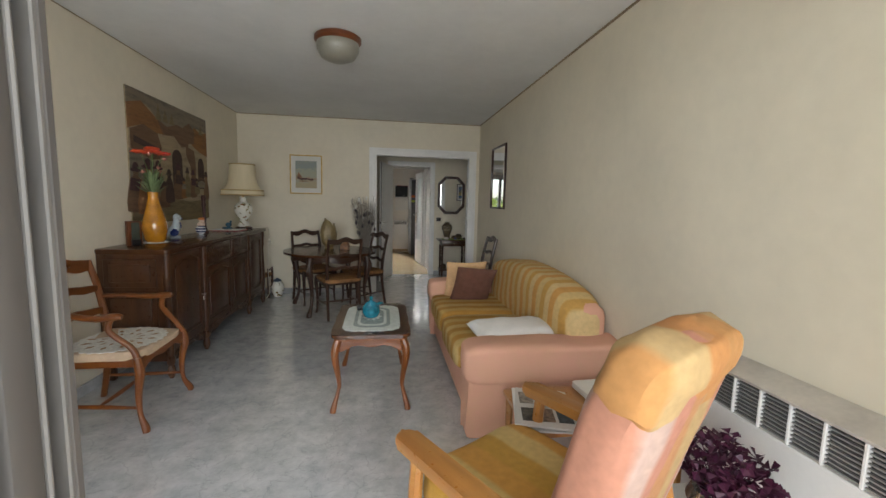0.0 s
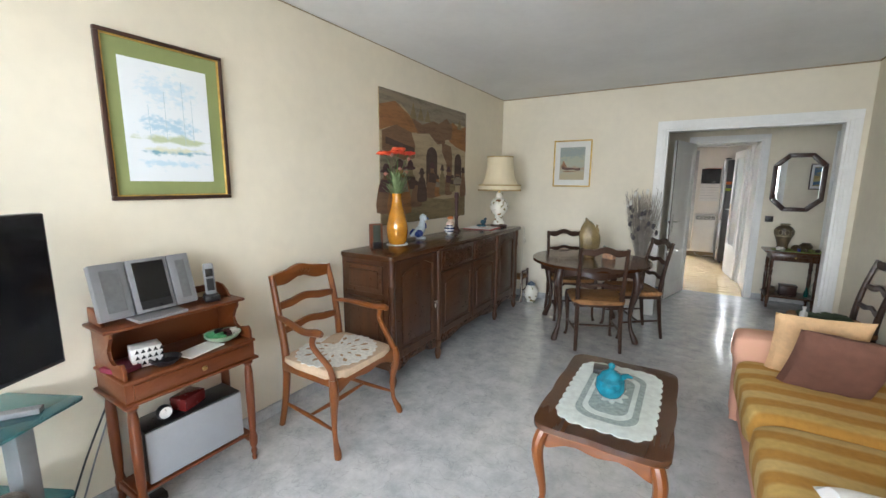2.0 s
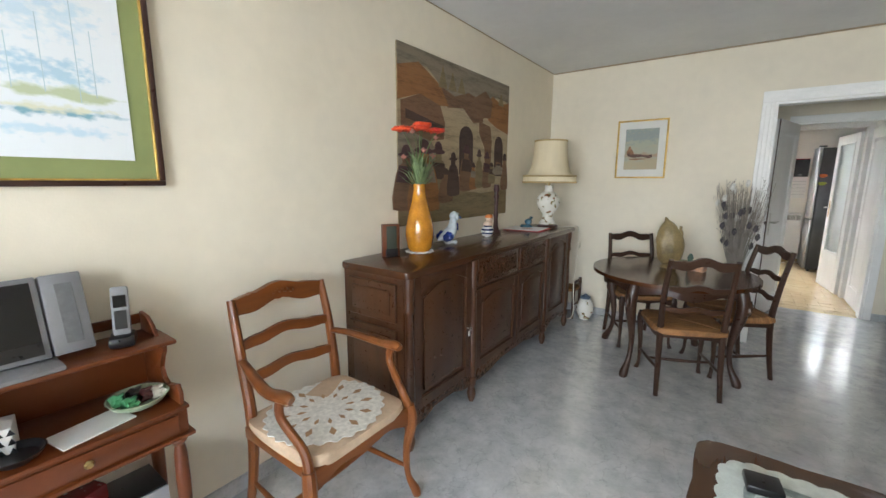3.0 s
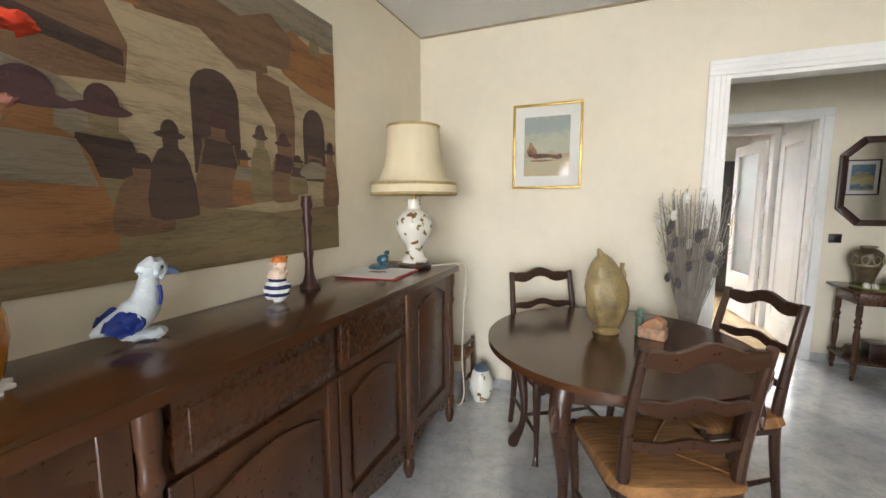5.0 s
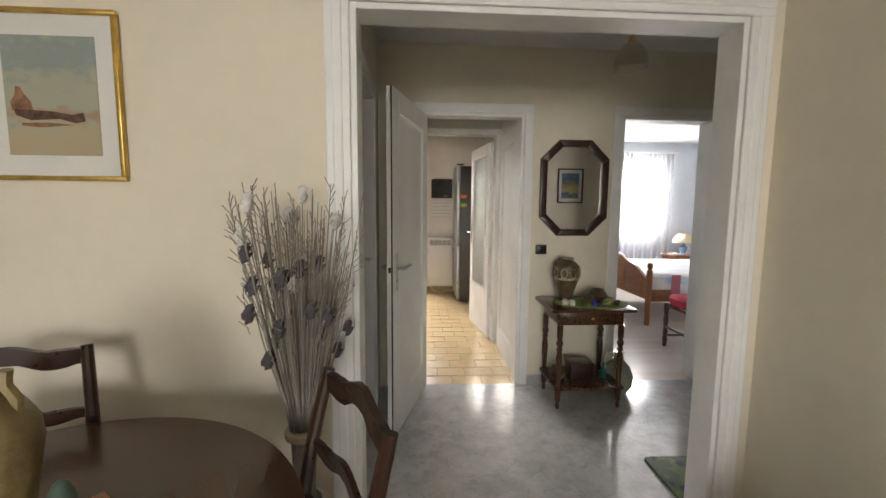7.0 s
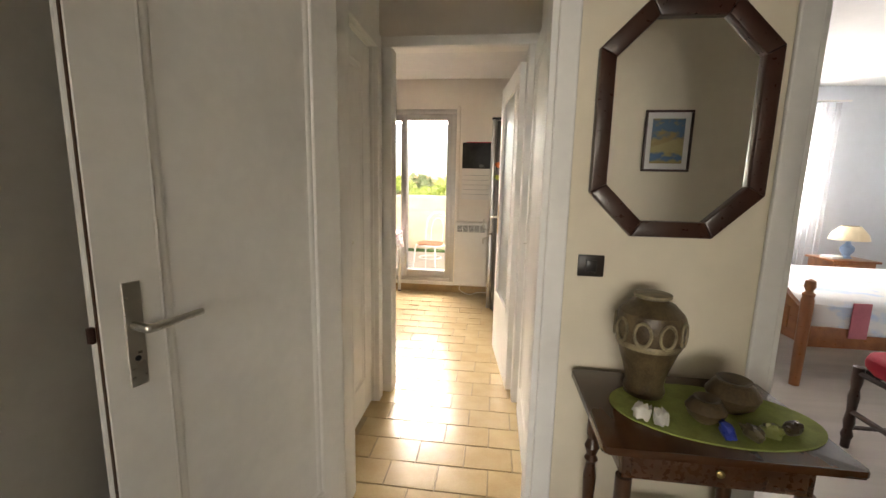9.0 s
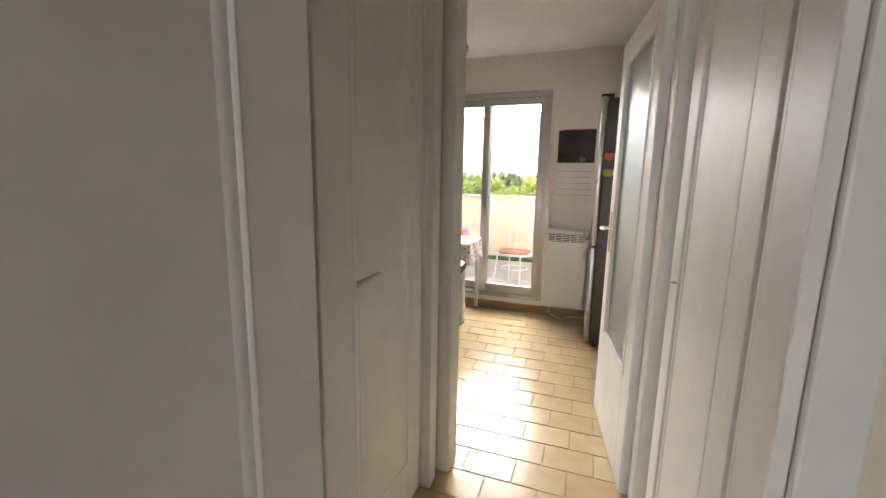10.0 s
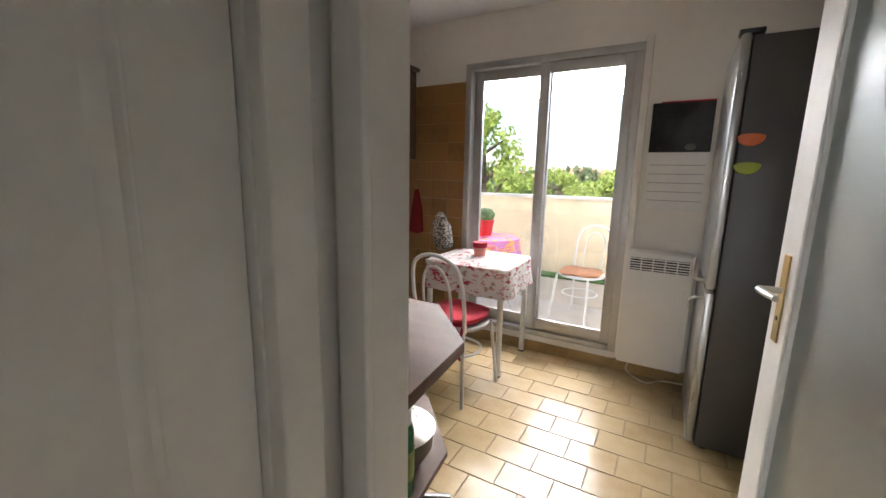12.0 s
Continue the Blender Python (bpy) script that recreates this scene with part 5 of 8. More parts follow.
p = thing("harbour_picture", pose(X0, 1.872, 1.74), "large harbour watercolour in a brown frame with green mount", "picture")
frame_of(p, 0.53, 0.715, 0.018, 0.025, M_DARK, M_GOLD)
part("mount", B(0.002, -0.247, -0.34, 0.01, 0.247, 0.34), mat("moss green mount", (0.25, 0.285, 0.11), 0.85, vary=0.05), p, "moss green mount", smooth=False)
WATER = painted("harbour watercolour", (0.74, 0.77, 0.79), ((0.14, 0.2, (0.56, 0.68, 0.76), 0.7), (-0.02, 0.1, (0.42, 0.58, 0.68), 0.64), (-0.08, 0.035, (0.47, 0.53, 0.34), 0.56), (-0.135, 0.04, (0.2, 0.38, 0.46), 0.66), (-0.125, 0.03, (0.66, 0.66, 0.5), 0.66), (-0.19, 0.05, (0.52, 0.66, 0.74), 0.64)), 13, 0.11, 0.35, (0.07, 0.18))
sh = part("sheet", B(0.0105, -0.19, -0.272, 0.0125, 0.182, 0.262), WATER, p, "watercolour of boats in pale blue", smooth=False)
INK = mat("pale blue ink", (0.42, 0.55, 0.6), 0.8)
for y, z0, z1 in ((0.06, -0.1, 0.2), (0.1, -0.08, 0.12), (-0.02, -0.08, 0.14), (-0.09, -0.08, 0.07)):
    part("mast", B(0.0127, y - 0.001, z0, 0.0131, y + 0.001, z1), INK, sh, smooth=False)

p = thing("small_painting", pose(-0.88, Y1, 1.71, 0, 0, -90), "small seascape with white mount in a gilded frame", "picture")
frame_of(p, 0.442, 0.545, 0.016, 0.024, M_GOLD, None)
part("mount", B(0.002, -0.206, -0.258, 0.01, 0.206, 0.258), mat("off-white mount", (0.7, 0.69, 0.64), 0.8, vary=0.03), p, smooth=False)
sh = part("sheet", B(0.0105, -0.145, -0.19, 0.0125, 0.145, 0.19), painted("misty seascape", (0.36, 0.36, 0.27), ((0.14, 0.12, (0.25, 0.29, 0.27), 0.5), (-0.15, 0.09, (0.42, 0.35, 0.22), 0.46), (-0.06, 0.05, (0.36, 0.25, 0.16), 0.62)), 9, 0.14, 0.5), p, "misty painting of a boat", smooth=False)
SAIL, HULL = mat("rust brown brushwork", (0.3, 0.15, 0.075), 0.7, vary=0.3, scale=40), mat("umber brushwork", (0.15, 0.075, 0.05), 0.7, vary=0.4, scale=40)
part("sail_stroke", P([(-0.125, -0.045), (-0.06, -0.05), (-0.065, -0.02), (-0.085, 0.005), (-0.095, 0.028), (-0.11, 0.03), (-0.115, 0.0), (-0.13, -0.02)], 0, 0.0126, 0.0128), SAIL, sh, smooth=False)
part("hull_stroke", P([(-0.115, -0.062), (-0.07, -0.078), (0.02, -0.072), (0.07, -0.085), (0.1, -0.078), (0.095, -0.05), (0.06, -0.058), (0.0, -0.048), (-0.06, -0.045), (-0.12, -0.042)], 0, 0.0129, 0.0131), HULL, sh, smooth=False)
part("reflection_stroke", P([(-0.1, -0.095), (-0.04, -0.1), (0.03, -0.094), (0.07, -0.09), (-0.02, -0.084), (-0.1, -0.086)], 0, 0.0126, 0.0128), SAIL, sh, smooth=False)

# tapestry: a backing cloth with woven fields a thread higher than one another
p = thing("tapestry", pose(X0, 4.105, 1.665), "large brown woven tapestry of a village scene on the wall", "tapestry")
def weave(name, colour, k=0.3):
    return mat(name, colour, 0.95, vary=k, scale=5, bump=1.0, bump_scale=160, stretch=(1, 0.5, 5), fine=0.4)
W_SAND, W_BROWN, W_DARK, W_RUST, W_OLIVE, W_GREY = weave("sand wool", (0.36, 0.28, 0.17)), weave("brown wool", (0.17, 0.095, 0.05)), weave("dark wool", (0.07, 0.042, 0.032)), weave("rust wool", (0.25, 0.115, 0.04)), weave("olive wool", (0.2, 0.15, 0.075)), weave("grey wool", (0.22, 0.18, 0.125))
W_WINE = weave("wine wool", (0.075, 0.035, 0.035))
part("backing", B(0.002, -0.715, -0.545, 0.012, 0.715, 0.545, 0.002, 1), W_SAND, p, smooth=False)
UV = lambda pts: [(-0.715 + 1.43 * u, -0.545 + 1.09 * v) for u, v in pts]
LEV = [0]
def patch(nm, pts, m_, lev):
    LEV[0] += 1
    c = UV(pts)
    area = sum(a[0] * b[1] - b[0] * a[1] for a, b in zip(c, c[1:] + c[:1]))
    part(nm, P(c if area > 0 else c[::-1], 0, 0.0118, 0.0125 + 0.0002 * LEV[0]), m_, p, smooth=False)
patch("ground", [(0, 0), (1, 0), (1, 0.2), (0.7, 0.17), (0.45, 0.2), (0.3, 0.14), (0, 0.16)], W_OLIVE, 1)
patch("sky", [(0, 1), (1, 1), (1, 0.87), (0.85, 0.88), (0.7, 0.82), (0.55, 0.85), (0.42, 0.8), (0.3, 0.84), (0.2, 0.92), (0, 0.88)], W_GREY, 1)
patch("far_wood", [(0.3, 0.84), (0.42, 0.8), (0.55, 0.85), (0.7, 0.82), (0.7, 0.68), (0.6, 0.66), (0.5, 0.74), (0.36, 0.72)], W_BROWN, 1)
patch("roof", [(0, 0.88), (0.14, 0.93), (0.3, 0.84), (0.37, 0.73), (0.3, 0.72), (0.15, 0.76), (0, 0.7)], W_RUST, 2)
patch("cottage", [(0.02, 0.7), (0.15, 0.76), (0.3, 0.72), (0.34, 0.62), (0.33, 0.52), (0.22, 0.5), (0.02, 0.56)], W_BROWN, 2)
patch("beam", [(0.05, 0.66), (0.33, 0.6), (0.33, 0.56), (0.05, 0.61)], W_DARK, 3)
patch("left_wall", [(0, 0.56), (0.22, 0.5), (0.3, 0.42), (0.28, 0.3), (0, 0.3)], W_GREY, 2)
patch("hillside", [(0.72, 0.8), (0.8, 0.88), (0.9, 0.84), (1, 0.87), (1, 0.63), (0.86, 0.66), (0.76, 0.7)], W_RUST, 2)
patch("tree_trunk", [(0.66, 0.68), (0.78, 0.66), (0.8, 0.55), (0.79, 0.32), (0.73, 0.32), (0.72, 0.5), (0.66, 0.6)], W_BROWN, 3)
patch("tree_crown", [(0.62, 0.84), (0.72, 0.9), (0.8, 0.84), (0.78, 0.72), (0.64, 0.7)], W_BROWN, 3)
for k, (u, s_) in enumerate(((0.32, 0.1), (0.4, 0.08), (0.48, 0.07), (0.9, 0.06))):
    patch("fir", [(u - 0.035, 0.83), (u + 0.035, 0.83), (u, 0.86 + s_)], W_OLIVE, 4)
for u, w_, top_ in ((0.53, 0.065, 0.61), (0.885, 0.05, 0.58)):
    patch("archway", [(u - w_, 0.3), (u + w_, 0.3), (u + w_, top_ - 0.06)] + [(u + w_ * math.cos(a), top_ - 0.06 + 0.08 * math.sin(a)) for a in (math.pi * i / 8 for i in range(1, 8))] + [(u - w_, top_ - 0.06)], W_DARK, 3)
    patch("arch_shade", [(u - w_ * 0.7, 0.36), (u + w_ * 0.7, 0.36), (u + w_ * 0.7, 0.4), (u - w_ * 0.7, 0.41)], W_BROWN, 4)
def bell(u, base, w_, h_):
    """A rounded bell-shaped field of weaving with a small knob on top."""
    o = [(u - w_, base), (u - w_ * 0.5, base - 0.012), (u + w_ * 0.5, base - 0.008), (u + w_, base)]
    o += [(u + w_ * k, base + h_ * v) for k, v in ((1.05, 0.2), (0.85, 0.45), (0.72, 0.6), (0.5, 0.72), (0.28, 0.76), (0.3, 0.86), (0.2, 0.95), (0, 0.99), (-0.2, 0.95), (-0.3, 0.86), (-0.28, 0.76), (-0.5, 0.72), (-0.75, 0.58), (-0.9, 0.4), (-1.05, 0.2))]
    return o
def cap(u, z, w_, h_):
    """A rounded brim with a domed crown, as one outline."""
    brim = [(u + w_ * math.cos(a), z + 0.05 * h_ * math.sin(a)) for a in (math.pi + math.pi * i / 8 for i in range(9))]
    return brim + [(u + w_ * 0.55 * math.cos(a), z + h_ * (0.035 + 0.13 * math.sin(a))) for a in (math.pi * i / 8 for i in range(9))]
for k, (u, b_, h_, w_, mm) in enumerate(((0.05, 0.1, 0.34, 0.085, W_BROWN), (0.285, 0.11, 0.37, 0.085, W_OLIVE), (0.175, 0.08, 0.4, 0.115, W_RUST), (0.345, 0.13, 0.2, 0.06, W_BROWN), (0.41, 0.17, 0.26, 0.055, W_DARK), (0.53, 0.2, 0.29, 0.065, W_BROWN), (0.6, 0.21, 0.17, 0.04, W_RUST), (0.66, 0.22, 0.25, 0.04, W_OLIVE), (0.745, 0.22, 0.24, 0.05, W_BROWN), (0.8, 0.25, 0.14, 0.04, W_OLIVE), (0.88, 0.32, 0.07, 0.07, W_GREY), (0.96, 0.2, 0.26, 0.038, W_BROWN))):
    patch("woven_shape", bell(u, b_, w_, h_), mm, 4)
    if k % 3 != 1 or k == 1:
        patch("woven_shawl", [(u - w_ * 0.8, b_ + h_ * 0.45), (u + w_ * 0.8, b_ + h_ * 0.42), (u + w_ * 0.55, b_ + h_ * 0.7), (u - w_ * 0.55, b_ + h_ * 0.72)], (W_WINE, W_DARK, W_GREY, W_BROWN)[k % 4], 5)
    patch("woven_cap", cap(u, b_ + h_ * 0.9, w_ * 0.62, h_), W_WINE if k in (0, 1, 2, 5, 8) else W_DARK, 5)

# mirror on the east wall
p = thing("wall_mirror", pose(X1, 4.75, 1.685, 0, 0, 180), "rectangular mirror in a narrow dark wooden frame", "mirror")
frame_of(p, 0.6, 0.77, 0.02, 0.026, M_DARK)
part("glass", B(0.004, -0.281, -0.366, 0.012, 0.281, 0.366), M_MIRROR, p, "mirror glass", smooth=False)

# ---- writing desk and what stands on it ----
def writing_desk():
    t = thing("writing_desk", pose(X0 + 0.015, 1.745, 0), "small red-brown writing desk with turned legs and a shelf", "desk")
    leg = [(0, 0), (0.012, 0), (0.017, 0.015), (0.012, 0.03), (0.02, 0.05), (0.014, 0.07), (0.024, 0.09), (0.026, 0.13), (0.018, 0.16), (0.022, 0.2), (0.026, 0.4), (0.024, 0.5), (0.018, 0.535), (0.03, 0.55), (0.02, 0.565), (0.028, 0.575), (0, 0.575)]
    for x in (0.045, 0.265):
        for y in (-0.255, 0.255):
            part("leg", L([(r_ * 0.82, z_) for r_, z_ in leg], 18, (x, y, 0)), M_DESK, t)
    for y in (-0.255, 0.255):
        part("foot_rail", B(0.045, y - 0.014, 0.1, 0.265, y + 0.014, 0.135, 0.004), M_DESK, t)
    part("foot_shelf", B(0.08, -0.26, 0.135, 0.25, 0.26, 0.15, 0.003), M_DESKH, t)
    part("body", B(0.012, -0.28, 0.575, 0.29, 0.28, 0.665, 0.003), M_DESKH, t)
    part("moulding", B(0.0, -0.295, 0.568, 0.305, 0.295, 0.582, 0.005), M_DESKH, t)
    d = part("drawer", B(0.288, -0.25, 0.592, 0.3, 0.25, 0.655, 0.004), M_DESKH, t)
    part("knob", L([(0, 0), (0.006, 0), (0.006, 0.008), (0.012, 0.014), (0.008, 0.022), (0, 0.023)], 14), M_BRASS, d, "brass knob").matrix_basis = pose(0.299, 0.02, 0.625, 0, 90, 0)
    part("writing_top", B(0.005, -0.285, 0.665, 0.3, 0.285, 0.678, 0.004), M_DESKH, t)
    side = [(0.0, 0.678), (0.285, 0.678), (0.287, 0.72), (0.27, 0.745), (0.235, 0.735), (0.19, 0.72), (0.16, 0.735), (0.145, 0.77), (0.165, 0.81), (0.19, 0.835), (0.19, 0.86), (0.0, 0.86)]
    for y in (-0.275, 0.262):
        part("side_panel", P(side, 1, y, y + 0.014, 0.003), M_DESK, t)
    part("back_board", B(0.0, -0.262, 0.678, 0.012, 0.262, 0.86), M_DESKH, t, smooth=False)
    part("shelf", B(0.0, -0.3, 0.86, 0.21, 0.3, 0.875, 0.005), M_DESKH, t)
    for y in (-0.27, 0.27):
        part("gallery", P([(0.0, 0.874), (0.13, 0.874), (0.1, 0.91), (0.06, 0.935), (0.0, 0.94)], 1, y - 0.007, y + 0.007, 0.003), M_DESK, t)
    part("gallery_rail", B(0.0, -0.263, 0.9, 0.012, 0.263, 0.935, 0.003), M_DESKH, t)


writing_desk()
DX = X0 + 0.015
t = thing("stereo", pose(DX + 0.125, 1.665, 0.876, 0, 0, 2), "flat silver desktop stereo with two speaker panels", "stereo")
part("stand", B(-0.03, -0.1, 0, 0.09, 0.1, 0.014, 0.004), M_SILVER, t)
for nm, y0, y1 in (("speaker", -0.2, -0.075), ("player", -0.07, 0.09), ("speaker", 0.095, 0.19)):
    s = part(nm, B(-0.02, y0, 0.016, 0.02, y1, 0.255, 0.005), M_SILVER, t)
    s.matrix_basis = pose(0, 0, 0, 0, -16, 0)
    if nm == "speaker":
        part("grille", B(0.0205, y0 + 0.03, 0.045, 0.023, y1 - 0.025, 0.225, 0.001, 1), M_GRILLE, s, "grey speaker cloth")
    else:
        part("window", B(0.0205, y0 + 0.02, 0.05, 0.0235, y1 - 0.015, 0.24, 0.001, 1), M_SCREEN, s, "dark glass window")
        part("display", B(0.0236, y0 + 0.02, 0.03, 0.0245, y1 - 0.015, 0.066), M_BLACK, s, smooth=False)
t = thing("cordless_phone", pose(DX + 0.12, 1.925, 0.876, 0, 0, -20), "silver cordless phone standing in its black cradle", "telephone")
part("cradle", B(-0.04, -0.035, 0, 0.045, 0.035, 0.035, 0.01), M_BLACK, t)
hs = part("handset", B(-0.012, -0.024, 0.0, 0.012, 0.024, 0.16, 0.009), M_SILVER, t)
hs.matrix_basis = pose(0, 0, 0.03, 0, -18, 0)
part("display", B(0.0122, -0.017, 0.09, 0.014, 0.017, 0.13, 0.001, 1), M_SCREEN, hs)
part("keypad", B(0.0122, -0.016, 0.02, 0.0135, 0.016, 0.08, 0.001, 1), M_BLACK, hs)
t = thing("tissue_box", pose(DX + 0.16, 1.60, 0.6785, 0, 0, -12), "small box printed in a black and white pattern", "box")
part("box", B(-0.045, -0.055, 0, 0.045, 0.055, 0.085, 0.003), M_PAPER, t)
for r_ in range(3):
    for c_ in range(5):
        part("print", P([(-0.045 + 0.022 * c_, 0.012 + 0.026 * r_), (-0.027 + 0.022 * c_, 0.012 + 0.026 * r_), (-0.036 + 0.022 * c_, 0.03 + 0.026 * r_)], 0, 0.0452, 0.0456), M_BLACK, t, smooth=False)
solid("notebook", B(-0.06, -0.05, 0, 0.06, 0.05, 0.022, 0.003), mat("wine red cover", (0.2, 0.02, 0.05), 0.6), "wine red notebook on the desk", "book", m=pose(DX + 0.15, 1.515, 0.6785, 0, 0, 15))
solid("dish", L([(0, 0), (0.03, 0), (0.05, 0.014), (0.062, 0.03), (0.058, 0.03), (0.045, 0.016), (0, 0.008)], 24), M_BLACK, "small black dish on the desk", "bowl", m=pose(DX + 0.245, 1.64, 0.6785))
solid("envelope", B(-0.055, -0.09, 0, 0.055, 0.09, 0.004), M_PAPER, "white envelope lying on the desk", "envelope", m=pose(DX + 0.215, 1.80, 0.6785, 0, 0, 12))
t = thing("leaf_bowl", pose(DX + 0.19, 1.925, 0.6785), "leaf-shaped green bowl filled with trinkets", "bowl")
part("bowl", L([(0, 0.004), (0.04, 0.004), (0.07, 0.02), (0.085, 0.04), (0.08, 0.04), (0.06, 0.02), (0, 0.012)], 24), mat("mottled green glaze", (0.2, 0.3, 0.18), 0.3, vary=0.4, scale=20, tint=(0.5, 0.5, 0.4)), t)
for k, (x, y, col) in enumerate(((0.0, 0.02, (0.1, 0.03, 0.03)), (0.03, -0.03, (0.08, 0.3, 0.12)), (-0.03, 0.0, (0.02, 0.02, 0.02)), (0.01, 0.05, (0.6, 0.58, 0.5)), (-0.02, -0.05, (0.1, 0.35, 0.16)))):
    part("trinket", PF((x, y, 0.035), (0.03, 0.018, 0.014), 0.6, 12, 6), mat("trinket %s" % "abcde"[k], col, 0.4), t)
t = thing("subwoofer", pose(DX + 0.165, 1.745, 0.1505), "box loudspeaker with pale grey front and dark top", "speaker")
part("cabinet", B(-0.08, -0.215, 0.012, 0.075, 0.215, 0.255, 0.004), M_BLACK, t)
part("front", B(0.0755, -0.215, 0.012, 0.085, 0.215, 0.25, 0.003), M_LGREY, t, "pale grey front panel")
for y in (-0.18, 0.18):
    part("foot", L([(0, 0), (0.014, 0), (0.014, 0.013), (0, 0.013)], 10, (0.06, y, 0)), M_BLACK, t)
t = thing("alarm_clock", pose(DX + 0.2, 1.63, 0.4065), "small round alarm clock with a white dial", "clock")
part("case", L([(0, -0.015), (0.03, -0.015), (0.033, 0), (0.03, 0.012), (0, 0.012)], 22), M_BLACK, t).matrix_basis = pose(0, 0, 0.034, 0, 90, 0)
part("dial", L([(0, 0.0125), (0.026, 0.0125), (0.026, 0.0145), (0, 0.0145)], 22), M_PAPER, t, "white dial").matrix_basis = pose(0, 0, 0.034, 0, 90, 0)
part("hand", B(0.0148, -0.001, 0.034, 0.0158, 0.001, 0.052), M_BLACK, t, smooth=False)
solid("red_box", B(-0.045, -0.06, 0, 0.045, 0.06, 0.06, 0.005), mat("dark red lacquer", (0.13, 0.012, 0.012), 0.25), "dark red lacquered box on the loudspeaker", "box", m=pose(DX + 0.16, 1.75, 0.4065, 0, 0, 20))
t = thing("power_strip", pose(0, 0, 0), "dark socket strip with loose cables on the floor", "cable")
part("strip", B(-1.66, 1.42, 0, -1.6, 1.62, 0.035, 0.006), M_BLACK, t)
part("cable", T([(-1.77, 1.52, 0.55), (-1.76, 1.4, 0.3), (-1.74, 1.32, 0.12), (-1.7, 1.25, 0.01), (-1.64, 1.4, 0.02)], 0.004, 6), M_BLACK, t)
part("cable", T([(-1.775, 1.56, 0.6), (-1.77, 1.44, 0.3), (-1.75, 1.36, 0.1), (-1.68, 1.28, 0.01), (-1.62, 1.42, 0.03)], 0.0035, 6), M_SILVER, t)
part("cable_knot", T([(-1.5, 1.42, 0.012), (-1.46, 1.5, 0.02), (-1.52, 1.52, 0.03), (-1.5, 1.44, 0.04), (-1.45, 1.46, 0.03), (-1.53, 1.5, 0.02), (-1.6, 1.5, 0.03)], 0.008, 7), CREAMP, t, "pale knotted cable")

# ---- television on its glass stand ----
tvm = pose(-1.27, 0.86, 0, 0, 0, -62)
t = thing("television", tvm @ pose(0, 0, 0.6705), "large flat black television on a glass stand", "television")
part("panel", B(-0.5, -0.02, 0.16, 0.5, 0.02, 0.69, 0.006), M_BLACK, t)
part("screen", B(-0.49, 0.0205, 0.175, 0.49, 0.023, 0.68), M_SCREEN, t, "dark screen", smooth=False)
part("neck", B(-0.05, -0.03, 0.01, 0.05, -0.0, 0.3, 0.005), M_BLACK, t)
part("foot", P(rounded(-0.2, -0.2, 0.2, 0.0, 0.08), 2, 0, 0.012, 0.003), M_BLACK, t)
TGLASS = mat("tinted glass", (0.1, 0.4, 0.45), 0.04, vary=0.05, trans=0.85)
t = thing("tv_stand", tvm, "three-tier television stand of tinted glass and grey posts", "tv stand")
for z in (0.06, 0.33, 0.66):
    w = 0.55 if z > 0.5 else 0.47
    part("glass_shelf", P(rounded(-w, -0.34, w, 0.02, 0.02), 2, z, z + 0.01, 0.002), TGLASS, t, "tinted glass shelf")
for x in (-0.4, 0.4):
    part("post", B(x - 0.03, -0.12, 0, x + 0.03, -0.06, 0.659, 0.006), M_SILVER, t)
for z, x, col, rr in ((0.0705, 0.28, (0.3, 0.02, 0.02), 0.05), (0.0705, 0.15, (0.02, 0.2, 0.2), 0.06)):
    solid("ball_ornament", PF((0, 0, rr), (rr, rr, rr), 0.95, 18, 12), mat("ornament %.2f" % x, col, 0.35, vary=0.3, scale=15), "round coloured ornament on the glass shelf", "ornament", m=tvm @ pose(-x - 0.1, -0.06, z))
solid("shell", PF((0, 0, 0.05), (0.07, 0.05, 0.05), 0.8, 16, 10), mat("mottled shell", (0.4, 0.34, 0.3), 0.4, vary=0.5, scale=18), "mottled sea shell on the glass shelf", "shell", m=tvm @ pose(-0.3, -0.06, 0.3405))
solid("remote_control", B(-0.02, -0.08, 0, 0.02, 0.08, 0.02, 0.004), M_SILVER, "remote control on the glass stand", "remote control", m=tvm @ pose(-0.4, -0.1, 0.6705, 0, 0, 30))

# ---- side table, papers, plant, convector ----
t = thing("side_table", pose(1.1, 1.52, 0), "small low wooden side table beside the sofa", "side table")
part("tabletop", P(rounded(-0.28, -0.21, 0.46, 0.2, 0.02), 2, 0.4, 0.42, 0.004), M_BEECH, t)
for x in (-0.25, 0.43):
    for y in (-0.18, 0.17):
        part("leg", T([(x, y, 0, 0.014), (x, y, 0.4, 0.02)], seg=8, n=1), M_BEECH, t)
t = thing("magazines", pose(0.93, 1.47, 0.4205, 0, 0, -14), "stack of printed magazines and newspapers", "magazines")
PRINT = mat("printed page", (0.6, 0.58, 0.55), 0.6, vary=0.05)
for k in range(4):
    part("magazine", B(-0.12, -0.17, 0.009 * k, 0.12, 0.17, 0.009 * k + 0.008, 0.002, 1), PRINT if k % 2 else M_PAPER, t).matrix_basis = pose(0.012 * math.sin(k * 2), 0.01 * math.cos(k * 3), 0, 0, 0, 5 * math.sin(k * 1.7))
cols = ((0.1, 0.09, 0.08), (0.3, 0.2, 0.14), (0.08, 0.1, 0.12), (0.35, 0.3, 0.25), (0.15, 0.06, 0.05), (0.2, 0.22, 0.2))
for k in range(6):
    x, y = -0.1 + 0.075 * (k % 3), -0.14 + 0.15 * (k // 3)
    part("photo", B(x, y, 0.0355, x + 0.062, y + 0.11, 0.0362), mat("photo print %s" % "abcdef"[k], cols[k], 0.5, vary=0.5, scale=40), t, smooth=False)
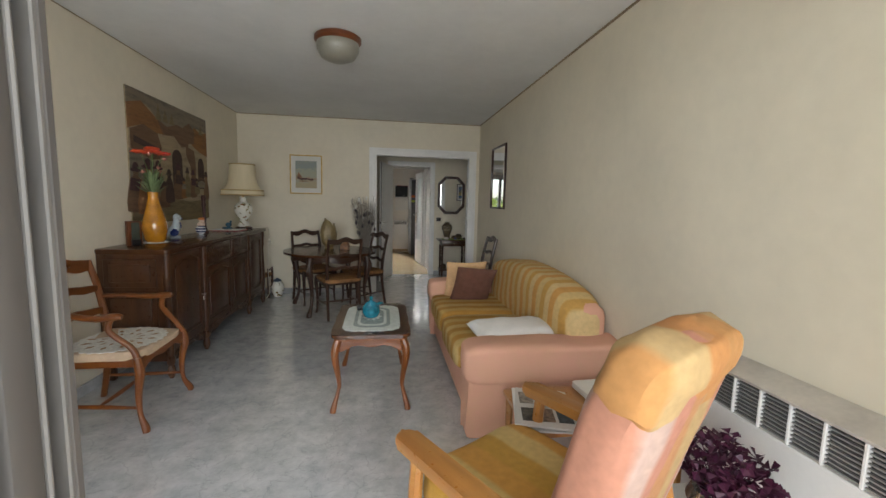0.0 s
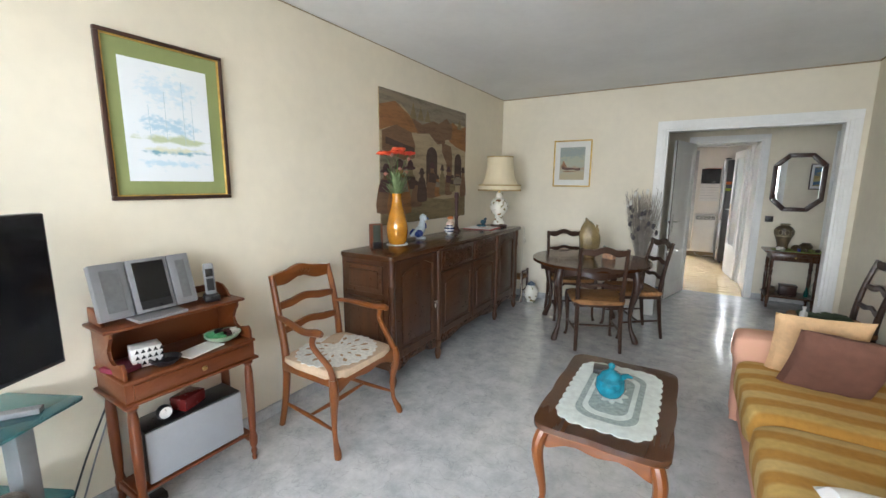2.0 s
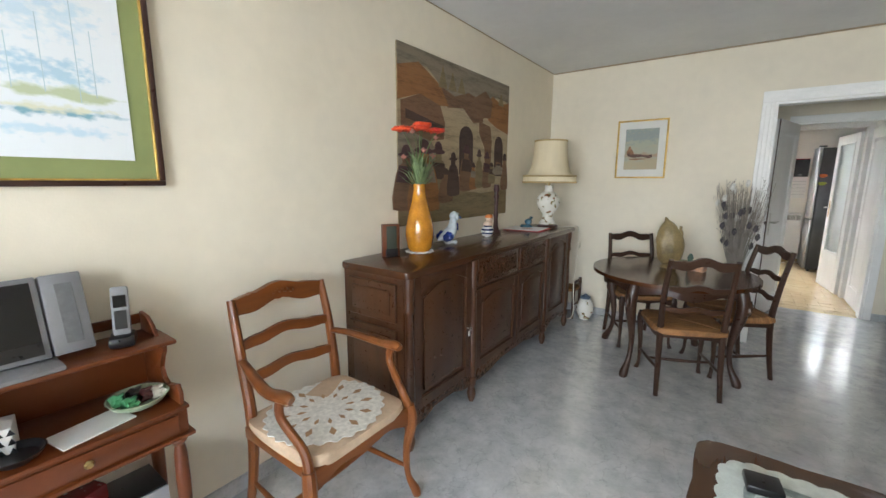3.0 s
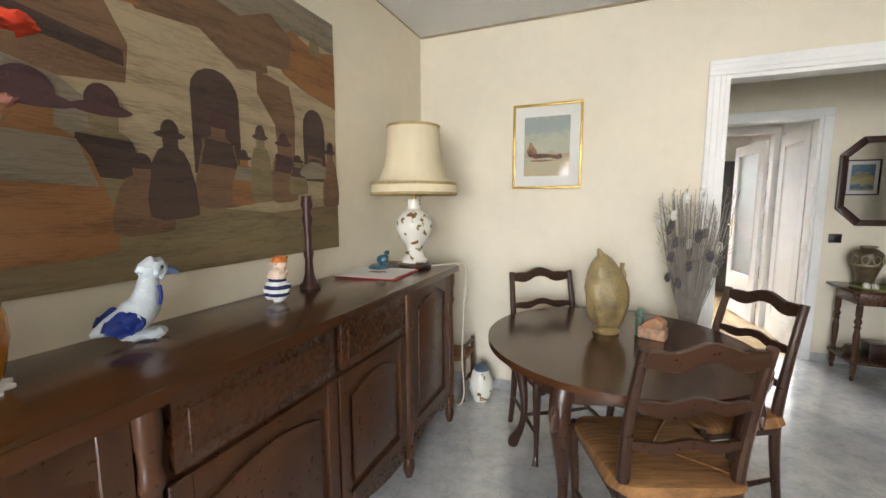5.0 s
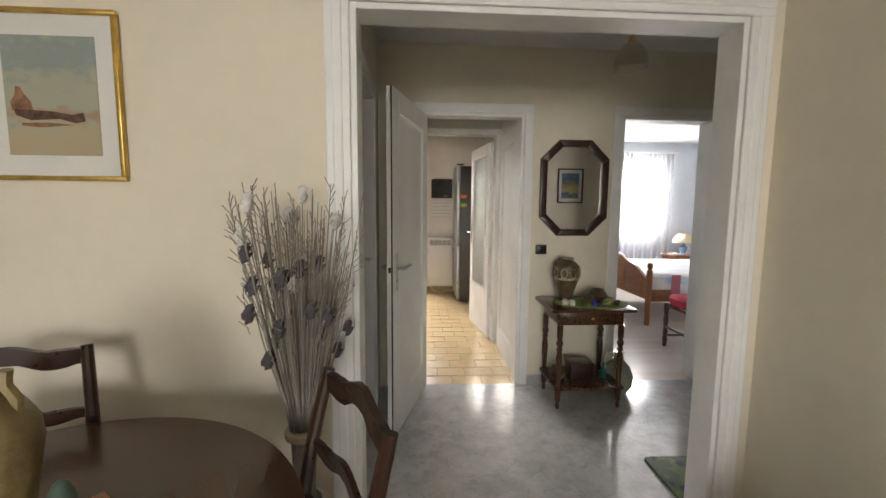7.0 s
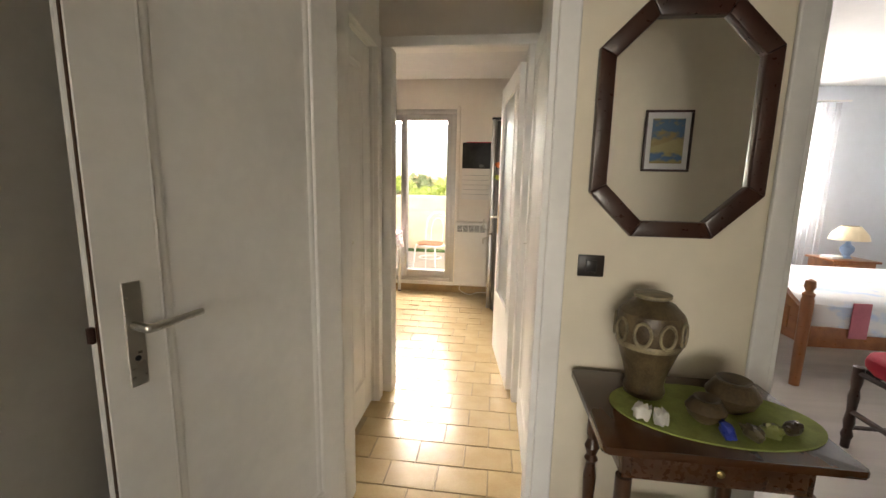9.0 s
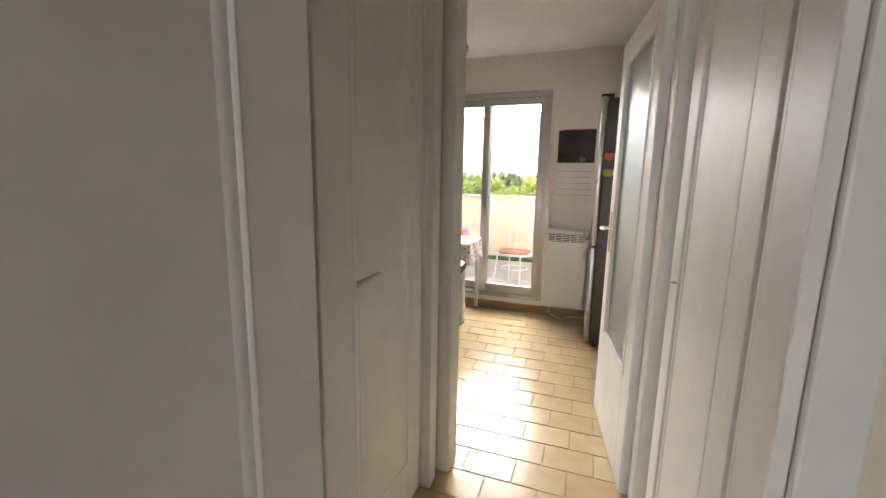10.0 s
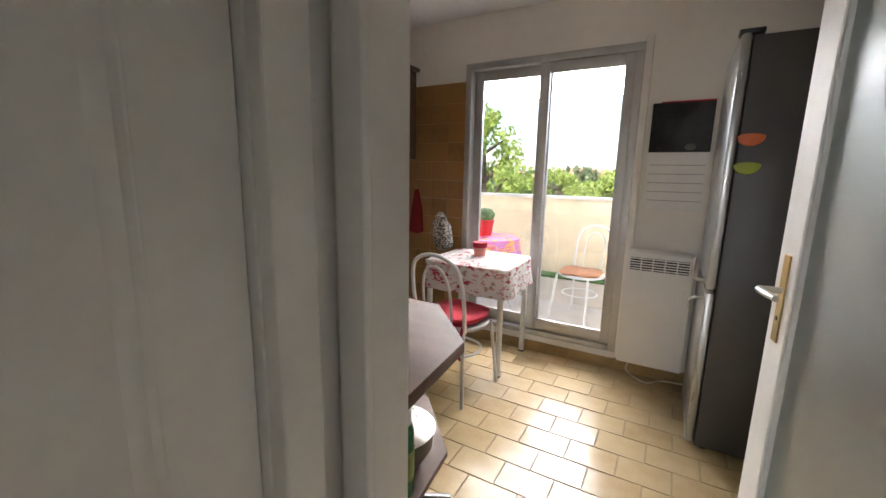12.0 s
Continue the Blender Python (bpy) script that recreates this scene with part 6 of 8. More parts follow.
t = thing("laptop", pose(1.36, 1.6, 0.4205, 0, 0, 3), "closed white laptop on a wooden side table", "laptop")
part("base", P(rounded(-0.17, -0.12, 0.17, 0.12, 0.015), 2, 0.004, 0.02, 0.003), M_PAPER, t)
part("lid", P(rounded(-0.17, -0.12, 0.17, 0.12, 0.015), 2, 0.021, 0.032, 0.003), M_PAPER, t)

M_RAD = mat("white convector paint", (0.76, 0.75, 0.73), 0.4, vary=0.03)
t = thing("convector", pose(X1, 0.7, 0.08), "long white convector casing with black grille slots", "radiator")
part("body", B(-0.12, -0.55, -0.04, -0.003, 0.6, 0.52, 0.004), M_RAD, t)
part("cap", P([(-0.12, 0.655), (-0.003, 0.69), (-0.003, 0.7), (-0.128, 0.668)], 1, -0.55, 0.6, 0.002), mat("beige convector cap", (0.6, 0.56, 0.5), 0.5), t, "beige top ledge")
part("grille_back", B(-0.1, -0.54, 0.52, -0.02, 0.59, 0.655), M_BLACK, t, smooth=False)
for k in range(12):
    y = -0.55 + 0.104 * k
    part("divider", B(-0.12, y, 0.52, -0.1, y + 0.01, 0.655, 0.002, 1), M_RAD, t)
for k in range(9):
    part("slat", B(-0.114, -0.545, 0.526 + 0.0142 * k, -0.104, 0.595, 0.5305 + 0.0142 * k), mat("grey slat", (0.3, 0.29, 0.28), 0.4) if k == 0 else bpy.data.materials["grey slat"], t, smooth=False)
part("grille_lip", B(-0.122, -0.55, 0.512, -0.1, 0.6, 0.522, 0.002, 1), M_RAD, t)
t = thing("plant_stand", pose(1.32, 0.85, 0), "low white stand under the potted plant", "plant stand")
part("tabletop", P(rounded(-0.17, -0.2, 0.16, 0.2, 0.03), 2, 0.33, 0.36, 0.006), M_RAD, t)
for x in (-0.14, 0.13):
    for y in (-0.17, 0.17):
        part("leg", T([(x, y, 0, 0.015), (x, y, 0.33, 0.015)], seg=8, n=1), M_RAD, t)
t = thing("potted_plant", pose(1.275, 0.86, 0.3605), "purple-leaved plant in a round silvered bowl", "plant")
part("bowl", L([(0, 0), (0.05, 0), (0.085, 0.03), (0.1, 0.075), (0.085, 0.115), (0.07, 0.125), (0.066, 0.12), (0, 0.11)], 28), mat("silvered glass bowl", (0.4, 0.38, 0.34), 0.12, metal=0.8, vary=0.3, scale=12), t, "round silvered bowl")
PURPLE = mat("dark purple leaves", (0.06, 0.008, 0.03), 0.5, vary=0.4, scale=20, tint=(0.025, 0.004, 0.015))
rng = random.Random(3)
lm = None
for k in range(110):
    a, q, z = rng.uniform(0, 6.28), 0.13 * math.sqrt(rng.random()), 0.0
    z = 0.12 + 0.15 * rng.random() * (1 - (q / 0.16) ** 2) + 0.03
    x, y = q * math.cos(a), q * math.sin(a)
    if k < 40:
        part("stem", T([(x * 0.2, y * 0.2, 0.1, 0.002), (x * 0.7, y * 0.7, z * 0.8, 0.0018), (x, y, z, 0.0015)], seg=4, n=3), PURPLE, t)
    if lm is None:
        bm = bmesh.new()
        for r_ in range(3):
            b_ = 2 * math.pi * r_ / 3
            c_, d_ = Vector((math.cos(b_), math.sin(b_), 0)), Vector((-math.sin(b_), math.cos(b_), 0))
            vs = [bm.verts.new(v_) for v_ in (Vector((0, 0, 0)), c_ * 0.022 + d_ * 0.017 + Vector((0, 0, 0.006)), c_ * 0.032 + Vector((0, 0, -0.002)), c_ * 0.022 - d_ * 0.017 + Vector((0, 0, 0.006)))]
            bm.faces.new(vs)
        lm = mesh_of(bm, "leaf", PURPLE)
    o = new("leaf", lm)
    o.parent = t
    o.matrix_basis = pose(x, y, z, rng.uniform(-50, 50), rng.uniform(-50, 50), rng.uniform(0, 360))

# ---- ceiling lamp ----
t = thing("ceiling_lamp", pose(-0.12, 2.95, H), "round ceiling lamp with wooden ring and frosted glass bowl", "ceiling lamp")
part("ring", L([(0, -0.001), (0.15, -0.001), (0.165, -0.012), (0.165, -0.035), (0.15, -0.05), (0.14, -0.05), (0, -0.045)], 40), M_DESK, t, "brown wooden ring")
part("glass_bowl", L([(0.145, -0.045), (0.15, -0.06), (0.148, -0.1), (0.12, -0.145), (0.07, -0.168), (0, -0.175)], 40), mat("frosted ribbed glass", (0.27, 0.255, 0.21), 0.3, vary=0.05, scale=10, bump=0.3, bump_scale=90), t, "frosted glass bowl")

# ---- balcony window frame of the living room, skirting ----
t = thing("window_1", pose(0, 0, 0), "aluminium frame of an open sliding window", "window", kind="structure")
part("window_frame", B(-1.5, Y0 - 0.13, 2.17, 1.35, Y0 - 0.02, 2.25, 0.004), M_ALU, t)
for x0, x1 in ((-1.5, -1.44), (1.29, 1.35)):
    part("window_frame", B(x0, Y0 - 0.13, 0.0, x1, Y0 - 0.02, 2.17, 0.004), M_ALU, t)
part("sill", B(-1.5, Y0 - 0.25, -0.01, 1.35, Y0 - 0.02, 0.012, 0.003), M_ALU, t)
SASHM = mat("grey-brown lacquered aluminium", (0.1, 0.092, 0.088), 0.6, vary=0.08, scale=3)
SASHE = mat("worn sash edge", (0.17, 0.163, 0.157), 0.5, metal=0.1, vary=0.1)
GREYF = mat("dark window gasket", (0.03, 0.03, 0.03), 0.6)
for y in (Y0 - 0.115, Y0 - 0.06):
    s = part("sash", B(-0.05, y, 0.02, 0.042, y + 0.0185, 2.17, 0.002), SASHM, t, "aluminium sash upright")
    part("sash_bead", B(-0.03, y + 0.0186, 0.02, 0.0435, y + 0.0215, 2.17, 0.001, 1), SASHE, s)
    part("sash_lip", B(-0.03, y + 0.0216, 0.02, 0.041, y + 0.025, 2.17, 0.001, 1), SASHM, s)
    part("gasket", B(-0.03, y + 0.0251, 0.02, 0.022, y + 0.0335, 2.17), GREYF, s, smooth=False)
    part("sash_edge", B(-0.03, y + 0.0336, 0.02, 0.042, y + 0.0375, 2.17, 0.001, 1), SASHE, s)
    part("sash_lip", B(-0.03, y + 0.0376, 0.02, 0.042, y + 0.044, 2.17, 0.001, 1), SASHM, s)
    part("pane", B(-1.44, y + 0.016, 0.06, -0.03, y + 0.024, 2.13), M_GLASS, t, smooth=False).visible_shadow = False
    part("sash_rail", B(-1.44, y, 0.012, -0.03, y + 0.04, 0.06, 0.003), M_ALU, t)
    part("sash_rail", B(-1.44, y, 2.13, -0.03, y + 0.04, 2.17, 0.003), M_ALU, t)


def skirting(name, x0, y0, x1, y1):
    solid(name, B(x0, y0, 0, x1, y1, 0.075, 0.003), M_PLINTH, "grey marble skirting board", "skirting", "structure")


skirting("baseboard_west", X0, Y0, X0 + 0.011, Y1)
skirting("baseboard_east", X1 - 0.011, Y0, X1, Y1)
skirting("baseboard_north", X0 + 0.011, Y1 - 0.011, 0.0, Y1)
skirting("baseboard_hall_north", 1.152, HY1 - 0.011, 1.748, HY1)
skirting("baseboard_hall_east", 2.6, HY1 - 0.011, HX1, HY1)
CORD = mat("brown ceiling bead", (0.35, 0.27, 0.17), 0.8)
for nm, a, b in (("trim_west", (X0, Y0, H - 0.006), (X0 + 0.006, Y1, H - 0.001)), ("trim_east", (X1 - 0.01, Y0, H - 0.012), (X1, Y1, H - 0.001)), ("trim_north", (X0 + 0.01, Y1 - 0.01, H - 0.012), (X1 - 0.01, Y1, H - 0.001))):
    solid(nm, B(*a, *b), CORD, "thin beige bead under the ceiling", "trim", "structure", smooth=False)


# ---- doors ----
def panel_moulding(x0, z0, x1, z1, f, into):
    """A mitred bead that slopes from the stiles at y = f down to the sunk panel of a door."""
    bm = bmesh.new()
    rings = []
    for g, d in ((-0.001, 0.0), (0.003, -0.0015), (0.007, 0.0005), (0.01, 0.0045), (0.016, 0.0035), (0.022, 0.0055), (0.03, 0.0093)):
        rings.append([bm.verts.new((x, f + into * d, z)) for x, z in ((x0 + g, z0 + g), (x1 - g, z0 + g), (x1 - g, z1 - g), (x0 + g, z1 - g))])
    for p, q in zip(rings, rings[1:]):
        for i in range(4):
            bm.faces.new((p[i], p[(i + 1) % 4], q[(i + 1) % 4], q[i]))
    bmesh.ops.recalc_face_normals(bm, faces=bm.faces)
    return bm


def leaf_door(name, m, w, label, handle_sides=(1,), plate=M_STEEL, glazed=False, grip=1.03, lock=0.115, inset=0.057):
    """A door leaf hinged at its local origin, reaching along +x, its two faces at y = 0 and y = 0.038."""
    t = thing(name, m, label, "door", kind="structure")
    hgt, th = 2.005, 0.038
    st = 0.115
    if glazed:
        for nm, a in (("stile", (0, 0, 0.008, st, th, hgt)), ("stile", (w - st, 0, 0.008, w, th, hgt)), ("rail", (st, 0, 0.008, w - st, th, 0.5)), ("rail", (st, 0, hgt - st, w - st, th, hgt))):
            part(nm, B(*a, 0.002, 1), M_WHITE, t, smooth=False)
        part("pane", B(st - 0.002, th / 2 - 0.003, 0.498, w - st + 0.002, th / 2 + 0.003, hgt - st + 0.002), FROST, t, "frosted glass pane", smooth=False)
        for f0, f1 in ((0.0, 0.008), (th - 0.008, th)):
            off = -0.005 if f0 == 0 else 0.005
            for a in ((st - 0.012, 0.488, st + 0.01, hgt - st + 0.012), (w - st - 0.01, 0.488, w - st + 0.012, hgt - st + 0.012), (st + 0.01, 0.488, w - st - 0.01, 0.51), (st + 0.01, hgt - st - 0.01, w - st - 0.01, hgt - st + 0.012)):
                part("bead", B(a[0], f0 + off, a[1], a[2], f1 + off, a[3], 0.003, 1), M_WHITE, t, smooth=False)
    else:
        part("slab", B(0.001, 0.0092, 0.009, w - 0.001, th - 0.0092, hgt - 0.001), M_WHITE, t, smooth=False)
        for f, into in ((0.0, 1), (th, -1)):
            f0, f1 = sorted((f, f + into * 0.0095))
            for nm, a in (("stile", (0, st)), ("stile", (w - lock, w))):
                part(nm, B(a[0], f0, 0.008, a[1], f1, hgt, 0.0015, 1), M_WHITE, t, smooth=False)
            for z0, z1 in ((0.008, 0.2), (hgt - st, hgt)):
                part("rail", B(st, f0, z0, w - lock, f1, z1, 0.0015, 1), M_WHITE, t, smooth=False)
            part("moulding", panel_moulding(st, 0.2, w - lock, hgt - st, f, into), M_WHITE, t)
    for s in handle_sides:
        y = th if s > 0 else 0.0
        pl = part("plate", B(w - inset - 0.018, min(y, y + 0.004 * s), grip - 0.13, w - inset + 0.017, max(y, y + 0.004 * s), grip + 0.09, 0.0015, 1), plate, t, "metal door plate")
        part("lever", T([(w - inset, y, grip, 0.009), (w - inset, y + 0.04 * s, grip, 0.009), (w - inset - 0.013, y + 0.05 * s, grip, 0.009), (w - inset - 0.113, y + 0.05 * s, grip + 0.005, 0.007)], seg=10), M_STEEL if plate is M_BRASS else plate, pl, "lever handle")
        part("keyhole", L([(0, 0), (0.006, 0), (0.006, 0.002), (0, 0.002)], 10), M_BLACK, pl).matrix_basis = pose(w - inset, y + 0.0038 * s, grip - 0.07, -90 * s, 0, 0)
    part("latch", B(w + 0.0016, 0.012, grip - 0.02, w + 0.012, 0.026, grip + 0.012, 0.002), M_DARK, t)
    part("edge_strip", B(w + 0.0002, th - 0.012, 0.01, w + 0.0018, th - 0.003, hgt - 0.002), M_OAK, t, "brown unpainted edge", smooth=False)
    return t


FROST = glassy("frosted glass", 0.35, (0.86, 0.92, 0.9))
M_IVORY = mat("ivory enamelled metal", (0.8, 0.77, 0.68), 0.4)
leaf_door("door_corridor", pose(0.342, HY1 - 0.012, 0, 0, 0, -106), 0.728, "white panelled door standing open into the hall", (1, -1), grip=1.01)
leaf_door("door_hall_west", pose(HX0 - 0.065, 6.322, 0, 0, 0, 90), 0.676, "closed white panelled door", (-1,))
leaf_door("door_corridor_west", pose(CX0 - 0.052, 8.188, 0, 0, 0, -90), 0.645, "closed white panelled door with ivory handle", (1,), M_IVORY, lock=0.185, inset=0.105)
leaf_door("door_corridor_east", pose(CX1 + 0.004, 7.564, 0, 0, 0, 90), 0.654, "closed white cupboard door with a small key", (), M_STEEL)
t = thing("cupboard_key", pose(CX1 - 0.002, 8.12, 1.01), "small steel key in the cupboard lock", "key")
part("escutcheon", L([(0, 0), (0.012, 0), (0.012, 0.003), (0, 0.003)], 14), M_STEEL, t).matrix_basis = pose(0.006, 0, 0, 0, -90, 0)
part("shaft", T([(0.004, 0, 0), (-0.03, 0, 0)], 0.003, 8, 1), M_STEEL, t)
part("bow", T([(-0.03, 0, 0), (-0.037, 0.008, 0), (-0.047, 0, 0), (-0.037, -0.008, 0), (-0.03, 0, 0)], 0.0022, 6), M_STEEL, t)
leaf_door("door_kitchen", pose(1.064, KW0 + 0.036, 0, 0, 0, 97.2), 0.725, "white kitchen door with frosted glass standing open", (1, -1), M_BRASS, glazed=True, grip=1.07)
t = thing("strike_plate", pose(HX0 + 0.0045, 6.3, 1.0), "small dark lock hole in the door frame", "strike plate", kind="structure")
part("hole", B(0, 0.002, -0.02, 0.0255, 0.01, 0.02, 0.002, 1), M_BLACK, t)

# ---- console table and its things ----
TURN_LEG = [(0, 0), (0.011, 0), (0.015, 0.02), (0.011, 0.045), (0.02, 0.06), (0.018, 0.09), (0.022, 0.1), (0.022, 0.14), (0.014, 0.15), (0.02, 0.17), (0.013, 0.19), (0.016, 0.22), (0.021, 0.36), (0.014, 0.41), (0.022, 0.425), (0.014, 0.44), (0.024, 0.47), (0.014, 0.5), (0.02, 0.515), (0.02, 0.6), (0, 0.6)]
t = thing("console_table", pose(1.475, 7.12, 0) @ Matrix.Diagonal((1, 1, 0.972, 1)), "dark turned-leg console table with a drawer and low shelf", "console table")
part("tabletop", P(rounded(-0.285, -0.215, 0.285, 0.2, 0.012), 2, 0.7, 0.72, 0.005), M_TOP, t)
part("drawer_box", B(-0.22, -0.16, 0.6, 0.22, 0.17, 0.7, 0.003), M_OAKH, t)
d = part("drawer", B(-0.2, -0.168, 0.612, 0.2, -0.159, 0.692, 0.003), M_OAKH, t)
part("knob", L([(0, 0), (0.005, 0), (0.01, 0.012), (0, 0.018)], 12), M_BRASS, d).matrix_basis = pose(0, -0.167, 0.65, 90, 0, 0)
for x in (-0.21, 0.21):
    for y in (-0.15, 0.15):
        part("leg", L(TURN_LEG, 16, (x, y, 0)), M_OAK, t)
part("low_shelf", P(rounded(-0.24, -0.18, 0.24, 0.18, 0.01), 2, 0.14, 0.16, 0.004), M_OAKH, t)
solid("place_mat", P(ring_of(60, 0.26, 0.155), 2, 0.0, 0.004), mat("lime green felt", (0.32, 0.38, 0.1), 0.95, vary=0.15, scale=20, bump=0.5), "oval lime green mat on the console table", "mat", m=pose(1.52, 7.1, 0.7005, 0, 0, -4))
VAS = mat("brown incised stoneware", (0.12, 0.085, 0.042), 0.35, vary=0.4, scale=14, tint=(0.04, 0.026, 0.015), bump=0.5, bump_scale=60)
VPALE = mat("cream slip relief", (0.3, 0.25, 0.15), 0.45, vary=0.3, scale=20)
t = thing("stoneware_vase", pose(1.375, 7.19, 0.705) @ Matrix.Diagonal((0.72, 0.72, 0.86, 1)), "brown stoneware vase with pale ring ornaments", "vase")
part("body", L([(0, 0), (0.075, 0), (0.08, 0.015), (0.072, 0.04), (0.085, 0.09), (0.115, 0.17), (0.13, 0.24), (0.12, 0.29), (0.085, 0.32), (0.065, 0.325), (0.055, 0.335), (0.068, 0.342), (0.068, 0.352), (0.055, 0.353), (0.05, 0.34), (0, 0.3)], 40), VAS, t)
for k in range(9):
    a = 2 * math.pi * k / 9
    c, s_ = math.cos(a), math.sin(a)
    o = part("ring_ornament", T([((0.128) * c - 0.03 * s_ * math.cos(b), 0.128 * s_ + 0.03 * c * math.cos(b), 0.235 + 0.038 * math.sin(b)) for b in (2 * math.pi * i / 10 for i in range(11))], 0.006, 6, 2), VPALE, t)
part("pale_band", L([(0.1205, 0.175), (0.1235, 0.182), (0.1235, 0.19), (0.1215, 0.195)], 40), VPALE, t)
part("lip", L([(0.063, 0.34), (0.07, 0.342), (0.07, 0.352), (0.056, 0.356)], 32), VPALE, t, "pale glazed lip")
for x, y, s_ in ((1.58, 7.12, 0.85), (1.48, 7.05, 0.62)):
    t = thing("clay_pot", pose(x, y, 0.705), "small round mottled clay pot on the mat", "pot", "clay pots on the console")
    part("body", L([(0, 0), (0.03 * s_, 0), (0.065 * s_, 0.03 * s_), (0.078 * s_, 0.06 * s_), (0.06 * s_, 0.09 * s_), (0.045 * s_, 0.1 * s_), (0.05 * s_, 0.108 * s_), (0.04 * s_, 0.106 * s_), (0, 0.07 * s_)], 26), VAS, t)
for k, (x, y, col) in enumerate(((1.32, 7.04, (0.7, 0.68, 0.6)), (1.36, 7.02, (0.68, 0.66, 0.6)), (1.5, 6.985, (0.02, 0.04, 0.3)), (1.56, 6.985, (0.1, 0.08, 0.04)), (1.61, 7.0, (0.2, 0.22, 0.07)), (1.67, 7.02, (0.08, 0.06, 0.04)))):
    solid("pebble_ornament", PF((0, 0, 0.018), (0.024, 0.014, 0.018), 0.7, 12, 7), mat("pebble %s" % "abcdef"[k], col, 0.3), "tiny polished ornament lying on the mat", "ornament", m=pose(x, y, 0.7055, 0, 0, 40 * k), group="tiny ornaments on the console")
t = thing("shelf_box", pose(1.47, 7.12, 0.1565), "dark carved box on the console shelf", "box")
part("box", B(-0.08, -0.06, 0, 0.08, 0.06, 0.1, 0.006), M_DARK, t)
part("lid", B(-0.085, -0.065, 0.1, 0.085, 0.065, 0.12, 0.006), M_DARK, t)
solid("shelf_pot", L([(0, 0), (0.04, 0), (0.055, 0.04), (0.04, 0.08), (0.03, 0.085), (0, 0.08)], 20), VAS, "small dark pot on the console shelf", "pot", m=pose(1.31, 7.12, 0.1565))
solid("teal_bottle", L([(0, 0), (0.02, 0), (0.022, 0.06), (0.01, 0.08), (0.01, 0.11), (0, 0.11)], 14), mat("dark teal glass", (0.01, 0.12, 0.1), 0.1), "small dark teal bottle on the shelf", "bottle", m=pose(1.64, 7.1, 0.1565))
GOURD = mat("pale green celadon", (0.42, 0.46, 0.34), 0.25, vary=0.15)
t = thing("floor_jug", pose(1.80, 7.2, 0), "pale green jug standing on the marble floor", "jug")
part("body", L([(0, 0), (0.06, 0), (0.1, 0.06), (0.105, 0.13), (0.08, 0.2), (0.035, 0.25), (0.03, 0.3), (0.04, 0.31), (0.03, 0.312), (0, 0.3)], 28), GOURD, t)
part("handle", T([(-0.03, 0, 0.28, 0.01), (-0.08, 0, 0.3, 0.01), (-0.11, 0, 0.24, 0.01), (-0.09, 0, 0.18, 0.01)], seg=8), GOURD, t)

# ---- octagonal mirror, switch, clock, picture, pendant, rug ----
def octagon(w, h, c):
    return [(-w + c, -h), (w - c, -h), (w, -h + c), (w, h - c), (w - c, h), (-w + c, h), (-w, h - c), (-w, -h + c)]


t = thing("octagonal_mirror", pose(1.4625, HY1, 1.505), "octagonal mirror in a broad dark wooden frame", "mirror")
o0, o1 = octagon(0.255, 0.35, 0.135), octagon(0.205, 0.3, 0.112)
for k in range(8):
    a, b, c, d = o0[k], o0[(k + 1) % 8], o1[(k + 1) % 8], o1[k]
    part("frame_bar", P([a, b, c, d], 1, -0.035, -0.002, 0.007), M_DARK, t)
part("glass", P(octagon(0.208, 0.303, 0.113), 1, -0.014, -0.006), M_MIRROR, t, "mirror glass", smooth=False)
t = thing("light_switch", pose(1.235, HY1, 1.05), "square dark brown light switch on the wall", "light switch")
part("plate", B(-0.042, -0.009, -0.036, 0.042, -0.001, 0.036, 0.003), mat("dark brown bakelite", (0.02, 0.014, 0.012), 0.35), t)
part("rocker", B(-0.018, -0.014, -0.02, 0.018, -0.0088, 0.02, 0.002), M_BLACK, t)
t = thing("wall_box", pose(2.70, HY1, 1.67), "small dark wooden key box on the wall", "key box")
part("box", B(-0.05, -0.05, -0.11, 0.05, -0.002, 0.11, 0.006), M_OAK, t)
part("door", B(-0.04, -0.056, -0.1, 0.04, -0.05, 0.1, 0.003), M_OAK, t)
t = thing("entry_phone", pose(2.70, HY1, 1.1), "small brass intercom on the hall wall", "intercom")
part("body", B(-0.03, -0.03, -0.06, 0.03, -0.002, 0.06, 0.006), M_BRASS, t)
p = thing("abstract_print", pose(1.955, HY0, 1.6, 0, 0, 90), "small abstract print in blue and ochre, dark frame", "picture")
frame_of(p, 0.28, 0.37, 0.014, 0.02, M_DARK)
part("mount", B(0.002, -0.128, -0.173, 0.008, 0.128, 0.173), M_PAPER, p, smooth=False)
part("sheet", B(0.0085, -0.095, -0.135, 0.01, 0.095, 0.135), painted("blue and ochre abstract", (0.33, 0.26, 0.1), ((0.08, 0.1, (0.08, 0.16, 0.26), 0.55), (-0.05, 0.09, (0.42, 0.36, 0.16), 0.55), (-0.1, 0.06, (0.06, 0.14, 0.26), 0.6)), 7, 0.08), p, smooth=False)
HG = glassy("thin pendant glass", 0.15, (0.8, 0.72, 0.6))
t = thing("pendant_lamp", pose(1.46, 6.6, 2.5), "small glass pendant lamp hanging in the hall", "pendant lamp")
part("cord", T([(0, 0, 0), (0, 0, -0.24)], 0.004, 6, 1), M_BLACK, t)
part("cap", L([(0, -0.22), (0.015, -0.22), (0.03, -0.26), (0, -0.26)], 16), M_BRASS, t)
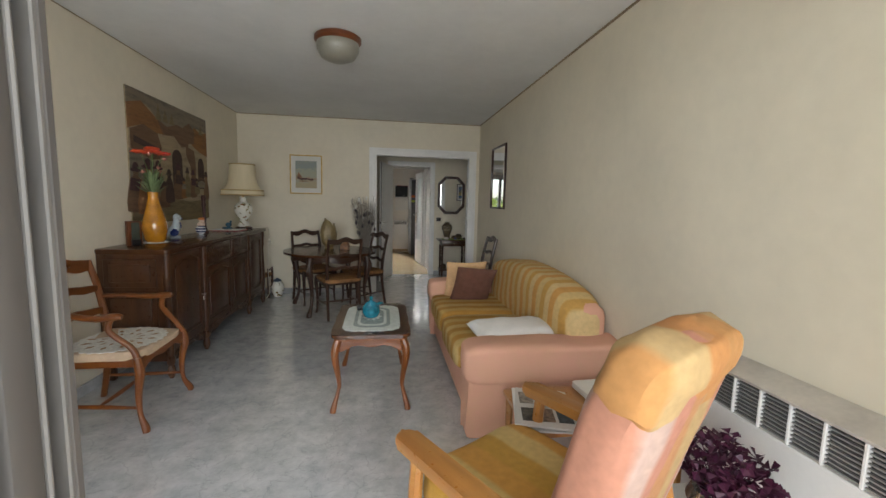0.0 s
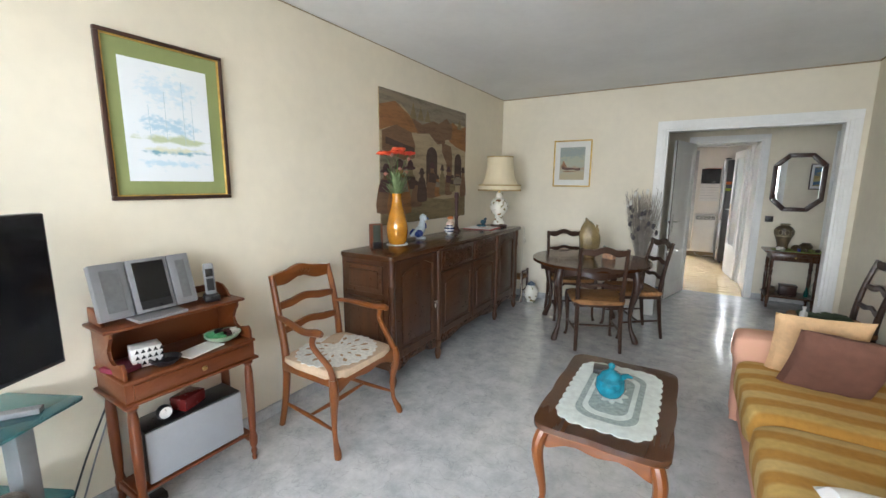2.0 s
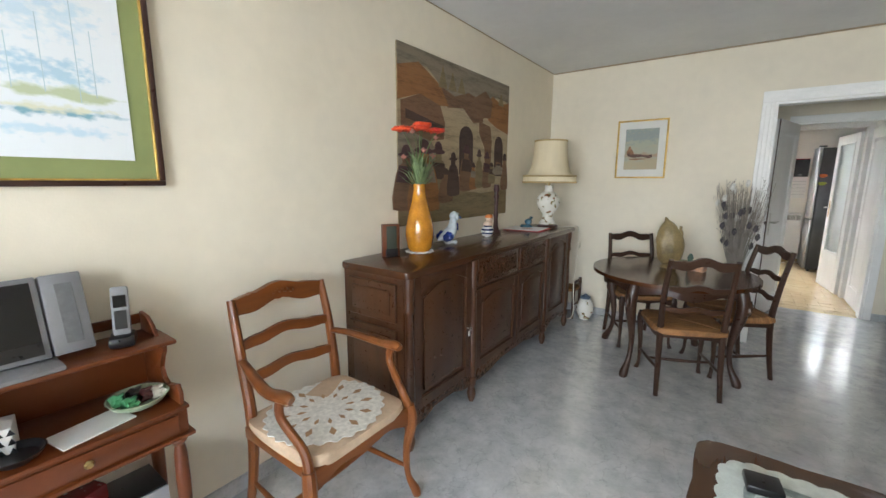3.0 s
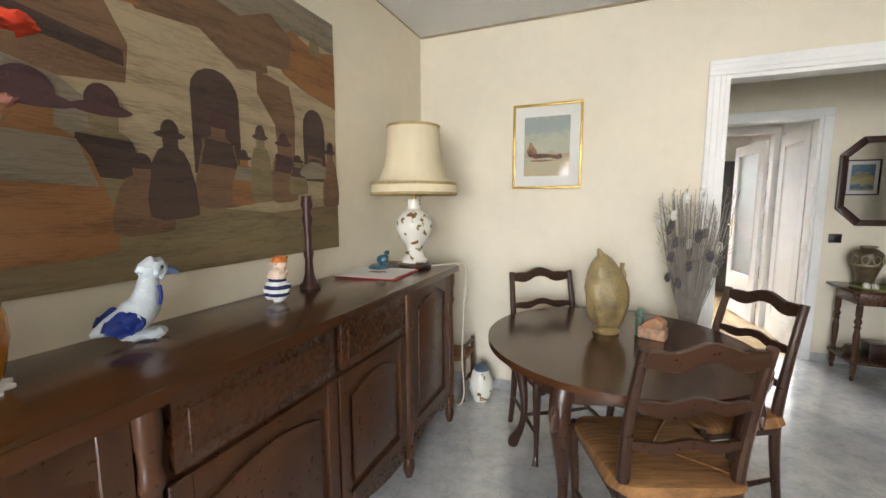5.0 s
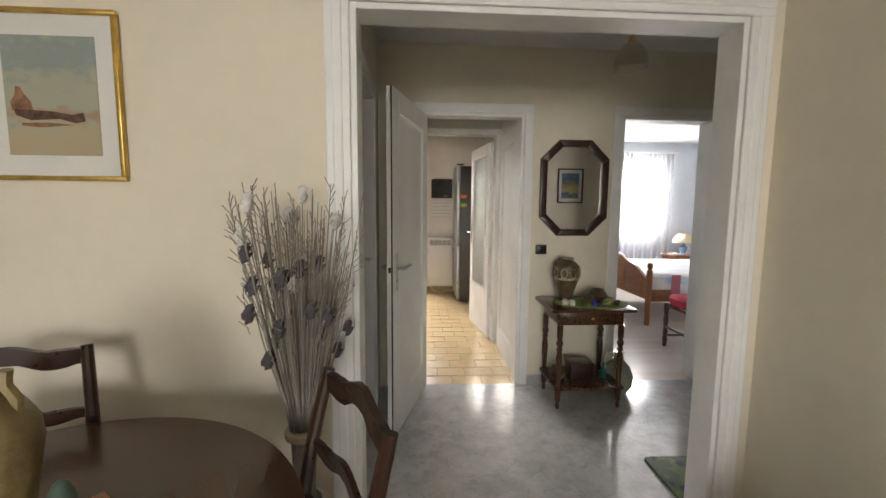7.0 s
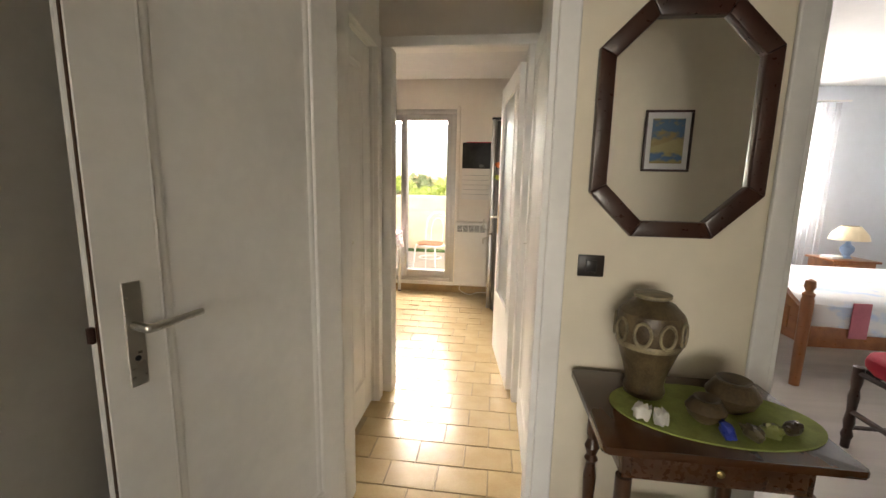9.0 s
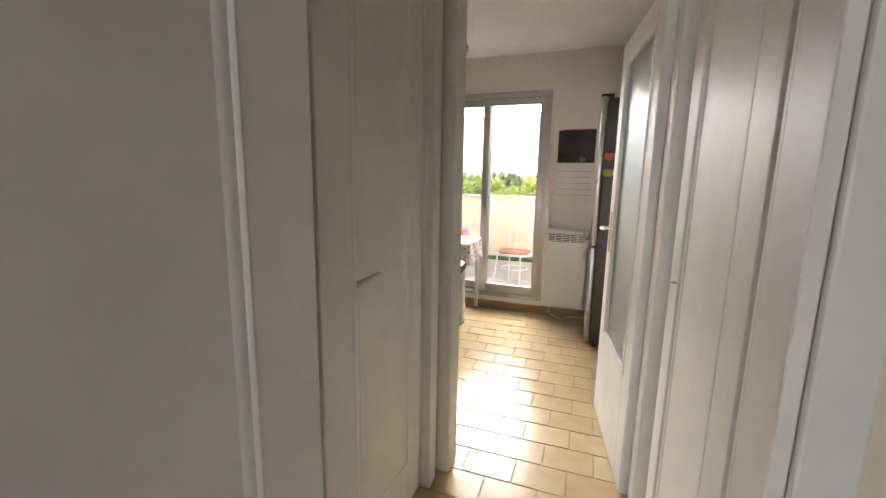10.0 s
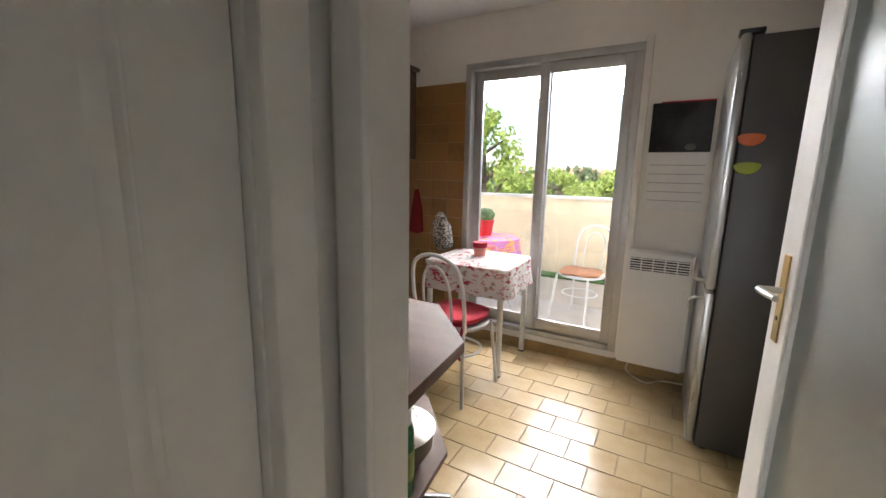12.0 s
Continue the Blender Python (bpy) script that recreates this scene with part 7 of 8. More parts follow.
part("shade", L([(0.028, -0.255), (0.06, -0.285), (0.085, -0.33), (0.088, -0.37), (0.085, -0.39), (0.08, -0.39), (0.083, -0.37), (0.08, -0.33), (0.056, -0.29)], 28), mat("ribbed smoky glass", (0.75, 0.7, 0.6), 0.12, trans=0.8), t, "ribbed glass shade")
solid("hall_rug", P(rounded(0, 0, 0.95, 0.41, 0.02), 2, 0.0, 0.012, 0.003), painted("green patterned rug", (0.08, 0.14, 0.03), ((0, 5.0, (0.16, 0.24, 0.05), 0.82), (0, 5.0, (0.02, 0.03, 0.05), 0.86)), 5, 0.03), "dark green rug with black and lime pattern", "rug", m=pose(1.54, 5.992, 0.001, 0, 0, -1))

# ---- corridor lamp ----
t = thing("flush_lamp", pose(0.66, 7.85, 2.5), "small flush ceiling lamp with fluted glass", "ceiling lamp")
part("cup", L([(0, -0.001), (0.04, -0.001), (0.045, -0.03), (0.03, -0.05), (0, -0.05)], 20), M_BRASS, t)
part("glass", P(ring_of(60, 0.075, 0.075, 0.008, 8), 2, -0.12, -0.05, 0.02), mat("fluted amber glass", (0.6, 0.5, 0.34), 0.2), t, "fluted glass shade")

# ---- kitchen ----
M_TILEF = mat("ochre glazed floor tile", (0.53, 0.41, 0.235), 0.22, vary=0.1, scale=9, tint=(0.46, 0.33, 0.165), per_piece=0.3)
M_TILEF.node_tree.nodes["Principled BSDF"].inputs["Specular IOR Level"].default_value = 0.3
M_TILEW = mat("brown glazed wall tile", (0.3, 0.165, 0.055), 0.3, vary=0.3, scale=9, tint=(0.17, 0.085, 0.027), per_piece=0.5)
M_TILEB = mat("ochre skirting tile", (0.42, 0.28, 0.12), 0.3, vary=0.15)
slab("baseboard_kitchen", KX0, KW1 - 0.012, -0.006, 0.9, KW1, 0.085, M_TILEB, "ochre tiled kitchen skirting", "skirting")
slab("window_2_step", -0.79, KW1 - 0.02, 0.086, 0.44, KW1 + 0.22, 0.13, M_WHITE, "white threshold under the balcony door", "threshold")
t = thing("window_2", pose(0, 0, 0), "grey aluminium sliding balcony door with two panes", "window", kind="structure")
wx0, wx1, wz0, wz1 = -0.79, 0.44, 0.13, 2.165
for nm, a in (("window_frame", (wx0, KW1 - 0.015, wz1 - 0.05, wx1, KW1 + 0.1, wz1)), ("window_frame", (wx0, KW1 - 0.015, wz0, wx0 + 0.05, KW1 + 0.1, wz1 - 0.05)), ("window_frame", (wx1 - 0.05, KW1 - 0.015, wz0, wx1, KW1 + 0.1, wz1 - 0.05)), ("window_sill", (wx0 + 0.05, KW1 - 0.015, wz0, wx1 - 0.05, KW1 + 0.1, wz0 + 0.04))):
    part(nm, B(*a, 0.004), M_ALU, t)
for x0, x1, y in ((wx0 + 0.05, -0.14, KW1 + 0.05), (-0.218, wx1 - 0.05, KW1 + 0.005)):
    s = part("sash", B(x0, y, wz0 + 0.04, x0 + 0.07, y + 0.035, wz1 - 0.05, 0.004), M_ALU, t)
    part("sash_stile", B(x1 - 0.06, y, wz0 + 0.04, x1, y + 0.035, wz1 - 0.05, 0.004), M_ALU, s)
    part("sash_rail", B(x0 + 0.07, y, wz0 + 0.04, x1 - 0.06, y + 0.035, wz0 + 0.13, 0.004), M_ALU, s)
    part("sash_rail", B(x0 + 0.07, y, wz1 - 0.12, x1 - 0.06, y + 0.035, wz1 - 0.05, 0.004), M_ALU, s)
    part("pane", B(x0 + 0.07, y + 0.014, wz0 + 0.13, x1 - 0.06, y + 0.02, wz1 - 0.12), M_GLASS, t, smooth=False).visible_shadow = False
part("pull", B(-0.2, KW1 - 0.012, 1.0, -0.18, KW1 + 0.005, 1.16, 0.003), M_ALU, t)
solid("window_trim", B(wx1 + 0.0, KW1 - 0.02, 0.1, wx1 + 0.045, KW1 - 0.001, 2.2, 0.003), M_KWALL, "painted cover strip beside the balcony door", "trim", "structure")

t = thing("fridge", pose(0.845, 10.07, 0), "tall dark grey fridge-freezer with steel front", "fridge")
M_FR = mat("dark grey fridge side", (0.06, 0.058, 0.055), 0.4, vary=0.08)
M_FRF = mat("brushed steel fridge front", (0.45, 0.45, 0.45), 0.3, metal=0.85, vary=0.05, stretch=(1, 1, 0.1))
part("cabinet", B(0.06, 0.0, 0.03, 0.62, 0.6, 1.93, 0.004), M_FR, t)
for nm, z0, z1 in (("upper_door", 0.83, 1.945), ("lower_door", 0.04, 0.815)):
    d = part(nm, B(0.016, 0.002, z0, 0.056, 0.598, z1, 0.012), M_FRF, t, "brushed steel door")
    part("handle", T([(0.02, 0.04, z0 + 0.03 if z0 > 0.5 else z1 - 0.03, 0.008), (-0.035, 0.04, z0 + 0.05 if z0 > 0.5 else z1 - 0.05, 0.008), (-0.035, 0.04, z0 + 0.14 if z0 > 0.5 else z1 - 0.1, 0.007)], seg=8), M_STEEL, d)
part("hinge_cap", B(0.01, 0.02, 1.945, 0.1, 0.09, 1.965, 0.004), M_BLACK, t)
for x in (0.1, 0.55):
    part("foot", L([(0, 0), (0.02, 0), (0.02, 0.03), (0, 0.03)], 12, (x, 0.06, 0)), M_BLACK, t)
for z, col, lab in ((1.5, (0.6, 0.12, 0.015), "orange magnet on the side of the fridge"), (1.38, (0.3, 0.36, 0.02), "lime green magnet on the side of the fridge")):
    bm = P([(0.05 * math.cos(a), 0.028 * math.sin(a) * (1.4 if math.sin(a) < 0 else 0.5)) for a in (2 * math.pi * i / 24 for i in range(24))], 1, -0.012, 0.0, 0.004)
    solid("magnet", bm, mat("magnet %.2f" % z, col, 0.4), lab, "magnet", m=pose(0.845 + 0.1, 10.069, z + 0.02), group="magnets on the fridge")
t = thing("kitchen_convector", pose(0.65, KW1, 0), "white wall convector with a black grille on top", "radiator")
part("body", B(-0.185, -0.17, 0.14, 0.19, -0.004, 0.88, 0.01), M_RAD, t)
part("grille", B(-0.165, -0.173, 0.77, 0.175, -0.1702, 0.85), M_BLACK, t, smooth=False)
for k in range(5):
    part("slat", B(-0.165, -0.178, 0.777 + 0.016 * k, 0.175, -0.1735, 0.783 + 0.016 * k), M_RAD, t, smooth=False)
for k in range(6):
    part("divider", B(-0.165 + 0.066 * k, -0.179, 0.77, -0.158 + 0.066 * k, -0.1735, 0.85), M_RAD, t, smooth=False)
part("cable", T([(-0.1, -0.1, 0.14), (-0.12, -0.1, 0.06), (0.0, -0.12, 0.01), (0.1, -0.08, 0.03), (0.3, -0.03, 0.02)], 0.005, 6), CREAMP, t)
t = thing("wall_calendar", pose(0.68, KW1, 1.5), "wall calendar with a dark photograph of a cat", "calendar")
part("photo_page", B(-0.165, -0.006, 0.0, 0.165, -0.002, 0.295), mat("charcoal photograph", (0.03, 0.029, 0.03), 0.75, vary=0.5, scale=6), t, "dark photograph page", smooth=False)
bm = P([(0.0, 0.02), (0.16, 0.0), (0.16, 0.25), (0.13, 0.28), (0.1, 0.25), (0.04, 0.22), (0.0, 0.16), (-0.04, 0.1), (-0.02, 0.05)], 1, -0.0068, -0.0062)
part("cat_shape", bm, mat("black fur print", (0.008, 0.008, 0.008), 0.5, vary=0.5, scale=20), t, smooth=False)
part("muzzle", P(ring_of(16, 0.03, 0.02), 2, 0, 0.0006), mat("grey fur print", (0.12, 0.12, 0.12), 0.6), t, smooth=False).matrix_basis = pose(0.06, -0.0068, 0.03, 90, 0, 0)
part("date_page", B(-0.165, -0.005, -0.36, 0.165, -0.002, -0.002), M_PAPER, t, smooth=False)
for k in range(5):
    part("date_line", B(-0.15, -0.0056, -0.08 - 0.055 * k, 0.15, -0.0051, -0.076 - 0.055 * k), M_LGREY, t, smooth=False)
part("red_edge", B(-0.12, -0.0062, 0.295, 0.165, -0.002, 0.303), M_RED, t, smooth=False)

# counter with open end shelves
M_LAM = wood("brown laminate top", (0.15, 0.075, 0.045), (0.1, 0.048, 0.028), 0.65, axis=0, coat=0.0)
t = thing("kitchen_counter", pose(0, 0, 0), "brown laminate counter with angled open end shelves", "counter")
out = [(-1.44, 8.426), (0.245, 8.426), (0.235, 8.55), (0.21, 8.85), (-0.02, 9.1), (-1.44, 9.1)]
part("worktop", P(out, 2, 0.83, 0.866, 0.003), M_LAM, t, "brown laminate worktop")
sh = [(-0.3, 8.43), (0.22, 8.43), (0.21, 8.55), (0.18, 8.82), (-0.03, 9.05), (-0.3, 9.05)]
for z in (0.1, 0.5):
    part("end_shelf", P(sh, 2, z, z + 0.02, 0.003), M_LAM, t)
part("cabinet", B(-1.44, 8.43, 0.1, -0.3, 9.05, 0.83, 0.003), M_OAKH, t)
part("plinth", B(-1.44, 8.44, 0.0, -0.1, 9.0, 0.1), M_BLACK, t, smooth=False)
for x in (-1.42, -0.86):
    d = part("door", B(x, 9.05, 0.12, x + 0.54, 9.068, 0.82, 0.004), M_OAKH, t)
    part("pull", T([(x + 0.48, 9.068, 0.6), (x + 0.48, 9.09, 0.62), (x + 0.48, 9.09, 0.7), (x + 0.48, 9.068, 0.72)], 0.005, 6), M_STEEL, d)
t = thing("spray_can", pose(0.155, 8.62, 0.5205), "green spray can with a white cap", "spray can")
part("can", L([(0, 0), (0.03, 0), (0.032, 0.006), (0.032, 0.18), (0.026, 0.2), (0, 0.2)], 22), mat("green tin", (0.01, 0.16, 0.06), 0.25, metal=0.2, vary=0.2), t)
part("label", L([(0.0322, 0.05), (0.0326, 0.05), (0.0326, 0.13), (0.0322, 0.13)], 22), mat("green and yellow label", (0.2, 0.3, 0.04), 0.4, vary=0.5, scale=40), t)
part("cap", L([(0, 0.2), (0.024, 0.2), (0.022, 0.235), (0.012, 0.245), (0, 0.245)], 18), M_PAPER, t, "white plastic cap")
t = thing("pan", pose(0.06, 8.72, 0.5205), "dark round pan stored on the open shelf", "pan")
part("bowl", L([(0, 0), (0.08, 0), (0.11, 0.05), (0.115, 0.1), (0.11, 0.1), (0.1, 0.05), (0, 0.01)], 26), M_BLACK, t)
part("rim", L([(0.109, 0.098), (0.117, 0.1), (0.109, 0.104)], 26), M_STEEL, t)
solid("yellow_jug", L([(0, 0), (0.05, 0), (0.06, 0.1), (0.045, 0.18), (0.04, 0.2), (0, 0.19)], 20), mat("yellow plastic", (0.6, 0.36, 0.03), 0.4), "yellow plastic jug on the low shelf", "jug", m=pose(0.08, 8.62, 0.1205))
solid("broom_pan", P([(-0.06, 0), (0.06, 0), (0.1, 0.2), (-0.02, 0.24)], 1, -0.01, 0.01, 0.004), M_BLACK, "black dustpan standing on the low shelf", "dustpan", m=pose(0.1, 8.8, 0.1205, 0, 0, 50))

# shelf rack behind the open kitchen door
t = thing("shelf_rack", pose(1.14, 8.44, 0), "narrow white shelf rack filled with jars behind the kitchen door", "shelf rack")
for y in (0.0, 0.68):
    part("side_board", B(0.0, y, 0.0, 0.3, y + 0.018, 1.86, 0.002, 1), M_WHITE, t, smooth=False)
part("back_board", B(0.3, 0.0, 0.0, 0.308, 0.698, 1.86), M_WHITE, t, smooth=False)
RACK_Z = (0.06, 0.42, 0.74, 1.02, 1.3, 1.58, 1.84)
for z in RACK_Z:
    part("shelf", B(0.002, 0.0182, z, 0.2995, 0.6798, z + 0.018, 0.002, 1), M_WHITE, t, smooth=False)
JARS = [mat("jar %s" % nm, c, 0.35, vary=0.3, scale=20) for nm, c in (("orange", (0.6, 0.12, 0.02)), ("brown", (0.16, 0.06, 0.025)), ("black", (0.015, 0.015, 0.015)), ("cream", (0.7, 0.66, 0.55)), ("rust", (0.3, 0.08, 0.03)))]
rj = random.Random(3)
for i, z in enumerate(RACK_Z[:-1]):
    for k in range(5):
        h_ = rj.uniform(0.12, 0.22)
        t = thing("jar", pose(1.14 + 0.075 + 0.02 * (k % 2), 8.52 + 0.125 * k, z + 0.0185), "storage jar with a pale lid on the shelf rack", "jar", "jars on the shelf rack")
        part("body", L([(0, 0), (0.045, 0), (0.05, 0.01), (0.05, h_ * 0.8), (0.04, h_ * 0.9), (0, h_ * 0.9)], 16), JARS[(2 * i + 3 * k) % 5], t)
        part("lid", L([(0, h_ * 0.88), (0.044, h_ * 0.88), (0.044, h_), (0, h_)], 16), JARS[(i + k) % 2 + 2], t)

# table, cloth, chair
t = thing("kitchen_table", pose(-0.49, 10.5, 0), "small white kitchen table with round legs", "table")
part("tabletop", P(rounded(-0.3, -0.28, 0.3, 0.27, 0.02), 2, 0.72, 0.745, 0.004), M_WHITE, t)
for x in (-0.27, 0.27):
    for y in (-0.25, 0.24):
        l = part("leg", T([(x, y, 0.0, 0.02), (x, y, 0.72, 0.02)], seg=14, n=1), M_WHITE, t)
        part("cap", L([(0, 0), (0.021, 0), (0.021, 0.012), (0, 0.012)], 14, (x, y, -0.0)), M_BLACK, l)
FLO = painted("white cloth with red flowers", (0.74, 0.7, 0.68), ((0, 5, (0.62, 0.36, 0.36), 0.84), (0, 5, (0.45, 0.03, 0.06), 0.875), (0, 5, (0.3, 0.28, 0.16), 0.9)), 11, 0.012)
c = thing("floral_tablecloth", pose(-0.49, 10.5, 0.7455), "white tablecloth with red flowers hanging over the edge", "tablecloth")
bm = bmesh.new()
n = 48
def rim(w, d, z, wob):
    pts = []
    for i in range(n):
        a = 2 * math.pi * i / n
        ca, sa = math.cos(a), math.sin(a)
        k = 1 / max(abs(ca), abs(sa))
        k = min(k, 1.32)
        pts.append(bm.verts.new((w * ca * k + wob * math.sin(9 * a) * ca, d * sa * k + wob * math.sin(9 * a) * sa - 0.0, z - 0.05 * (max(0, k - 1.15)) * (1 if z < 0 else 0))))
    return pts
r0, r1, r2, r3 = rim(0.3, 0.275, 0.003, 0), rim(0.312, 0.287, -0.004, 0), rim(0.318, 0.293, -0.09, 0.006), rim(0.33, 0.305, -0.19, 0.014)
bm.faces.new(r0)
for a, b in ((r0, r1), (r1, r2), (r2, r3)):
    for i in range(n):
        bm.faces.new((a[i], a[(i + 1) % n], b[(i + 1) % n], b[i]))
part("cloth", bm, FLO, c)
M_WMET = mat("white enamelled tube", (0.75, 0.74, 0.72), 0.3, vary=0.04)


def bistro_chair(name, m, label, cushion):
    t = thing(name, m, label, "chair")
    for s in (-1, 1):
        part("back_leg", T([(0.2 * s, -0.21, 0, 0.011), (0.17 * s, -0.17, 0.44, 0.011)], seg=10, n=2), M_WMET, t)
        part("front_leg", T([(0.19 * s, 0.2, 0, 0.011), (0.16 * s, 0.15, 0.44, 0.011)], seg=10, n=2), M_WMET, t)
    part("back_hoop", T([(-0.17, -0.16, 0.44), (-0.185, -0.2, 0.65), (-0.15, -0.23, 0.83), (0, -0.245, 0.89), (0.15, -0.23, 0.83), (0.185, -0.2, 0.65), (0.17, -0.16, 0.44)], 0.012, 10, 8), M_WMET, t)
    part("inner_hoop", T([(-0.09, -0.18, 0.45), (-0.1, -0.21, 0.65), (-0.07, -0.23, 0.78), (0, -0.235, 0.82), (0.07, -0.23, 0.78), (0.1, -0.21, 0.65), (0.09, -0.18, 0.45)], 0.008, 8, 8), M_WMET, t)
    part("seat_ring", T([(0.2 * math.cos(a), 0.2 * math.sin(a) - 0.01, 0.445) for a in (2 * math.pi * i / 14 for i in range(15))], 0.013, 8, 2), M_WMET, t)
    part("seat_pan", L([(0, 0.44), (0.195, 0.44), (0.195, 0.452), (0, 0.452)], 30, (0, -0.01, 0)), M_WMET, t)
    part("low_ring", T([(0.16 * math.cos(a), 0.16 * math.sin(a), 0.26) for a in (2 * math.pi * i / 14 for i in range(15))], 0.008, 8, 2), M_WMET, t)
    return t


ch = bistro_chair("kitchen_chair", pose(-0.42, 10.02, 0, 0, 0, -8), "white tubular chair with a hoop back", None)
cu = thing("seat_pad", pose(-0.42, 10.02, 0.453, 0, 0, -8), "round red seat cushion tied to the chair", "cushion")
part("pad", PF((0, 0, 0.035), (0.19, 0.185, 0.036), 0.75, 32, 12), M_RED, cu)
for s in (-1, 1):
    part("tie", T([(0.16 * s, -0.165, 0.03), (0.165 * s, -0.19, -0.03), (0.15 * s, -0.195, -0.12), (0.17 * s, -0.19, -0.17)], 0.009, 6, 5), M_RED, cu)
t = thing("candle", pose(-0.52, 10.56, 0.7495), "pink candle glass with a red band", "candle")
part("glass", L([(0, 0), (0.045, 0), (0.05, 0.09), (0.045, 0.09), (0, 0.07)], 22), mat("pink wax", (0.7, 0.3, 0.25), 0.4), t)
part("band", L([(0.048, 0.062), (0.053, 0.064), (0.054, 0.1), (0.049, 0.1)], 22), M_RED, t)
solid("coaster", B(-0.1, -0.07, 0, 0.1, 0.07, 0.004), M_PAPER, "white paper lying on the tablecloth", "paper", m=pose(-0.42, 10.6, 0.749, 0, 0, 20))
t = thing("patterned_bag", pose(-0.87, 10.66, 0.749), "black and white patterned cloth bag", "bag")
BW = painted("black and white print", (0.6, 0.56, 0.5), ((0, 5, (0.02, 0.02, 0.02), 0.77),), 26, 0.02)
part("bag", PF((0, 0, 0.12), (0.07, 0.06, 0.13), 0.6, 20, 12), BW, t).matrix_basis = pose(0, 0, 0, 0, -14, 0)
part("knot", PF((-0.05, 0, 0.26), (0.035, 0.03, 0.03), 0.8, 12, 8), BW, t)
t = thing("oven_cloth", pose(-1.22, KW1 - 0.02, 0.95), "dark red cloth hanging from a hook", "cloth")
bm = P([(-0.015, 0.26), (0.015, 0.26), (0.05, 0.1), (0.07, -0.1), (0.02, -0.12), (-0.03, -0.1), (-0.07, -0.11), (-0.04, 0.1)], 1, -0.03, 0.0, 0.01)
part("cloth", bm, mat("dark red cloth", (0.25, 0.012, 0.015), 0.9), t)
part("hook", T([(0, -0.01, 0.26), (0, -0.03, 0.29), (0, 0.0, 0.3)], 0.004, 6), M_BRASS, t)
t = thing("cupboard_wall", pose(-1.44, 9.6, 0), "dark red-brown wall unit edge", "cupboard")
part("body", B(0, -0.3, 1.45, 0.32, 1.0, 2.1, 0.005), M_OAK, t)
part("cornice", B(0, -0.32, 2.1, 0.34, 1.02, 2.13, 0.008), M_OAK, t)
WG = mat("white opal glass", (0.78, 0.76, 0.72), 0.2, vary=0.03, trans=0.2)
t = thing("kitchen_pendant", pose(-0.25, 9.8, 2.5), "white ruffled glass pendant lamp", "pendant lamp")
part("cord", T([(0, 0, 0), (0, 0, -0.12)], 0.004, 6, 1), M_PAPER, t)
bm = bmesh.new()
rows = []
for r_, z in ((0.03, -0.1), (0.06, -0.12), (0.1, -0.16), (0.13, -0.2), (0.145, -0.225)):
    w_ = 0.012 if z < -0.18 else 0
    rows.append([bm.verts.new(((r_ + w_ * math.cos(10 * a)) * math.cos(a), (r_ + w_ * math.cos(10 * a)) * math.sin(a), z + w_ * 0.6 * math.cos(10 * a))) for a in (2 * math.pi * i / 60 for i in range(60))])
for a, b in zip(rows, rows[1:]):
    for i in range(60):
        bm.faces.new((a[i], a[(i + 1) % 60], b[(i + 1) % 60], b[i]))
bmesh.ops.solidify(bm, geom=list(bm.faces), thickness=0.004)
part("shade", bm, WG, t, "white ruffled glass shade")

# ---- balcony ----
slab("balcony_floor", -3.2, KW1 + 0.2, -0.2, 3.2, 12.55, -0.01, M_BTILE, "pale tiled balcony floor", "balcony floor")
slab("balcony_parapet", -3.2, 12.4, -0.01, 3.2, 12.55, 1.1, M_RENDER, "cream rendered balcony parapet", "parapet")
slab("balcony_ledge", -3.2, 12.2, -0.01, 3.2, 12.397, 0.25, M_BTILE, "low pale ledge along the parapet", "ledge")
slab("balcony_cap", -3.2, 12.37, 1.1, 3.2, 12.58, 1.13, mat("pale stone cap", (0.72, 0.68, 0.6), 0.7, vary=0.1), "pale stone cap of the parapet", "parapet")
slab("balcony_turf", -0.7, 12.19, 0.251, 0.2, 12.39, 0.27, mat("artificial turf", (0.06, 0.14, 0.03), 0.95, bump=0.9, bump_scale=200), "strip of green artificial turf", "turf")
bc = copy_thing(ch, pose(0.0, 11.75, 0, 0, 0, 160))
bc.name = "balcony_chair"
tagged(bc, "white metal chair standing on the balcony", "chair")
bc.location.z = -0.01
solid("seat_board", PF((0, 0, 0.016), (0.19, 0.185, 0.016), 0.6, 26, 8), mat("terracotta seat pad", (0.42, 0.18, 0.08), 0.8), "terracotta seat pad on the balcony chair", "cushion", m=pose(0.0, 11.75, 0.443))
t = thing("balcony_table", pose(-0.9, 11.6, -0.01), "round white balcony table under a bright cloth", "table")
part("tabletop", L([(0, 0.72), (0.3, 0.72), (0.3, 0.74), (0, 0.74)], 32), M_WMET, t)
for k in range(3):
    a = 2 * math.pi * k / 3 + 0.4
    part("leg", T([(0.26 * math.cos(a), 0.26 * math.sin(a), 0), (0.12 * math.cos(a), 0.12 * math.sin(a), 0.4), (0.2 * math.cos(a), 0.2 * math.sin(a), 0.72)], 0.011, 8), M_WMET, t)
bm = bmesh.new()
rows = []
for r_, z, w_ in ((0.001, 0.743, 0), (0.31, 0.743, 0), (0.318, 0.73, 0.002), (0.33, 0.62, 0.012), (0.345, 0.5, 0.025)):
    rows.append([bm.verts.new(((r_ + w_ * math.sin(11 * a)) * math.cos(a), (r_ + w_ * math.sin(11 * a)) * math.sin(a), z)) for a in (2 * math.pi * i / 66 for i in range(66))])
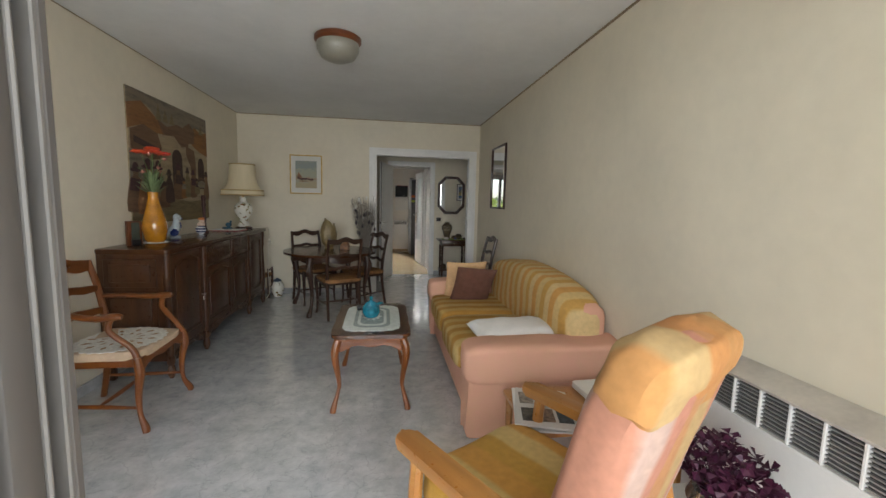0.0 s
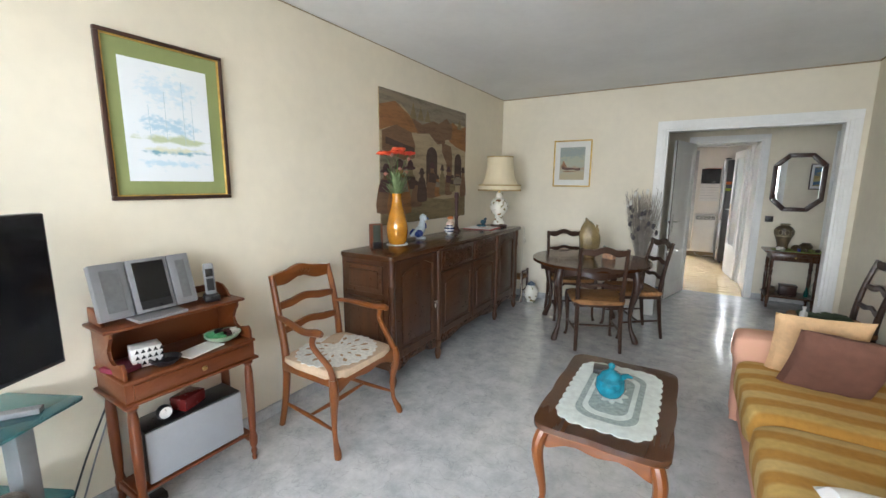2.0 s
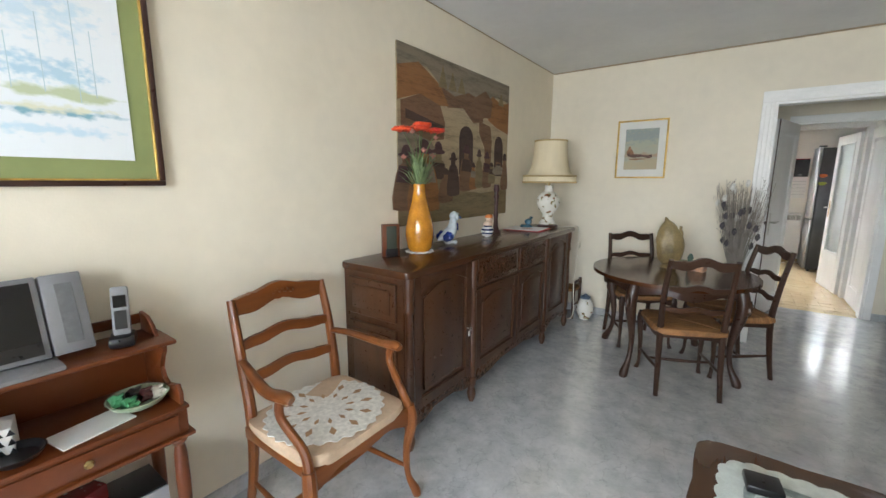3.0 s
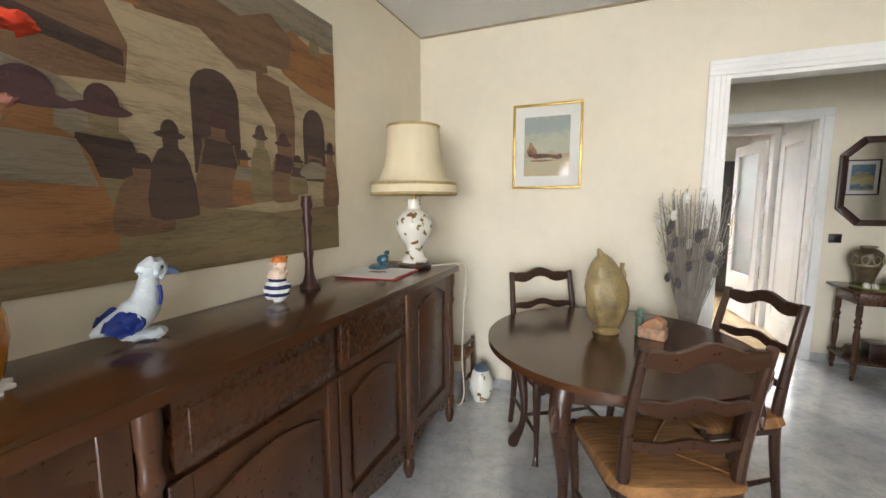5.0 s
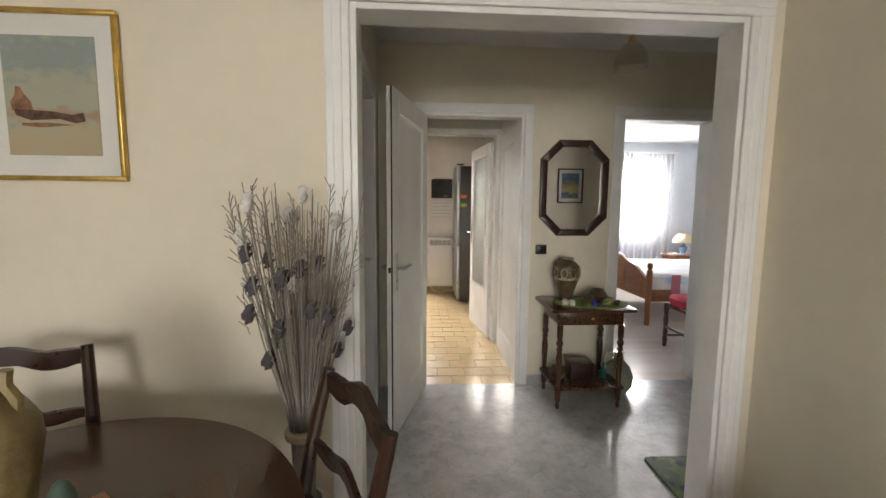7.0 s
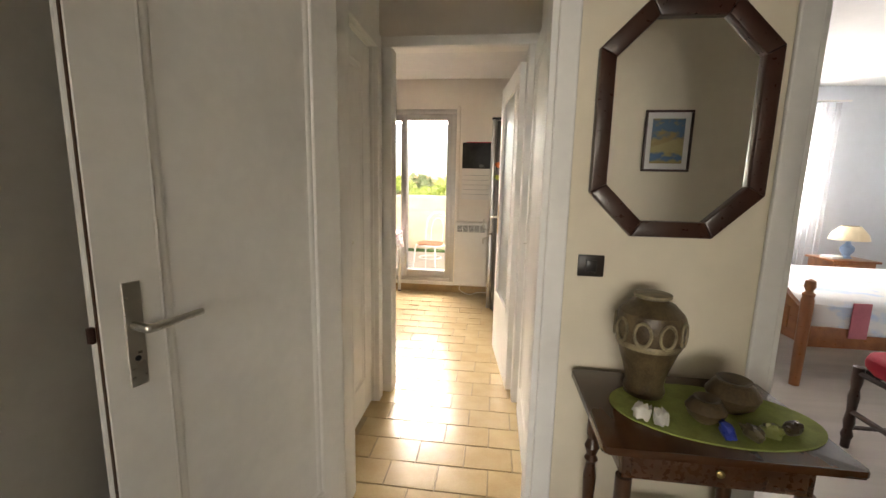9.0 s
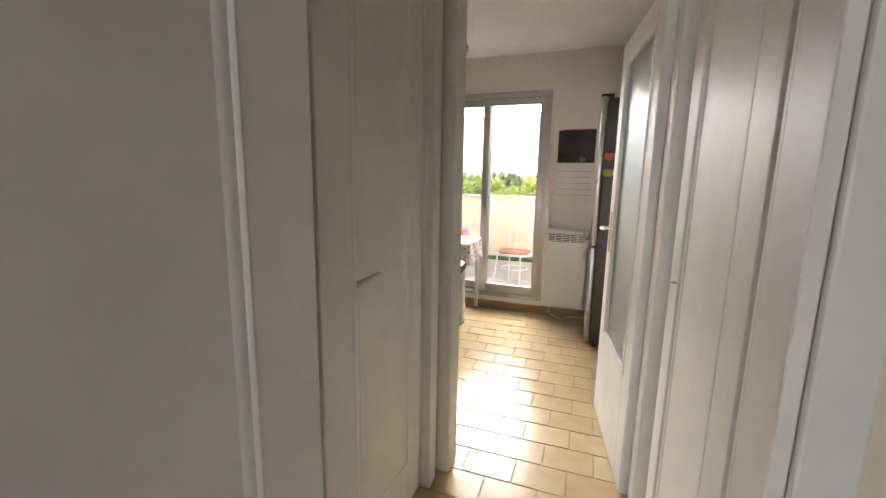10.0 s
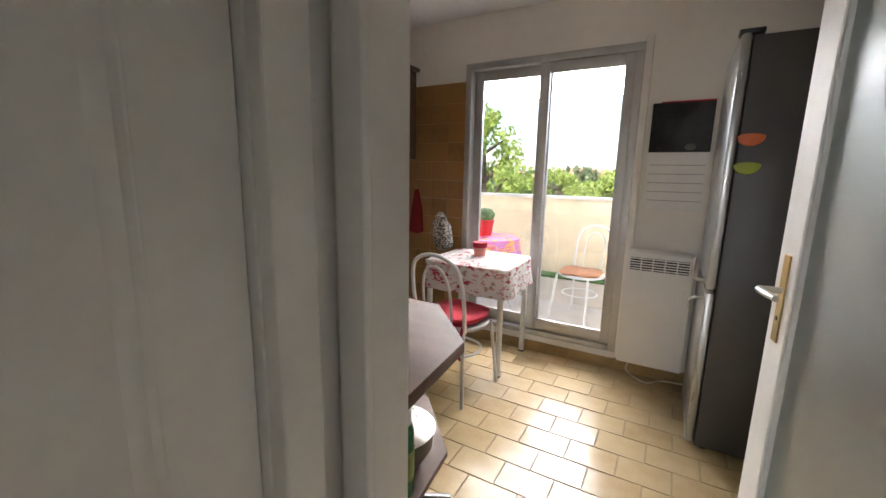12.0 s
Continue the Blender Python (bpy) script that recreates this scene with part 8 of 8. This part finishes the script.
for a, b in zip(rows, rows[1:]):
    for i in range(66):
        bm.faces.new((a[i], a[(i + 1) % 66], b[(i + 1) % 66], b[i]))
solid("balcony_cloth", bm, painted("pink and orange cloth", (0.6, 0.06, 0.14), ((0.6, 2, (0.65, 0.28, 0.06), 0.72), (0.6, 2, (0.5, 0.15, 0.4), 0.74)), 9, 0.03), "bright pink and orange tablecloth", "tablecloth", m=pose(-0.9, 11.6, -0.01))
t = thing("cactus_pot", pose(-0.97, 11.66, 0.7345), "round green cactus in a bright red pot", "plant")
part("pot", L([(0, 0), (0.075, 0), (0.09, 0.13), (0.098, 0.13), (0.098, 0.16), (0.088, 0.16), (0, 0.14)], 26), mat("bright red pot", (0.6, 0.02, 0.025), 0.35), t)
bm = PF((0, 0, 0.2), (0.09, 0.09, 0.075), 0.95, 48, 14)
for v in bm.verts:
    a = math.atan2(v.co.y, v.co.x)
    k = 1 + 0.07 * math.cos(12 * a)
    v.co.x *= k
    v.co.y *= k
part("cactus", bm, mat("cactus green", (0.12, 0.2, 0.07), 0.8, vary=0.2, bump=0.8, bump_scale=200), t)

# ---- bedroom ----
M_PINE = wood("warm brown bed wood", (0.33, 0.12, 0.035), (0.2, 0.065, 0.018), 0.3, axis=1, coat=0.2)
M_PINEV = wood("warm brown bed wood, upright", (0.33, 0.12, 0.035), (0.2, 0.065, 0.018), 0.3, axis=2, coat=0.2)
POSTB = [(0, 0), (0.03, 0), (0.034, 0.2), (0.036, 0.6), (0.03, 0.62), (0.036, 0.64), (0.02, 0.66), (0.032, 0.69), (0.028, 0.73), (0, 0.745)]
t = thing("bed", pose(3.0, 8.87, 0), "wooden double bed with arched panelled ends", "bed")
for x, sc_ in ((0.0, 1.0), (1.95, 1.5)):
    for y in (0.0, 1.45):
        part("post", L([(r_, z * sc_) for r_, z in POSTB], 18, (x, y, 0)), M_PINEV, t)
    n = 24
    b0, top_ = (0.3, 0.56) if x == 0 else (0.35, 0.98)
    o = [(0.03, b0), (1.42, b0)] + [(1.42 - 1.39 * i / n, top_ + 0.2 * (max(0, math.sin(math.pi * i / n)) ** 1.4) - 0.02 * math.cos(6 * math.pi * i / n)) for i in range(n + 1)]
    e = part("footboard" if x == 0 else "headboard", P(o, 0, x - 0.016, x + 0.016, 0.005), M_PINE, t)
    for y0, y1 in ((0.12, 0.5), (0.55, 0.9), (0.95, 1.33)):
        part("field", B(x - 0.024, y0, b0 + 0.06, x + 0.024, y1, top_ - 0.04 + (0.08 if 0.5 < y0 < 0.6 else 0), 0.008), M_PINE, e)
for y in (0.0, 1.45):
    part("side_rail", B(0.03, y - 0.015, 0.28, 1.93, y + 0.015, 0.42, 0.006), M_PINE, t)
part("mattress", PF((0.98, 0.725, 0.42), (0.93, 0.71, 0.14), 0.15, 32, 10), M_WCUSH, t)
DUV = painted("pale bed cover with blue and pink", (0.74, 0.75, 0.76), ((0, 6, (0.5, 0.62, 0.78), 0.8), (0, 6, (0.62, 0.56, 0.5), 0.86)), 2.6, 0.05)
d = thing("bed_cover", pose(3.0, 8.87, 0), "white bed cover patterned in pale blue and pink", "bedspread")
part("cover", PF((0.96, 0.725, 0.475), (0.94, 0.755, 0.135), 0.28, 48, 16), DUV, d)
part("pink_band", B(0.25, -0.035, 0.36, 0.36, -0.026, 0.6, 0.004), mat("faded pink band", (0.5, 0.16, 0.2), 0.9), d, "pink band")
solid("pillow", PF((0, 0, 0), (0.22, 0.3, 0.08), 0.55, 26, 12), M_WCUSH, "white pillow at the head of the bed", "pillow", m=pose(4.68, 9.35, 0.66, 0, -20, 0))
solid("red_cushion", PF((0, 0, 0), (0.22, 0.22, 0.06), 0.5, 26, 12), M_RED, "red cushion lying on the bed", "cushion", m=pose(4.35, 9.5, 0.66, 0, -12, 35))
t = thing("bedroom_chair", pose(2.95, 7.98, 0, 0, 0, -90), "dark turned-wood chair with a red cushion", "chair")
for x in (-0.18, 0.18):
    part("front_leg", L([(0, 0), (0.018, 0), (0.02, 0.05), (0.026, 0.07), (0.018, 0.1), (0.024, 0.14), (0.018, 0.2), (0.024, 0.28), (0.018, 0.32), (0.024, 0.36), (0.024, 0.44), (0, 0.45)], 14, (x, -0.18, 0)), M_DARK, t)
    part("back_leg", T([(x, 0.18, 0, 0.02), (x, 0.19, 0.45, 0.02), (x, 0.24, 0.95, 0.018)], seg=8), M_DARK, t)
    part("side_rail", B(x - 0.012, -0.17, 0.38, x + 0.012, 0.18, 0.43, 0.004), M_DARK, t)
    part("stretcher", T([(x, -0.18, 0.11), (x, 0.18, 0.11)], 0.011, 8, 1), M_DARK, t)
for y, z in ((-0.18, 0.41), (0.18, 0.41), (-0.18, 0.2), (0.24, 0.9), (0.22, 0.7)):
    part("rail", T([(-0.18, y, z), (0.18, y, z)], 0.014, 8, 1), M_DARK, t)
solid("red_seat_cushion", PF((0, 0, 0.05), (0.21, 0.21, 0.055), 0.6, 26, 12), M_RED, "plump red cushion on the dark chair", "cushion", m=pose(2.95, 7.98, 0.43))
t = thing("nightstand", pose(4.7, 10.85, 0), "small brown bedside table", "nightstand")
part("body", B(-0.2, -0.18, 0.1, 0.2, 0.18, 0.58, 0.005), M_PINEV, t)
part("top", B(-0.23, -0.21, 0.58, 0.23, 0.2, 0.605, 0.008), M_PINE, t)
part("drawer", B(-0.17, -0.19, 0.42, 0.17, -0.179, 0.55, 0.004), M_PINE, t)
for x in (-0.17, 0.17):
    for y in (-0.15, 0.15):
        part("leg", T([(x, y, 0, 0.015), (x, y, 0.1, 0.02)], seg=8, n=1), M_PINEV, t)
t = thing("bedside_lamp", pose(4.74, 10.85, 0.6055), "bedside lamp with pale blue foot and cream shade", "table lamp")
part("foot", L([(0, 0), (0.05, 0), (0.03, 0.03), (0.06, 0.08), (0.06, 0.12), (0.025, 0.16), (0.015, 0.22), (0, 0.22)], 22), mat("pale blue ceramic", (0.3, 0.45, 0.65), 0.25), t)
part("shade", L([(0.17, 0.2), (0.15, 0.27), (0.08, 0.35), (0.076, 0.35), (0.146, 0.27), (0.166, 0.2)], 28), M_SHADE, t)
solid("book", B(-0.08, -0.06, 0, 0.08, 0.06, 0.03, 0.003), M_PAPER, "white book on the bedside table", "book", m=pose(4.56, 10.8, 0.6055, 0, 0, 20))
SHEER = bpy.data.materials.new("sheer white curtain")
SHEER.use_nodes = True
sb = SHEER.node_tree.nodes["Principled BSDF"]
tr, mx = SHEER.node_tree.nodes.new("ShaderNodeBsdfTranslucent"), SHEER.node_tree.nodes.new("ShaderNodeMixShader")
sb.inputs["Base Color"].default_value, sb.inputs["Roughness"].default_value = (0.85, 0.86, 0.88, 1), 0.9
tr.inputs[0].default_value = (0.9, 0.92, 0.95, 1)
mx.inputs[0].default_value = 0.6
tp, my = SHEER.node_tree.nodes.new("ShaderNodeBsdfTransparent"), SHEER.node_tree.nodes.new("ShaderNodeMixShader")
my.inputs[0].default_value = 0.5
SHEER.node_tree.links.new(sb.outputs[0], mx.inputs[1])
SHEER.node_tree.links.new(tr.outputs[0], mx.inputs[2])
SHEER.node_tree.links.new(mx.outputs[0], my.inputs[1])
SHEER.node_tree.links.new(tp.outputs[0], my.inputs[2])
SHEER.node_tree.links.new(my.outputs[0], SHEER.node_tree.nodes["Material Output"].inputs[0])
t = thing("sheer_curtain", pose(3.95, BY1 - 0.1, 0), "sheer white curtain hanging in folds at the window", "curtain")
bm = bmesh.new()
lo, hi = [], []
for i in range(140):
    x = -0.6 + 1.35 * i / 139
    y = 0.022 * math.sin(i * 0.75) + 0.01 * math.sin(i * 0.31)
    lo.append(bm.verts.new((x, y * 1.3, 0.02)))
    hi.append(bm.verts.new((x, y * 0.7, 2.3)))
for i in range(139):
    bm.faces.new((lo[i], lo[i + 1], hi[i + 1], hi[i]))
part("cloth", bm, SHEER, t)
part("rod", T([(-0.7, 0, 2.32), (0.85, 0, 2.32)], 0.01, 8, 1), M_WHITE, t)
t = thing("window_3", pose(0, 0, 0), "white bedroom window behind the curtain", "window", kind="structure")
for a in ((3.5, BY1 + 0.02, 0.95, 4.5, BY1 + 0.07, 1.0), (3.5, BY1 + 0.02, 2.05, 4.5, BY1 + 0.07, 2.1), (3.5, BY1 + 0.02, 1.0, 3.55, BY1 + 0.07, 2.05), (4.45, BY1 + 0.02, 1.0, 4.5, BY1 + 0.07, 2.05), (3.97, BY1 + 0.02, 1.0, 4.03, BY1 + 0.07, 2.05)):
    part("window_frame", B(*a, 0.004), M_WHITE, t)
t = thing("bedroom_lamp", pose(2.9, 9.3, 2.5), "flat round bedroom ceiling lamp", "ceiling lamp")
part("disc", L([(0, 0), (0.14, 0), (0.16, -0.02), (0.14, -0.045), (0, -0.06)], 32), mat("grey opal glass", (0.5, 0.45, 0.42), 0.3), t)

# ---- outside ----
slab("ground", -4000, -4000, -9.2, 4000, 4000, -9.0, M_GRASS, "green ground reaching to the horizon", "ground")
def foliage(name, colour, tint, scale, through):
    """Leaves that let part of the light through."""
    m = mat(name, colour, 0.8, vary=0.35, scale=scale, tint=tint)
    nt = m.node_tree
    tr, mx = nt.nodes.new("ShaderNodeBsdfTranslucent"), nt.nodes.new("ShaderNodeMixShader")
    tr.inputs[0].default_value = (*through, 1)
    mx.inputs[0].default_value = 0.45
    nt.links.new(nt.nodes["Principled BSDF"].outputs[0], mx.inputs[1])
    nt.links.new(tr.outputs[0], mx.inputs[2])
    nt.links.new(mx.outputs[0], nt.nodes["Material Output"].inputs[0])
    return m


LEAFY = foliage("light pine foliage", (0.25, 0.3, 0.07), (0.15, 0.2, 0.05), 0.8, (0.44, 0.52, 0.12))
LEAFD = foliage("far foliage", (0.12, 0.15, 0.07), (0.07, 0.1, 0.05), 0.3, (0.2, 0.24, 0.1))
BARK = mat("pine bark", (0.12, 0.075, 0.045), 0.9, vary=0.3, scale=5, bump=0.8, bump_scale=12)


def crown_mesh(clumps, leaves, size, seed, material):
    """Many small leaf sprays gathered in clumps."""
    r = np.random.default_rng(seed)
    vs, fs = [], []
    for cx, cy, cz, rad in clumps:
        d = r.normal(size=(leaves, 3))
        d /= np.linalg.norm(d, axis=1)[:, None]
        c = np.array((cx, cy, cz)) + d * (rad * r.random((leaves, 1)) ** 0.4) * np.array((1, 1, 0.7))
        u = r.normal(size=(leaves, 3))
        u /= np.linalg.norm(u, axis=1)[:, None]
        w = np.cross(u, r.normal(size=(leaves, 3)))
        w /= np.linalg.norm(w, axis=1)[:, None]
        s = size * (0.6 + 0.8 * r.random((leaves, 1)))
        for a, b, q, k in zip(c, u, w, s):
            i = len(vs)
            vs.extend((tuple(a - b * k), tuple(a + q * k * 0.45), tuple(a + b * k), tuple(a - q * k * 0.45)))
            fs.append((i, i + 1, i + 2, i + 3))
    me = bpy.data.meshes.new("crown")
    me.from_pydata(vs, [], fs)
    me.materials.append(material)
    return me


def tree(x, y, base, height, spread, seed, label, leaf=0.16, leaves=150, clumps=26, low=0.45, material=LEAFY):
    t = thing("tree", pose(x, y, base), label, "tree", "trees outside")
    r = random.Random(seed)
    lean = r.uniform(-0.5, 0.5)
    trunk = part("trunk", T([(0, 0, 0, height * 0.022), (lean * 0.4, 0, height * 0.4, height * 0.016), (lean, 0.2, height * 0.95, height * 0.006)], seg=10), BARK, t)
    cl = []
    for k in range(clumps):
        z = height * (low + (1 - low) * (k + 0.5) / clumps)
        a = k * 2.4 + r.random()
        q = spread * r.uniform(0.35, 1.0) * (1.1 - 0.75 * ((z / height - low) / (1 - low)) ** 1.5)
        cx, cy = lean * z / height + q * math.cos(a), q * math.sin(a)
        cl.append((cx, cy, z, spread * r.uniform(0.16, 0.3)))
        part("limb", T([(lean * z / height * 0.9, 0.1, z - 0.12 * height * r.random() - 0.2, height * 0.006), (cx * 0.6, cy * 0.6, z - 0.2, height * 0.004), (cx, cy, z, height * 0.002)], seg=5, n=3), BARK, trunk)
    o = new("crown", crown_mesh(cl, leaves, leaf, seed, material))
    o.parent = t


tree(-5.6, 22.5, -9, 12.9, 3.0, 1, "light green pine with an open crown near the balcony", 0.12, 220, 34, 0.35)
tree(-2.4, 27.0, -9, 10.4, 3.4, 2, "rounded light green tree below the balcony", 0.13, 300, 30, 0.3)
tree(-9.5, 26.0, -9, 11.6, 3.2, 5, "light green pine with an open crown near the balcony", 0.13, 260, 28, 0.3)
tree(2.5, 33.0, -9, 10.2, 3.6, 3, "rounded light green tree below the balcony", 0.14, 300, 28, 0.3)
tree(-6.5, 38.0, -9, 10.6, 4.0, 4, "rounded light green tree below the balcony", 0.15, 300, 28, 0.3)
for k, (x, y, h_) in enumerate(((-6, -17, 11.0), (0.5, -19, 10.2), (7, -16, 10.8), (-13, -22, 11.4), (13, -24, 11.2), (-20, -14, 10.6))):
    tree(x, y, -9, h_, 3.6, 20 + k, "rounded green tree in front of the living room", 0.3, 120, 24, 0.3)


def wood_belt(name, x0, x1, y0, y1, top, n, seed, label):
    r = random.Random(seed)
    cl = []
    for k in range(n):
        x, y = r.uniform(x0, x1), r.uniform(y0, y1)
        h_ = top + r.uniform(-2.2, 1.2)
        for q in range(3):
            cl.append((x + r.uniform(-2, 2), y + r.uniform(-2, 2), h_ - q * 2.0, r.uniform(1.5, 2.6)))
    o = new(name, crown_mesh(cl, 34, 0.75, seed, LEAFD))
    tagged(o, label, "woodland", kind="stuff")


wood_belt("far_wood", -90, 60, 60, 130, 1.2, 330, 31, "far belt of mixed green trees")
wood_belt("far_wood_south", -90, 90, -110, -45, 1.0, 220, 32, "far belt of mixed green trees")
HOUSE = mat("pale far wall", (0.7, 0.62, 0.52), 0.9, vary=0.06, scale=0.5)
ROOF = mat("clay roof tiles", (0.4, 0.2, 0.12), 0.85, vary=0.2, scale=2)
for k, (x, y, w, z) in enumerate(((-30, 92, 9, 0.6), (-14, 104, 8, 1.4), (-44, 100, 10, 1.0), (3, 98, 7, 0.4), (-22, 120, 12, 2.0))):
    t = thing("house", pose(x, y, -9, 0, 0, 20 * k - 30), "pale far house with a clay tile roof", "house", "far houses")
    part("wall", B(-w / 2, -4, 0, w / 2, 4, 9 + z), HOUSE, t, smooth=False)
    part("roof", P([(-w / 2 - 0.5, 9 + z), (w / 2 + 0.5, 9 + z), (0, 10.8 + z)], 1, -4.5, 4.5), ROOF, t, smooth=False)
    for q in (-1, 1):
        part("window", B(q * w / 4 - 0.6, -4.05, 7.2 + z, q * w / 4 + 0.6, -3.99, 8.4 + z), M_SCREEN, t, smooth=False)

# ---- unseen slabs overhead, added to block the sun ----
slab("sun_block_slab", -3.2, -0.25, 2.74, 5.7, 11.1, 2.94, M_RENDER, "added cream slab over the ceilings, shading the kitchen balcony", "floor slab")
# Invented overhang, deep enough to keep sun patches off the living room floor.
slab("sun_block_overhang", -3.2, -2.6, 2.74, 5.7, -0.252, 2.94, M_RENDER, "added cream overhang keeping the sun out of the living room", "balcony")

slab("balcony_floor_south", -3.2, -1.8, -0.2, 5.7, -0.152, -0.006, M_BTILE, "pale tiled balcony floor before the living room", "balcony floor")

# ---- pieces of floor and wall, last ----
kf = bpy.data.objects["floor_kitchen"]
tm = mesh_of(B(-0.1115, -0.080, -0.006, 0.1115, 0.080, 0.0, 0.0015, 1), "tile", M_TILEF)
lay = random.Random(7)
for r_ in range(-1, 20):
    y = 7.6125 + 0.165 * r_
    for c_ in range(-12, 8):
        x = 0.70 + 0.114 + 0.228 * c_ + (0.114 if r_ % 2 else 0.0)
        if not (KX0 < x < 1.6) or y > KW1 or (y < 8.3 and not (0.15 < x < 1.25)):
            continue
        o = new("tile", tm)
        o.parent = kf
        o.matrix_basis = pose(x, y, 0.0, lay.uniform(-0.8, 0.8), lay.uniform(-0.8, 0.8), 0)
kw = bpy.data.objects["kitchen_wall_north"]
tw = mesh_of(B(-0.0745, -0.009, -0.0745, 0.0745, -0.001, 0.0745, 0.003, 1), "wall_tile", M_TILEW)
for r_ in range(13):
    for c_ in range(5):
        x, z = -0.79 - 0.077 - 0.15 * c_, 0.165 + 0.15 * r_
        if x > KX0:
            o = new("wall_tile", tw)
            o.parent = kw
            o.matrix_basis = pose(x, KW1, z)
